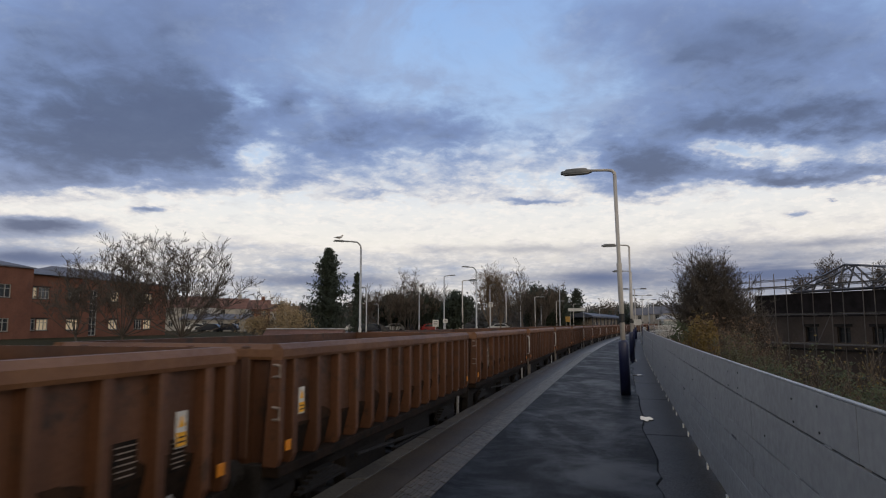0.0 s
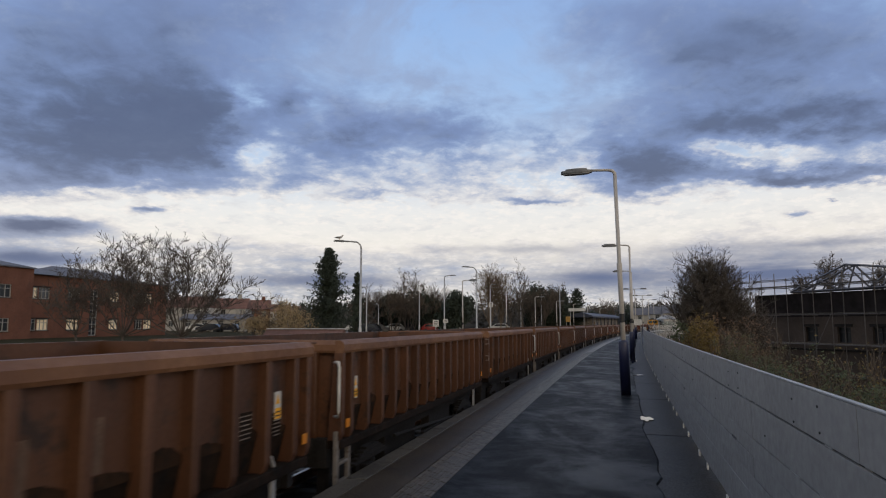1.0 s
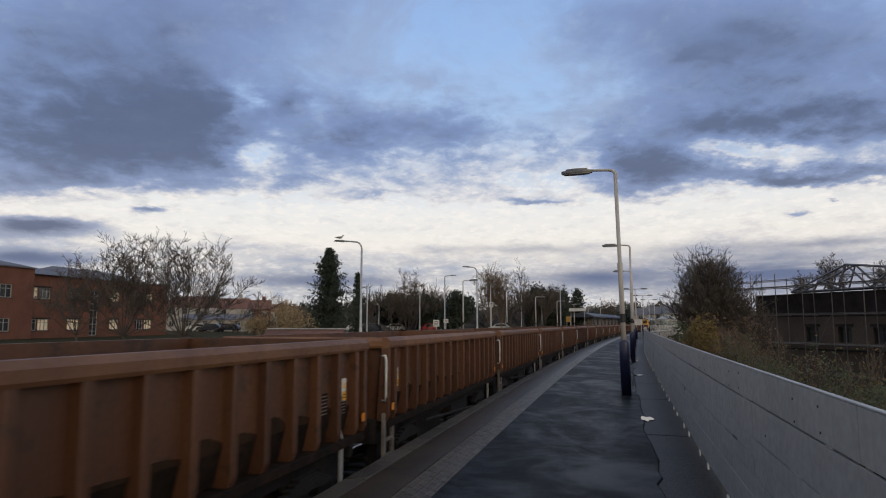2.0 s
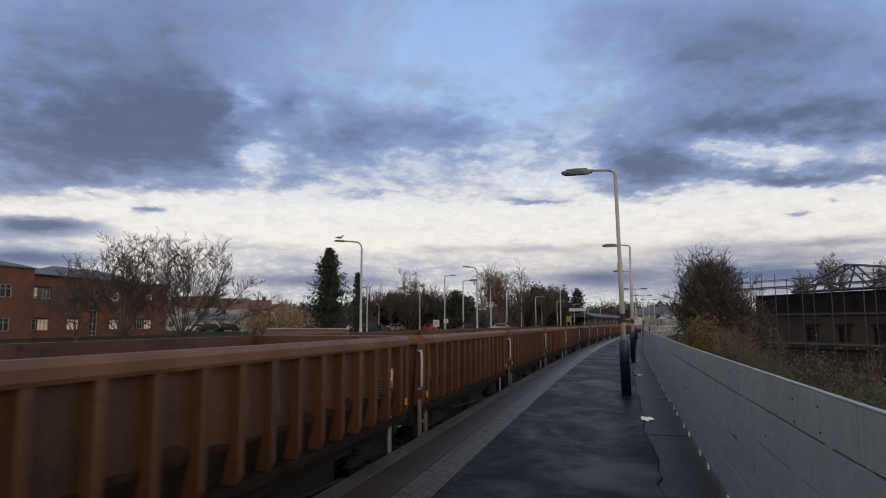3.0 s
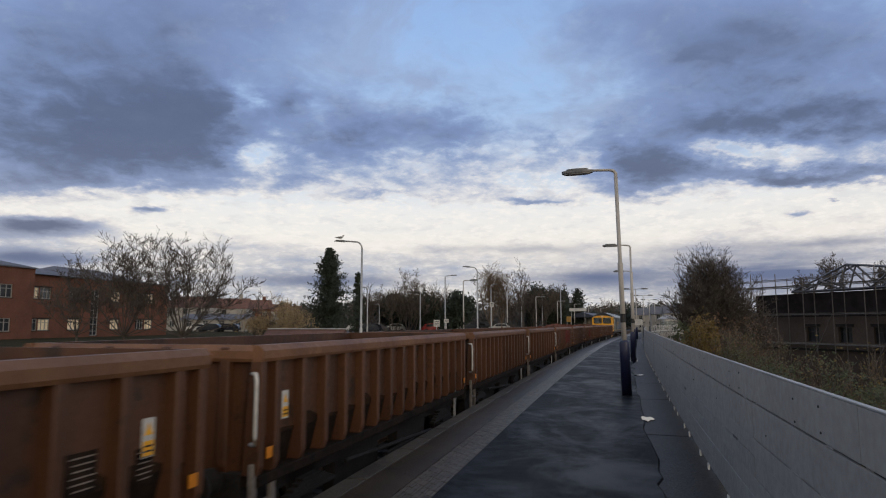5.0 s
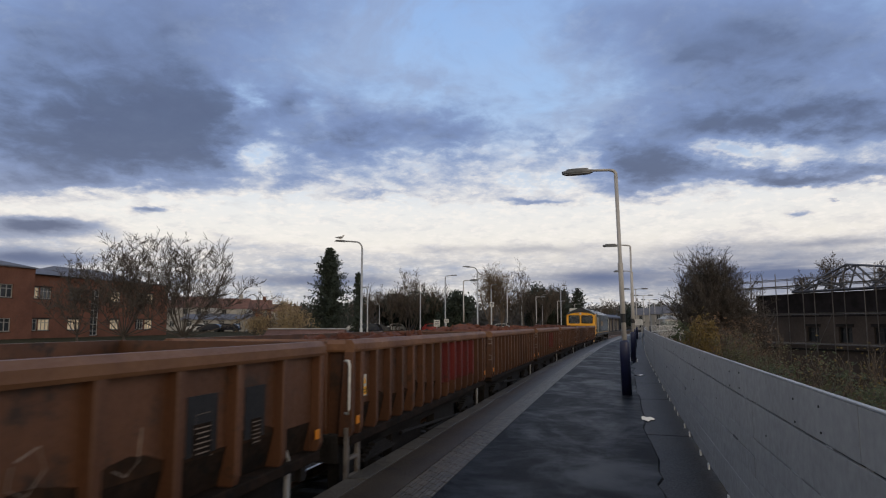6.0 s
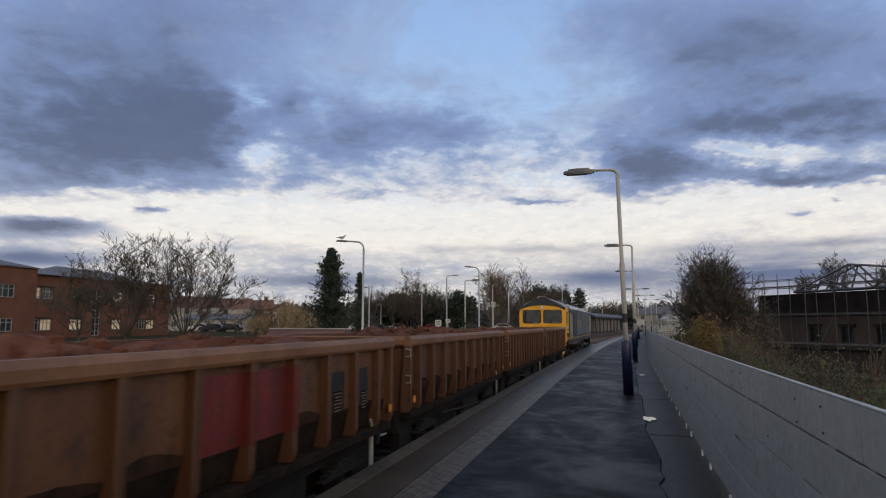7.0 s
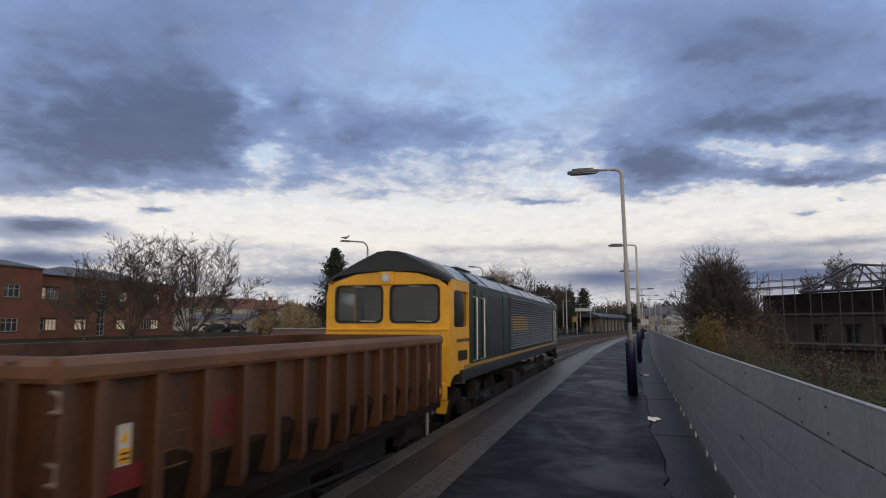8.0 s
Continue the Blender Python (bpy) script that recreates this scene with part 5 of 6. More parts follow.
def bare_tree(x, y, z, h, seed, spread=0.6, trunk=0.16, stems=1, depth=5, leaf=None, leaf_n=0, material=None, label="", up=0.25, lean=0.12, leaf_size=0.09):
    rnd = random.Random(seed)
    root = empty("tree", pose(x, y, z))
    tagged(root, label or "bare winter tree with many fine dark twigs", "tree", "trees beside the railway")
    bm, tips, stem_bm = bmesh.new(), [], bmesh.new()
    first = h * 0.24
    for k in range(stems):
        d = Vector((rnd.uniform(-1, 1) * lean * stems, rnd.uniform(-1, 1) * lean * stems, 1)).normalized()
        base = Vector((rnd.uniform(-0.25, 0.25) * (stems - 1), rnd.uniform(-0.25, 0.25) * (stems - 1), -0.2))
        grow(bm, base, d, first * rnd.uniform(0.9, 1.15), trunk / math.sqrt(stems), depth, rnd, spread, up, tips, 7, stem_bm)
    part("trunk", stem_bm, material or BARK, root)
    part("crown", bm, material or TWIG, root)
    if leaf and leaf_n:
        lb = bmesh.new()
        for p in tips:
            leaves(lb, p, leaf_n, leaf_size, 0.2, rnd)
        part("leaves", lb, leaf, root)
    return root


def crown_tree(x, y, z, h, r, seed, limbs=11, low=22, branches=8, twigs=6, tips=3, trunk=0.16, fork=0.16, material=None, label="", thin=0.012, squash=1.0):
    """A bare tree whose limbs leave the trunk together, arch outwards and turn up into fine twigs; the crown is a dome."""
    rnd = random.Random(seed)
    root = empty("tree", pose(x, y, z))
    tagged(root, label or "bare winter tree with a wide domed crown of fine twigs", "tree", "trees beside the railway")
    stem, bm = bmesh.new(), bmesh.new()
    head = Vector((rnd.uniform(-0.1, 0.1), rnd.uniform(-0.1, 0.1), h * fork))
    tube(stem, [(0, 0, -0.4), head * 0.5, head], [trunk * 1.25, trunk, trunk * 0.85], 8)

    def bend(p0, p1, p2, n):
        return [p0 * ((1 - q) ** 2) + p1 * (2 * q * (1 - q)) + p2 * (q * q) for q in (i / n for i in range(n + 1))]

    def shoot(p, d, length, radius, level):
        end = p + d * length + Vector((0, 0, length * 0.08))
        side = Vector((rnd.uniform(-1, 1), rnd.uniform(-1, 1), rnd.uniform(-1, 0.4))) * length * 0.14
        pts = bend(p, p + d * length * 0.5 + side, end, 3 if level > 1 else 2)
        tube(bm, pts, [max(thin, radius * (1 - 0.6 * i / (len(pts) - 1))) for i in range(len(pts))], 4 if level > 1 else 3)
        if level <= 0:
            return
        for k in range(twigs if level > 1 else tips):
            f = rnd.uniform(0.25, 1.0)
            q = pts[0].lerp(pts[-1], f) + side * (f * (1 - f) * 2)
            nd = (d + Vector((rnd.uniform(-1, 1), rnd.uniform(-1, 1), rnd.uniform(-0.5, 0.8))) * 1.1).normalized()
            shoot(q, nd, length * rnd.uniform(0.35, 0.65), radius * 0.5, level - 1)

    for k in range(limbs):
        a = math.tau * (k * 0.618 + rnd.uniform(-0.06, 0.06))
        el = radians(low + (88 - low) * ((k + 0.5) / limbs) ** 0.9)
        reach = rnd.uniform(0.78, 0.95)
        end = Vector((r * math.cos(el) * math.cos(a), r * math.cos(el) * math.sin(a) * squash, head.z + (h - head.z) * (0.22 + 0.78 * math.sin(el)))) * 1.0
        end = head + (end - head) * reach
        ctrl = head + Vector(((end.x - head.x) * 0.62, (end.y - head.y) * 0.62, (end.z - head.z) * 0.30))
        pts = bend(head, ctrl, end, 6)
        size = trunk * rnd.uniform(0.32, 0.45)
        tube(stem, pts, [size * (1 - 0.8 * i / 6) for i in range(7)], 6)
        run = (end - head).length
        for j in range(branches):
            f = 0.42 + 0.58 * (j + rnd.random()) / branches
            i = min(5, int(f * 6))
            p = pts[i].lerp(pts[i + 1], f * 6 - i)
            d = (pts[i + 1] - pts[i]).normalized()
            d = (d + Vector((rnd.uniform(-1, 1), rnd.uniform(-1, 1), rnd.uniform(-0.6, 0.7))) * 1.15).normalized()
            shoot(p, d, run * rnd.uniform(0.15, 0.27), size * 0.34, 2)
    part("trunk", stem, material or BARK, root)
    part("crown", bm, material or TWIG, root)
    return root


def conifer(x, y, z, h, w, seed, label="dark green conifer with ragged upright shoots", tiers=30, open_=0.0):
    """Tiers of boughs round a trunk, each a spray of small flat leaves, with several ragged leaders."""
    rnd = random.Random(seed)
    root = empty("conifer_tree", pose(x, y, z))
    tagged(root, label, "tree", "trees beside the railway")
    part("trunk", tube(bmesh.new(), [(0, 0, -0.2), (0, 0, h * 0.5), (0, 0, h * 0.96)], [0.2, 0.12, 0.02], 7), BARK, root)
    bm = bmesh.new()
    for k in range(tiers):
        f = (k + rnd.random()) / tiers
        wide = w * 0.5 * min(1.0, 1.12 * (1 - f) ** 0.6)
        for j in range(rnd.randint(6, 9)):
            if rnd.random() < open_:
                continue
            a = rnd.random() * math.tau
            reach = wide * rnd.uniform(0.5, 1.28)
            for q in range(7):
                t = (q + rnd.random()) / 7
                c = Vector((math.cos(a) * reach * t, math.sin(a) * reach * t, 0.3 + f * (h - 0.7) + reach * (0.30 * t * t - 0.1 * t)))
                leaves(bm, c, 7, 0.15 * (1.15 - 0.5 * t), 0.10 + 0.10 * (1 - t), rnd)
    for lead in range(5):
        a, t = rnd.random() * math.tau, rnd.uniform(0.0, 0.16) * w
        for q in range(9):
            leaves(bm, (t * math.cos(a), t * math.sin(a), h * (0.88 + 0.015 * q) - t * 0.9), 5, 0.12, 0.13 * (1 - q / 11), rnd)
    part("foliage", bm, CONIFER, root)
    return root


def bush(x, y, z, w, h, seed, material, label, n=260, leaf=0.10, twigs=True, name="bush", depth_y=None):
    rnd = random.Random(seed)
    root = empty(name, pose(x, y, z))
    tagged(root, label, name, "bushes beside the railway")
    if twigs:
        bm = bmesh.new()
        for k in range(14):
            d = Vector((rnd.uniform(-0.3, 0.3), rnd.uniform(-0.3, 0.3), 1)).normalized()
            grow(bm, Vector((rnd.uniform(-w, w) * 0.28, rnd.uniform(-w, w) * 0.2, -0.3)), d, h * 0.30, 0.025, 3, rnd, 0.45, 0.2, None, 4)
        part("woody_growth", bm, TWIG, root)
    bm = bmesh.new()
    lobes = [(rnd.uniform(-0.36, 0.36) * w, rnd.uniform(-0.3, 0.3) * (depth_y or w), rnd.uniform(0.2, 0.68) * h, rnd.uniform(0.16, 0.3)) for _ in range(9)]
    for i in range(n):
        lx, ly, lz, lr = rnd.choice(lobes)
        v = Vector((rnd.gauss(0, 1), rnd.gauss(0, 1), rnd.gauss(0, 1))).normalized() * rnd.uniform(0.6, 1.05)
        leaves(bm, (lx + v.x * lr * w, ly + v.y * lr * w, max(0.02, lz + v.z * lr * h)), 5, leaf, leaf * 1.3, rnd)
    part("foliage", bm, material, root)
    return root


def far_wood(points, material=None, seed=0, label="far belt of bare woodland on the skyline"):
    """Uneven distant woods: many small crown clumps. points: x, y, base, height, width."""
    rnd = random.Random(seed)
    bm = bmesh.new()
    for x, y, z, h, w in points:
        clumps = [(rnd.uniform(-0.42, 0.42) * w, rnd.uniform(-0.3, 0.3) * w, h * rnd.uniform(0.15, 0.78)) for _ in range(12)]
        for cx, cy, cz in clumps:
            leaves(bm, (x + cx, y + cy, z + cz), 14, w * 0.055, w * 0.075, rnd)
    ob = part("far_woods", bm, material or FARWOOD)
    tagged(ob, label, "woods", kind="stuff")


# ---------- buildings ----------


def window(parent, m, w, h, lit=False, bars=2, framem=None):
    """A window set in its wall: frame, bars, pane; local x along the wall, y into it, z up, at the middle."""
    t = 0.07
    bm = holed_wall(bmesh.new(), rounded(-w / 2, w / 2, -h / 2, h / 2, 0.004, 1), [rounded(-w / 2 + t, w / 2 - t, -h / 2 + t, h / 2 - t, 0.004, 1)], -0.03, 0.07)
    framem = framem or WFRAME
    win = part("window", bm, framem, parent)
    win.matrix_basis = m
    for i in range(1, bars):
        part("glazing_bar", box(bmesh.new(), (-w / 2 + w * i / bars, 0.02, 0), (t * 0.8, 0.08, h - 2 * t)), framem, win)
    part("transom", box(bmesh.new(), (0, 0.02, h * 0.18), (w - 2 * t, 0.06, t * 0.7)), framem, win)
    # a lit pane has the sky's reflection painted on; no lamp behind it
    pane = part("pane", box(bmesh.new(), (0, 0.06, 0), (w - t, 0.02, h - t)), SKYPANE if lit else WINDOWPANE, win)
    part("sill", box(bmesh.new(), (0, -0.06, -h / 2 - 0.04), (w + 0.15, 0.2, 0.07)), CONCRETE, win)
    return win


def wall_with_openings(bm, length, z0, z1, holes, thick=0.3):
    """Local x along, y inwards. holes: x centre, z centre, w, h."""
    outline = [(0.0, z0), (length, z0), (length, z1), (0.0, z1)]
    cut = [[(x - w / 2, z - h / 2), (x + w / 2, z - h / 2), (x + w / 2, z + h / 2), (x - w / 2, z + h / 2)] for x, z, w, h in holes]
    return holed_wall(bm, outline, cut, 0.0, thick)


def hip_roof(x0, x1, y0, y1, z, ridge):
    """A low hipped roof over a rectangle."""
    bm = bmesh.new()
    d = (y1 - y0) / 2
    lo = [bm.verts.new(p) for p in ((x0, y0, z), (x1, y0, z), (x1, y1, z), (x0, y1, z))]
    a, b = bm.verts.new((x0 + d * 0.8, y0 + d, z + ridge)), bm.verts.new((x1 - d * 0.8, y0 + d, z + ridge))
    bm.faces.new(lo[::-1])
    for f in ((lo[0], lo[1], b, a), (lo[1], lo[2], b), (lo[2], lo[3], a, b), (lo[3], lo[0], a)):
        bm.faces.new(f)
    bmesh.ops.recalc_face_normals(bm, faces=bm.faces)
    return bm


def brick_building():
    """Two-storey brick block beyond the car park, with a taller wing that stands forward."""
    root = empty("brick_building", pose(-42.8, 66.9, 0.0, 0, 0, 75.8))
    tagged(root, "two-storey red brick building with pale-framed bright windows and a grey roof", "building")
    L, H, W = 22.3, 6.78, 13.0
    # along the wall, width, and whether each floor's window is bright (upper, lower)
    units = [(0.95, 1.45, True, False), (2.5, 1.45, False, True), (6.5, 1.75, False, True), (12.7, 1.5, True, True), (17.0, 1.45, False, False), (18.7, 1.45, True, True)]
    holes = [(x, z, w, 1.2) for x, w, _, _ in units for z in (4.9, 1.6)]
    stair = (9.45, 2.95, 1.2, 5.2)
    part("wall", wall_with_openings(bmesh.new(), L, -0.5, H, holes + [stair]), BRICK, root)
    bm = bmesh.new()
    box(bm, (L - 0.15, W / 2 + 0.15, H / 2 - 0.25), (0.3, W - 0.3, H + 0.5))
    box(bm, (L / 2, W + 0.15, H / 2 - 0.25), (L, 0.3, H + 0.5))
    part("end_wall", bm, BRICK, root)
    part("inner_floor", box(bmesh.new(), (L / 2, W / 2, 3.2), (L - 0.7, W - 0.8, 0.25)), CONCRETE, root)
    part("parapet", box(bmesh.new(), (L / 2, -0.02, H + 0.065), (L + 0.1, 0.42, 0.13)), SLATE, root, "dark coping on the wall")
    part("roof", hip_roof(5.0, L - 0.4, 0.5, W - 0.2, H - 0.1, 1.9), SLATE, root, "low grey hipped roof")
    for x, w, up, down in units:
        window(root, pose(x, 0.12, 4.9), w, 1.2, up, 3)
        window(root, pose(x, 0.12, 1.6), w, 1.2, down, 3)
    glass = window(root, pose(stair[0], 0.12, stair[1]), stair[2], stair[3], False, 2)
    for k in range(6):
        part("glazing_rail", box(bmesh.new(), (0, 0.02, -2.1 + 0.8 * k), (stair[2] - 0.14, 0.07, 0.06)), WFRAME, glass)
    for z in (1.6, 4.9):
        for x, w, _, _ in units:
            part("lintel", box(bmesh.new(), (x, -0.015, z + 0.67), (w + 0.2, 0.06, 0.13)), CONCRETE, root)
    # the wing at the near end
    wl, wh = 13.0, 7.25
    part("wing_wall", wall_with_openings(bmesh.new(), wl, -0.5, wh, [(9.6, 4.9, 1.9, 1.3), (9.6, 1.6, 1.9, 1.3), (4.5, 4.9, 1.9, 1.3), (4.5, 1.6, 1.9, 1.3)]), BRICK, root).matrix_basis = pose(-wl - 0.02, -1.1, 0)
    bm = bmesh.new()
    box(bm, (-0.17, W / 2 - 0.4, wh / 2 - 0.25), (0.3, W - 0.2, wh + 0.5))
    box(bm, (-wl + 0.13, W / 2 - 0.4, wh / 2 - 0.25), (0.3, W - 0.2, wh + 0.5))
    part("wing_side", bm, BRICK, root)
    part("wing_parapet", box(bmesh.new(), (-wl / 2 - 0.02, -1.12, wh + 0.06), (wl + 0.1, 0.42, 0.12)), SLATE, root)
    part("wing_roof", hip_roof(-wl, 7.5, -0.6, W, H + 0.05, 1.75), SLATE, root, "low grey hipped roof")
    for x in (9.6, 4.5):
        window(root, pose(x - wl - 0.02, -0.98, 4.9), 1.9, 1.3, False, 3)
        window(root, pose(x - wl - 0.02, -0.98, 1.6), 1.9, 1.3, False, 3)
    return root


# ---------- beyond the car park ----------
PX = 1158.0


def spot(u, far):
    """x at a depth, from the tangent of the bearing."""
    return (u - 784) / PX * far


def small_house(x, y, z, w, d, h, ridge, turn, wallm, roofm, label, wins=3, name="house"):
    root = empty(name, pose(x, y, z, 0, 0, turn))
    tagged(root, label, "house", "houses beyond the car park")
    holes = [(w * (i + 0.5) / wins, zz, 1.1, 1.15) for i in range(wins) for zz in ((1.5, 4.1) if h > 4 else (1.5,))]
    part("wall", wall_with_openings(bmesh.new(), w, -0.5, h, holes, 0.25), wallm, root)
    for cx in (0.125, w - 0.125):
        part("gable_wall", box(bmesh.new(), (cx, d / 2 + 0.12, h / 2 - 0.25), (0.25, d - 0.26, h + 0.5)), wallm, root)
    part("rear_wall", box(bmesh.new(), (w / 2, d, h / 2 - 0.25), (w - 0.5, 0.25, h + 0.5)), wallm, root)
    bm = bmesh.new()
    prism(bm, [(-0.35, h - 0.1), (d / 2, h + ridge), (d + 0.45, h - 0.1), (d / 2, h - 0.12)], "x", -0.25, w + 0.25)
    roof = part("roof", bm, roofm, root)
    part("chimney", box(bmesh.new(), (w * 0.8, d / 2, h + ridge + 0.3), (0.9, 0.5, 1.2), 0.03), wallm, roof)
    for cx, cz, ww, hh in holes:
        window(root, pose(cx, 0.1, cz), ww, hh, False, 2)
    return root


def parked_car(x, y, z, turn, paint, label):
    root = empty("parked_car", pose(x, y, z, 0, 0, turn))
    tagged(root, label, "car", "cars in the car park")
    side = [(-2.1, 0.35), (-2.15, 0.75), (-1.95, 0.95), (-1.45, 1.42), (-0.6, 1.52), (0.55, 1.48), (1.15, 1.02), (1.95, 0.88), (2.15, 0.65), (2.12, 0.35)]
    bm = prism(bmesh.new(), side, "y", -0.85, 0.85)
    bmesh.ops.bevel(bm, geom=list(bm.edges), offset=0.06, segments=2, affect="EDGES")
    part("body", bm, paint, root)
    for sy in (-1, 1):
        part("side_glass", prism(bmesh.new(), [(-1.5, 0.98), (-1.25, 1.36), (-0.55, 1.42), (0.5, 1.38), (0.95, 1.02)], "y", sy * 0.852, sy * 0.858), WINDOWPANE, root)
    part("rear_glass", box(bmesh.new(), (-1.74, 0, 1.19), (0.02, 1.3, 0.42), 0, Matrix.Translation((-1.74, 0, 1.19)) @ Matrix.Rotation(radians(46), 4, "Y") @ Matrix.Translation((1.70, 0, -1.19))), WINDOWPANE, root)
    part("windscreen", box(bmesh.new(), (0, 0, 0), (0.02, 1.3, 0.62), 0, Matrix.Translation((0.88, 0, 1.27)) @ Matrix.Rotation(radians(-52), 4, "Y")), WINDOWPANE, root)
    for px in (-1.35, 1.35):
        for sy in (-1, 1):
            part("wheel", tube(bmesh.new(), [(px, sy * 0.72, 0.31), (px, sy * 0.88, 0.31)], 0.31, 16), BLACK, root)
    return root


brick_building()
PARK_SIGNS = []
for u, v, top, reach, turn, hook in ((638, 424, 7.1, 1.2, 0, True), (843, 471, 7.1, 0.8, 0, True), (786, 489, 7.1, 0.75, 180, False), (921, 517, 7.1, 0.9, 180, False),
                                     (867, 505, 7.1, 0.3, 180, False), (957, 522, 7.1, 0.8, 180, False), (977, 530, 6.5, 0.8, 180, False), (990, 507, 7.1, 0.3, 180, False),
                                     (742, 515, 6.0, 0.3, 0, False), (1012, 538, 6.0, 0.8, 180, False), (729, 543, 5.0, 0.3, 0, False), (649, 510, 6.0, 0.3, 0, False),
                                     (670, 540, 5.0, 0.3, 0, False), (893, 545, 5.0, 0.3, 0, False), (768, 545, 5.0, 0.3, 0, False)):
    far = PX * (top - EYE) / (573 - v)
    park_lamp(spot(u, far), far, top - NEAR_PARK, NEAR_PARK, reach, turn, hook)


def notice(x, y, z, w, h, post, label, material=None):
    root = empty("notice_board", pose(x, y, z, 0, 0, -4))
    tagged(root, label, "sign")
    part("post", tube(bmesh.new(), [(0, 0.04, 0), (0, 0.04, post)], 0.04, 8), GALV, root)
    bd = part("board", box(bmesh.new(), (0, 0, post - h / 2), (w, 0.03, h), 0.01), material or WHITE, root)
    for i in range(3):
        part("text_bar", box(bmesh.new(), (0, -0.018, post - h * (0.25 + 0.25 * i)), (w * 0.7, 0.004, h * 0.09)), BLACK, bd)


notice(spot(771, 60), 60, NEAR_PARK, 0.55, 0.6, 1.85, "white car park notice board on a post")
notice(spot(788, 71), 71, NEAR_PARK, 0.5, 0.4, 2.0, "small white sign on a lamp post")
notice(spot(868, 84), 84, NEAR_PARK, 0.5, 0.6, 4.2, "small white sign high on a post")
CARPAINT = {"white": mat("car_white", (0.62, 0.62, 0.60), 0.25, var=0.05, bump=0), "dark": mat("car_dark", (0.02, 0.022, 0.03), 0.22, var=0.1, bump=0),
            "red": mat("car_red", (0.32, 0.03, 0.025), 0.25, var=0.1, bump=0), "silver": mat("car_silver", (0.32, 0.33, 0.34), 0.3, 0.5, var=0.1, bump=0)}
for u, far, turn, paint in ((695, 122, 200, "white"), (652, 112, 170, "dark"), (668, 116, 10, "dark"), (722, 124, 160, "dark"), (742, 120, 20, "dark"), (764, 118, 15, "red"),
                            (796, 116, 190, "silver"), (828, 120, 185, "dark"), (634, 114, 5, "white"), (372, 118, 180, "dark"), (350, 122, 185, "white"), (405, 120, 178, "dark"), (882, 126, 170, "white")):
    parked_car(spot(u, far), far, NEAR_PARK, turn, CARPAINT[paint], {"white": "white", "dark": "dark", "red": "red", "silver": "silver"}[paint] + " hatchback parked on the tarmac car park")
tar = bmesh.new()
prism(tar, [(-14, 56), (0.5, 56), (25, 130), (-32, 130)], "z", 0.19, 0.215)
tagged(part("car_park", tar, TARPARK), "worn grey tarmac of the station car park", "car park", kind="structure")


def lineside_hut():
    root = empty("lineside_hut", pose(-8.3, 40.0, -0.6, 0, 0, -5))
    tagged(root, "low hut with a rusty red-brown roof and pale ridge", "hut")
    part("wall", box(bmesh.new(), (0, 0, 0.6), (4.4, 2.4, 1.4)), BRICKDARK, root)
    roof = part("roof", prism(bmesh.new(), [(-1.5, 1.30), (0, 1.98), (1.5, 1.30), (1.5, 1.24), (-1.5, 1.24)], "x", -2.45, 2.35), REDTILE, root)
    part("ridge", box(bmesh.new(), (0, 0, 2.0), (4.9, 0.22, 0.06), 0.02), GALV, roof)


lineside_hut()
for i, (u, far, w, wallm, roofm, h) in enumerate(((330, 140, 9, RENDERED, REDTILE, 5.0), (395, 150, 10, RENDERED, REDTILE, 5.0), (445, 165, 9, BRICK, REDTILE, 5.2), (360, 190, 11, RENDERED, REDTILE, 5.5),
                                                  (300, 165, 10, BRICK, REDTILE, 5.2), (420, 205, 12, BRICK, SLATE, 5.4), (480, 210, 10, RENDERED, REDTILE, 5.4), (655, 230, 12, BRICK, REDTILE, 6.0), (500, 240, 12, BRICK, REDTILE, 5.6))):
    small_house(spot(u, far) - w / 2, far, 0.2, w, 7, h, 2.4, (-8, 6, 14, -5, 10, 0, 8, -6, 4)[i], wallm, roofm,
                ("pale rendered" if wallm is RENDERED else "brick") + " house with a pitched " + ("red tiled" if roofm is REDTILE else "grey slate") + " roof")
small_house(spot(375, 128) - 6, 128, 0.2, 13, 6, 2.4, 1.0, -4, RENDERED, SLATE, "long low pale shed with a grey roof beside parked cars", 4, "shed")

# trees on the car park's side
crown_tree(spot(324, 50), 50.0, 0.0, 8.0, 6.4, 5, limbs=19, low=4, branches=12, twigs=6, tips=3, trunk=0.13, fork=0.09, squash=0.7, thin=0.0125, material=DARKTWIG)
crown_tree(spot(222, 51), 51.0, 0.0, 8.1, 6.2, 9, limbs=18, low=6, branches=12, twigs=6, tips=3, trunk=0.12, fork=0.09, squash=0.7, thin=0.0125, material=DARKTWIG)
crown_tree(spot(140, 53), 53.0, 0.0, 6.6, 3.4, 14, limbs=11, low=10, branches=10, twigs=5, tips=3, trunk=0.1, fork=0.12, thin=0.0115, material=DARKTWIG)
bush(spot(505, 62), 62.0, 0.0, 5.6, 4.9, 3, TWIGTAN, "pale tan thicket with dry seed heads", 900, 0.07)
bush(spot(460, 64), 64.0, 0.0, 4.5, 3.4, 13, TWIGTAN, "pale tan thicket with dry seed heads", 600, 0.07)
bare_tree(spot(490, 66), 66.0, 0.0, 6.2, 17, 0.6, 0.1, depth=5, stems=3, material=TWIGTAN, label="tan leafless young tree with upright twigs")
conifer(spot(581, 80), 80.0, 0.0, 11.1, 6.8, 2, tiers=52)
conifer(spot(632, 95), 95.0, 0.0, 9.2, 3.0, 6, "thin dark conifer with drooping open branches", 20, 0.45)
TWIG_R = 0.02
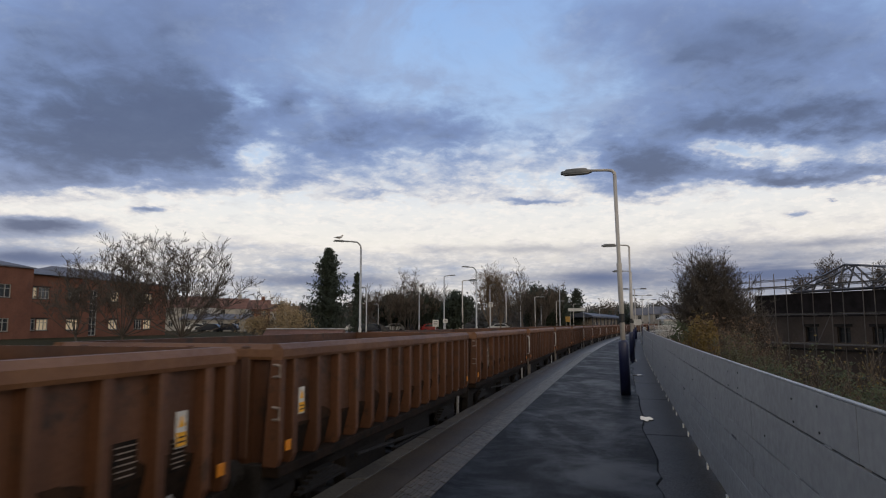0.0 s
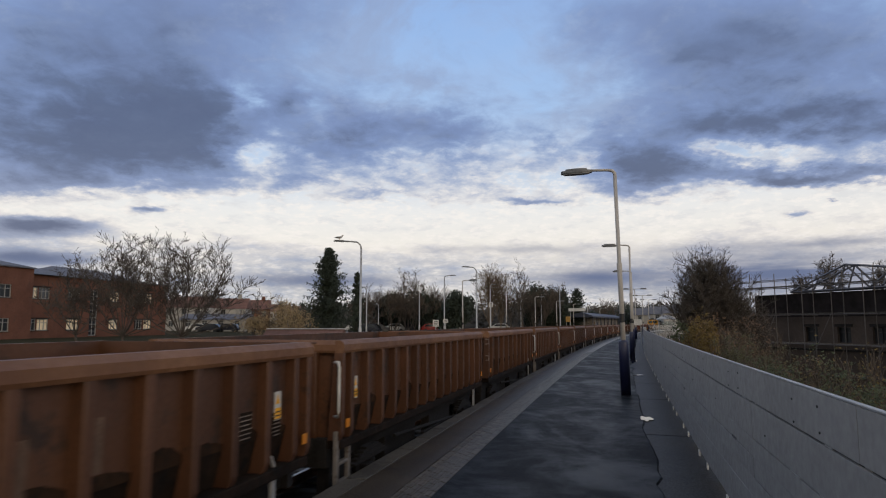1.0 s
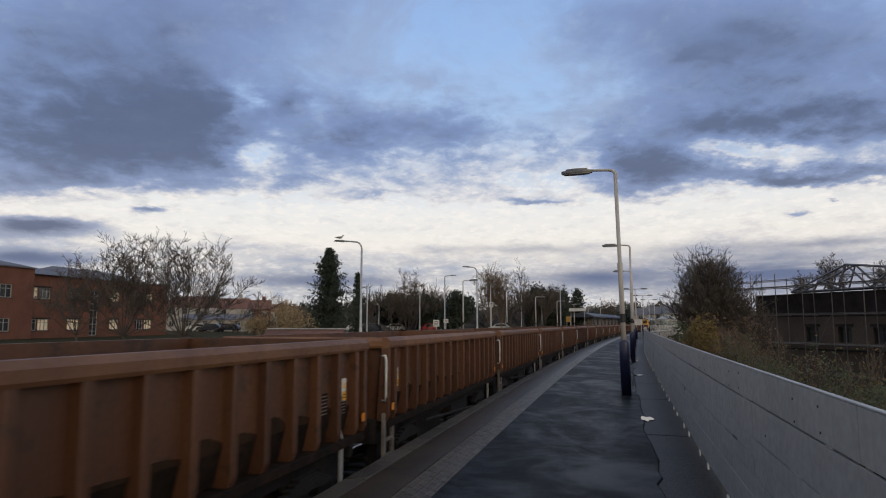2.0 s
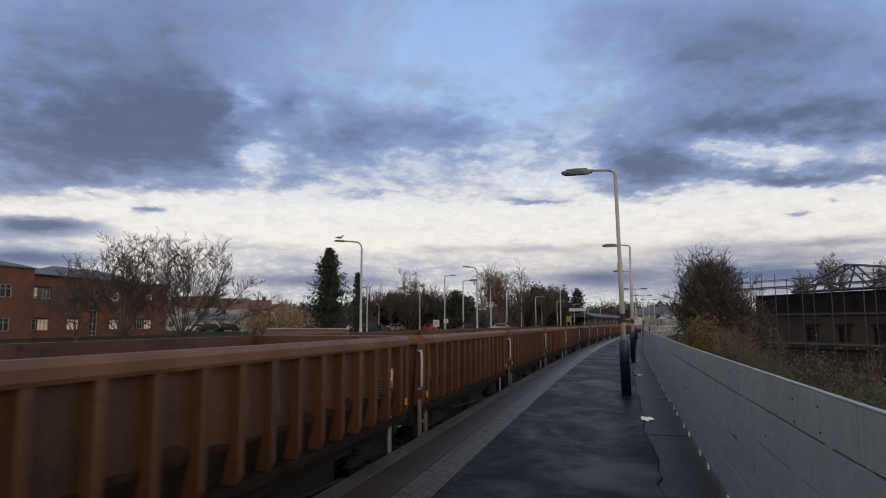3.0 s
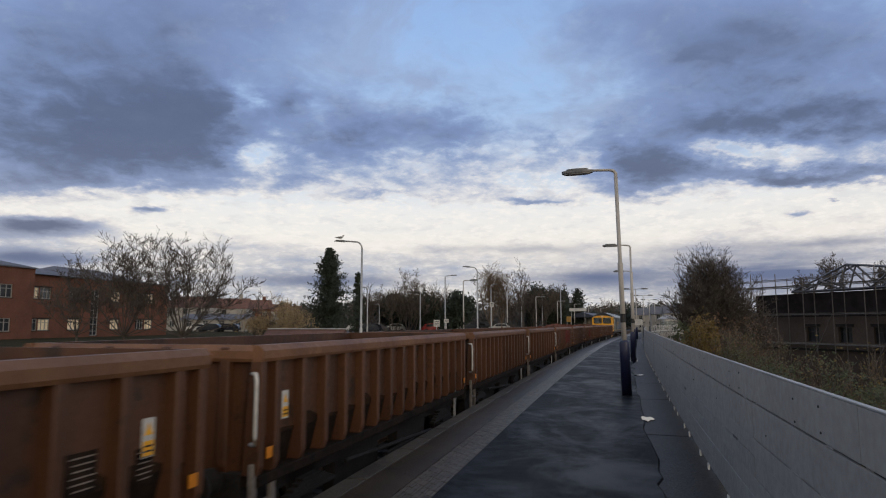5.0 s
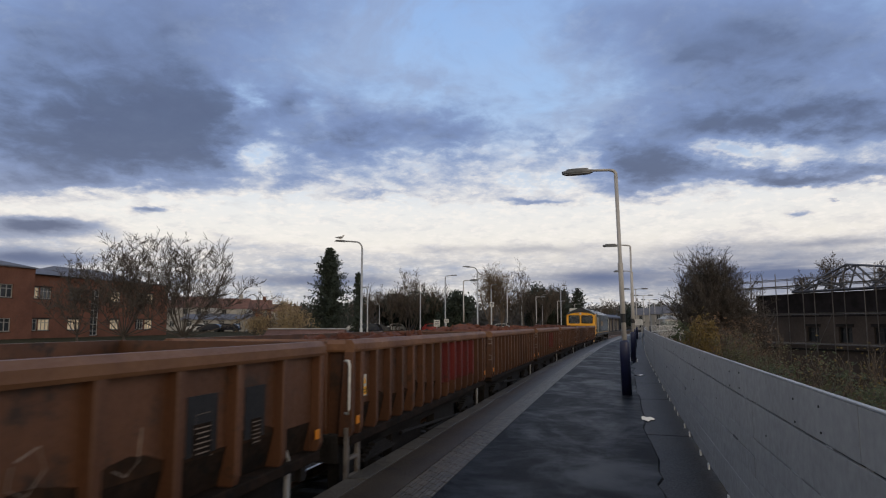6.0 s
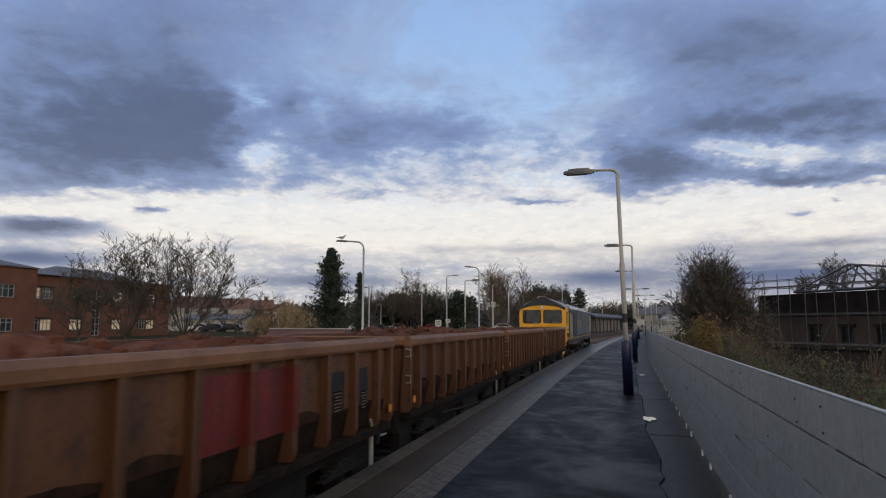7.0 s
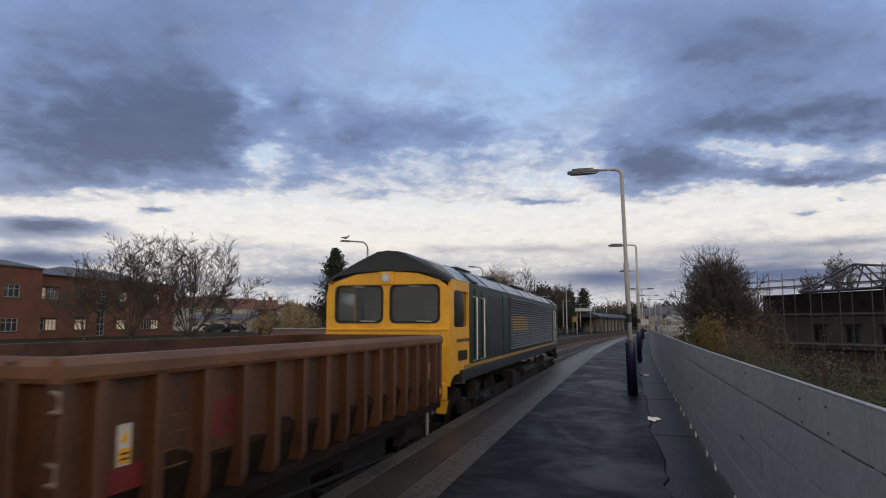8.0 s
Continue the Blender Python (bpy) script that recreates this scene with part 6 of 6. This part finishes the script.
for u, far, top, seed, sp in ((660, 120, 505, 40, 0.8), (745, 125, 492, 42, 0.8), (690, 126, 498, 43, 0.8), (765, 120, 505, 44, 0.8), (958, 120, 488, 48, 0.8), (975, 125, 496, 50, 0.8), (1075, 190, 520, 51, 0.8), (635, 130, 512, 52, 0.8), (700, 115, 508, 53, 0.8), (730, 114, 506, 54, 0.8), (900, 125, 500, 55, 0.8), (780, 122, 515, 56, 0.8), (940, 124, 503, 57, 0.8)):
    bare_tree(spot(u, far), far, 0.2, (EYE + (573 - top) / PX * far - 0.2) * 1.2, seed, sp, 0.22, depth=5, stems=5, up=0.3 if sp < 0.6 else 0.2, lean=0.10)


def round_evergreen(u, far, top, w, seed):
    h = EYE + (573 - top) / PX * far
    return bush(spot(u, far), far, 0.1, w, h, seed, CONIFER, "dense dark evergreen tree with a rounded crown", 1500, 0.24, False, "evergreen_tree")


for u, far, top, w, seed in ((808, 105, 499, 5.6, 61), (1006, 130, 503, 4.4, 62), (958, 128, 500, 6.8, 63), (720, 122, 503, 8.2, 64), (690, 124, 520, 5.4, 65), (985, 126, 506, 4.6, 66), (755, 120, 522, 5.0, 67)):
    round_evergreen(u, far, top, w, seed)
crown_tree(spot(866, 112), 112.0, 0.2, 10.8, 3.9, 71, limbs=24, low=44, branches=9, twigs=6, tips=2, trunk=0.14, fork=0.12, material=TWIGFAN, label="pale brown bare tree with a fan of fine upright twigs", thin=0.014)
crown_tree(spot(886, 114), 114.0, 0.2, 10.4, 3.2, 72, limbs=16, low=52, branches=8, twigs=5, tips=2, trunk=0.12, fork=0.12, material=TWIGFAN, label="pale brown bare tree with a fan of fine upright twigs", thin=0.014)
crown_tree(spot(923, 108), 108.0, 0.2, 10.9, 2.6, 73, limbs=10, low=20, branches=6, twigs=4, tips=2, trunk=0.14, fork=0.3, label="tall sparse bare tree", thin=0.016)
crown_tree(spot(722, 116), 116.0, 0.2, 10.6, 4.2, 74, limbs=12, low=25, branches=7, twigs=5, tips=2, trunk=0.15, fork=0.2, thin=0.016)
rw = random.Random(77)
belt = []
for i in range(150):
    u = 300 + i * 6.2
    far = rw.uniform(230, 330)
    belt.append((spot(u, far), far, 0.0, rw.uniform(8.5, 12.5) * far / 270, rw.uniform(9, 15)))
for i in range(46):
    u = 640 + i * 8.2
    far = rw.uniform(135, 165)
    belt.append((spot(u, far), far, 0.0, rw.uniform(5.0, 8.5), rw.uniform(5, 9)))
far_wood(belt, None, 5)
dark = []
for i in range(60):
    u = 1010 + i * 3.6
    far = rw.uniform(215, 260)
    dark.append((spot(u, far), far, -0.5, rw.uniform(8.0, 11.0) * (0.85 if u < 1060 else 1.0), rw.uniform(6, 10)))
far_wood(dark, CONIFER, 8, "dark belt of trees on the skyline past the station")
hill = bmesh.new()
ridge = []
for i in range(61):
    a = radians(-60 + 2 * i)
    r = 1900
    ridge.append((r * math.sin(a), r * math.cos(a), 38 + 14 * noise.noise((i * 0.21, 3.3, 0)) + 6 * noise.noise((i * 0.8, 1.3, 0))))
for (x0, y0, h0), (x1, y1, h1) in zip(ridge, ridge[1:]):
    q = [hill.verts.new(p) for p in ((x0 * 0.8, y0 * 0.8, -2), (x1 * 0.8, y1 * 0.8, -2), (x1, y1, h1), (x0, y0, h0), (x1 * 1.2, y1 * 1.2, -2), (x0 * 1.2, y0 * 1.2, -2))]
    hill.faces.new((q[0], q[1], q[2], q[3]))
    hill.faces.new((q[3], q[2], q[4], q[5]))
tagged(part("far_hills", hill, FARHILL), "low wooded hills along the horizon", "hills", kind="structure")

# ---------- the right side, behind the fence ----------


def scaffold_building():
    root = empty("scaffolded_building", pose(24.6, 52.0, -3.4, 0, 0, -70.5))
    tagged(root, "dark brick building under repair behind tube scaffolding with bare roof trusses", "building")
    L, H = 30.0, 7.5
    holes = [(2.63 + 2.55 * i, 4.35, 1.0, 1.05) for i in range(1, 10)]
    part("wall", wall_with_openings(bmesh.new(), L, -0.5, 5.6, holes, 0.35), BRICKDARK, root)
    part("upper_wall", box(bmesh.new(), (L / 2, 0.3, 6.45), (L, 0.3, 1.7)), SHEETING, root, "black sheeted upper wall")
    bm = bmesh.new()
    box(bm, (0.175, 5.4, 3.3), (0.35, 10, 7.6))
    box(bm, (L - 0.175, 5.4, 3.3), (0.35, 10, 7.6))
    box(bm, (L / 2, 10.5, 3.3), (L, 0.35, 7.6))
    part("end_wall", bm, BRICKDARK, root)
    for i in range(1, 10):
        window(root, pose(2.63 + 2.55 * i, 0.2, 4.35), 1.0, 1.05, False, 2, CHARCOAL)
        part("lintel", box(bmesh.new(), (2.63 + 2.55 * i, -0.02, 5.0), (1.3, 0.1, 0.18)), CONCRETE, root)
    part("string_course", box(bmesh.new(), (L / 2, -0.04, 3.3), (L, 0.12, 0.14)), CONCRETE, root)
    for k in range(2):
        bm = bmesh.new()
        y = 0.4 + k * 0.9
        x0 = 3.2 + 0.0 * k
        span = 11.0
        apex = (x0 + span * 0.42, 9.15)
        for a, b in (((x0, 7.45), apex), (apex, (x0 + span, 8.3)), ((x0, 7.45), (x0 + span, 7.5)), ((x0 + 2, 7.5), (x0 + 2.4, 8.2)), ((x0 + 2.4, 8.2), (x0 + 4, 7.5)), ((x0 + 4, 7.5), apex), (apex, (x0 + 6.3, 7.5)), ((x0 + 6.3, 7.5), (x0 + 8, 8.7)), ((x0 + 8, 8.7), (x0 + 9, 7.5))):
            tube(bm, [(a[0], y, a[1]), (b[0], y, b[1])], 0.075, 4)
        part("roof_truss", bm, SLATE, root, "bare grey roof truss")
    return root


def scaffold():
    root = empty("scaffolding", pose(24.6, 52.0, -3.4, 0, 0, -70.5))
    tagged(root, "steel tube scaffolding with plank decks along the brick wall", "scaffolding")
    rnd = random.Random(6)
    L = 30.0
    rust = mat("scaffold_tube", (0.16, 0.14, 0.125), 0.5, 0.5, var=0.3)
    plank = mat("scaffold_plank", (0.12, 0.10, 0.075), 0.85, var=0.3, rand=0.25)
    for i in range(14):
        x = -3.4 + 2.3 * i
        for y in (-0.35, -1.45):
            part("standard", tube(bmesh.new(), [(x, y, -0.3), (x + rnd.uniform(-0.05, 0.05), y, 8.4 + rnd.uniform(-0.4, 0.7))], 0.03, 6), rust, root)
    for z in (1.7, 3.7, 5.75, 7.75):
        for y in (-0.35, -1.45):
            for dz in ((0.0, 0.55) if z > 7 else (0.0,)):
                part("ledger", tube(bmesh.new(), [(-4.0, y + 0.06, z + dz), (L * 0.93, y + 0.06, z + dz)], 0.028, 6), rust, root)
        for i in range(14):
            part("transom", tube(bmesh.new(), [(-3.3 + 2.3 * i, -0.2, z - 0.06), (-3.3 + 2.3 * i, -1.6, z - 0.06)], 0.026, 6), rust, root)
    for z in (3.78, 5.83, 7.82):
        for i in range(8):
            for k in ((0, 1, 2, 3) if z > 7 else (3,)):
                part("plank", box(bmesh.new(), (-2.0 + 3.9 * i + rnd.uniform(-.1, .1), -0.52 - 0.24 * k, z), (3.8, 0.225, 0.04)), plank, root)
    for i in range(5):
        part("brace", tube(bmesh.new(), [(-3.4 + 4.6 * i, -1.52, 1.7), (-1.1 + 4.6 * i, -1.52, 5.75)], 0.026, 6), rust, root)


scaffold_building()
scaffold()
BANK = -2.3
TWIG_R = 0.007
crown_tree(spot(1252, 37), 37.0, BANK, 7.7, 2.6, 21, limbs=46, low=14, branches=13, twigs=8, tips=4, trunk=0.15, fork=0.28, label="dense leafless tree with an upright dark crown behind the fence", thin=0.0065, material=DARKTWIG)
crown_tree(spot(1292, 38), 38.0, BANK, 6.2, 2.7, 23, limbs=26, low=12, branches=12, twigs=7, tips=4, trunk=0.12, fork=0.25, label="dense leafless tree with an upright dark crown behind the fence", thin=0.0065, material=DARKTWIG)
bush(spot(1248, 36.5), 36.5, BANK, 4.0, 5.8, 78, DARKTWIG, "brown tangle of ivy and dead leaves round the bare tree", 3200, 0.07)
bush(spot(1215, 34), 34.0, BANK, 2.8, 5.0, 71, IVY, "dark ivy-clad shrub under the bare tree", 700, 0.09)
bush(spot(1265, 33), 33.0, BANK, 3.6, 5.4, 72, RUSSET, "brown leafless shrub with dry leaves", 260, 0.07)
bush(spot(1240, 22), 22.0, -1.9, 1.7, 4.3, 33, GOLD, "bush with yellowing autumn leaves behind the fence", 2200, 0.036)
bush(spot(1275, 22.5), 22.5, -1.9, 1.5, 3.6, 34, OLIVE, "olive bush with thinning leaves behind the fence", 1500, 0.036)
bush(spot(1345, 30), 30.0, -2.3, 5.0, 5.2, 35, RUSSET, "russet brambles behind the fence", 700, 0.045)
bush(spot(1325, 20), 20.0, -2.0, 3.0, 3.9, 75, OLIVE, "olive brambles behind the fence", 900, 0.034)
bush(spot(1380, 17), 17.0, -2.0, 2.6, 3.6, 76, IVY, "dark evergreen bush behind the fence", 1100, 0.032)
bush(spot(1460, 12.5), 12.5, -1.9, 2.2, 3.4, 36, IVY, "dark evergreen bush behind the fence", 1200, 0.03)
bush(spot(1420, 14.0), 14.0, -1.9, 2.2, 3.3, 38, IVY, "dark evergreen bush behind the fence", 900, 0.032)
bush(spot(1530, 11.2), 11.2, -1.9, 2.2, 3.2, 37, IVY, "dark evergreen bush behind the fence", 1200, 0.03)
for u, far, top, seed in ((1480, 17, 545, 81), (1545, 16, 530, 82), (1530, 18, 560, 83), (1560, 15, 600, 84)):
    bare_tree(spot(u, far), far, -2.0, EYE + (573 - top) / PX * far + 2.0, seed, 0.5, 0.03, depth=4, stems=2, leaf=GOLD, leaf_n=2, leaf_size=0.032, label="young sapling with a few yellow leaves")
for u, far, h, r, seed in ((1470, 78, 12.2, 2.5, 91), (1562, 80, 11.6, 2.6, 92), (1418, 84, 10.4, 1.8, 93)):
    crown_tree(spot(u, far), far, -2.5, h, r, seed, limbs=18, low=2, branches=9, twigs=6, tips=2, trunk=0.18, fork=0.66, thin=0.011)

# ---------- the station further on ----------


def station_building():
    s0, s1 = 129.0, 176.0
    root = empty("station_building")
    tagged(root, "long low station building with a dark blue canopy roof", "building")
    pale = mat("station_wall", (0.20, 0.175, 0.145), 0.85, var=0.2, scale=0.7)
    blue = mat("station_roof", (0.035, 0.042, 0.065), 0.5, var=0.2, scale=0.7)
    part("wall", sweep(bmesh.new(), rect(FAR_EDGE - 5.2, FAR_EDGE - 2.6, -0.05, 2.9), steps(s0 + 8, s1, 4)), pale, root)
    part("canopy_roof", sweep(bmesh.new(), [(FAR_EDGE - 5.6, 2.92), (FAR_EDGE - 1.3, 2.92), (FAR_EDGE - 1.3, 3.2), (FAR_EDGE - 3.4, 3.9), (FAR_EDGE - 5.6, 3.4)], steps(s0, s1 + 1, 4)), blue, root)
    for i in range(8):
        part("canopy_post", tube(bmesh.new(), [at(s0 + 2 + 5.6 * i, FAR_EDGE - 1.55, -0.02), at(s0 + 2 + 5.6 * i, FAR_EDGE - 1.55, 2.93)], 0.09, 8), blue, root)
    for i in range(7):
        d = part("door", box(bmesh.new(), (0, 0, 0), (0.08, 1.2, 2.1)), CHARCOAL if i % 3 else WINDOWPANE, root)
        d.matrix_basis = along(s0 + 11 + 5.0 * i, FAR_EDGE - 2.58, 1.02)


def station_sign(s, lat, top, w, h, material, label):
    root = empty("station_sign", along(s, lat, -0.02, -10))
    tagged(root, label, "sign")
    for x in (-w * 0.4, w * 0.4):
        part("post", tube(bmesh.new(), [(x, 0.06, 0), (x, 0.06, top)], 0.04, 8), GALV, root)
    part("board", box(bmesh.new(), (0, 0, top - h / 2), (w, 0.05, h), 0.01), material, root)


station_building()
station_sign(112, FAR_EDGE - 3.1, 2.9, 0.8, 0.9, STRIPE, "orange information board on posts")
station_sign(108, FAR_EDGE - 1.0, 4.2, 2.8, 0.5, WHITE, "white station board on two posts without lettering")
station_sign(70, FAR_EDGE - 1.6, 0.7, 0.5, 0.6, WHITE, "small white plate on short posts by the track")
station_sign(60, 3.6, 2.1, 0.75, 0.5, WHITE, "small white platform notice on posts")


def shelter(s, lat):
    root = empty("waiting_shelter", along(s, lat, -0.012))
    tagged(root, "glazed waiting shelter with a pale hipped roof on the platform", "shelter")
    for x in (-1.2, 1.2):
        for y in (-2.0, 0.0, 2.0):
            part("post", box(bmesh.new(), (x, y, 1.2), (0.09, 0.09, 2.4)), GALV, root)
    for y in (-2.0, 2.0):
        part("pane", box(bmesh.new(), (0, y, 1.25), (2.2, 0.02, 1.7)), CABGLASS, root)
    part("pane", box(bmesh.new(), (1.2, 0, 1.25), (0.02, 3.8, 1.7)), CABGLASS, root)
    for z in (0.9, 1.7):
        part("rail", box(bmesh.new(), (-1.22, 0, z), (0.05, 4.0, 0.07)), GALV, root)
    bm = bmesh.new()
    lo = [bm.verts.new(p) for p in ((-1.6, -2.4, 2.4), (1.6, -2.4, 2.4), (1.6, 2.4, 2.4), (-1.6, 2.4, 2.4))]
    hi = [bm.verts.new(p) for p in ((-0.4, -1.2, 3.05), (0.4, -1.2, 3.05), (0.4, 1.2, 3.05), (-0.4, 1.2, 3.05))]
    bm.faces.new(lo[::-1]), bm.faces.new(hi)
    for i in range(4):
        bm.faces.new((lo[i], lo[(i + 1) % 4], hi[(i + 1) % 4], hi[i]))
    part("roof", bm, GALV, root)


shelter(112, 6.2)


def palisade(s0, s1, lat):
    n = 0
    root = empty("palisade_fence")
    tagged(root, "white steel palisade fence past the end of the boards", "fence")
    me = None
    s = s0
    while s < s1:
        m = along(s, lat + (s - s0) * 0.16, -0.01)
        if me is None:
            bm = bmesh.new()
            prism(bm, [(-0.045, 0.0), (0.045, 0.0), (0.045, 1.5), (0.0, 1.62), (-0.045, 1.5)], "x", -0.01, 0.01)
            ob = part("pale", bm, WHITE, root)
            me, ob.matrix_basis = ob.data, m
        else:
            piece("pale", me, root, m)
        s += 0.34
    for z in (0.35, 1.2):
        bm = bmesh.new()
        pts = [at(q, lat + 0.04 + (q - s0) * 0.16, z) for q in steps(s0, s1, 3)]
        part("palisade_rail", tube(bm, pts, 0.03, 5), WHITE, root)


palisade(46, 62, 4.5)
# far platform lamps
for i in range(7):
    ob = platform_lamp(52 + 17.0 * i, FAR_EDGE - 3.4, 0.2, 180)
for u, far, w in ((1150, 210, 11), (1185, 190, 12), (1115, 240, 12), (1205, 175, 10)):
    small_house(spot(u, far) - w / 2, far, -0.5, w, 7, 5.0, 2.2, -14, RENDERED, SLATE, "pale rendered house with a grey slate roof beyond the station", 3)


def gull(x, y, z):
    root = empty("gull", pose(x, y, z, 0, 0, 15))
    tagged(root, "white and grey gull perched on the lamp arm", "bird")
    bm = tube(bmesh.new(), [(-0.26, 0, 0.17), (-0.15, 0, 0.18), (0.0, 0, 0.17), (0.12, 0, 0.21), (0.17, 0, 0.27), (0.20, 0, 0.33), (0.25, 0, 0.34)], [0.02, 0.06, 0.085, 0.075, 0.05, 0.05, 0.02], 10)
    part("body", bm, WHITE, root, "", True)
    bm = bmesh.new()
    for sy in (-1, 1):
        tube(bm, [(-0.34, sy * 0.02, 0.17), (-0.1, sy * 0.075, 0.19), (0.08, sy * 0.08, 0.2)], [0.012, 0.04, 0.03], 8)
    part("wings", bm, GALV, root, "grey folded wings", True)
    part("beak", tube(bmesh.new(), [(0.24, 0, 0.34), (0.31, 0, 0.325)], [0.016, 0.004], 6), YELLOW, root)
    for sy in (-1, 1):
        part("leg", tube(bmesh.new(), [(0, sy * 0.03, 0.11), (0, sy * 0.03, 0)], 0.008, 5), ORANGE, root)


far0 = PX * (7.1 - EYE) / (573 - 424)
gull(spot(638, far0) - 1.42, far0, 7.05)

# ---------- the small pieces of the railway ----------
build_sleepers(NEAR_LINE, TRACK)
build_sleepers(FAR_LINE, TRACK2)
build_paving(PLATFORM)


def motions():
    def rows_for(offset):
        rows = []
        for k in range(17):
            t = 0.5 * k
            rows.append((t, train_pose(LOCO_S8 + SPEED * (8.0 - t) - SLOWING * t * (8.0 - t), offset)))
        return rows
    walk(LOCO, rows_for(0.0))
    for ob, offset in WAGONS:
        walk(ob, rows_for(offset))


motions()
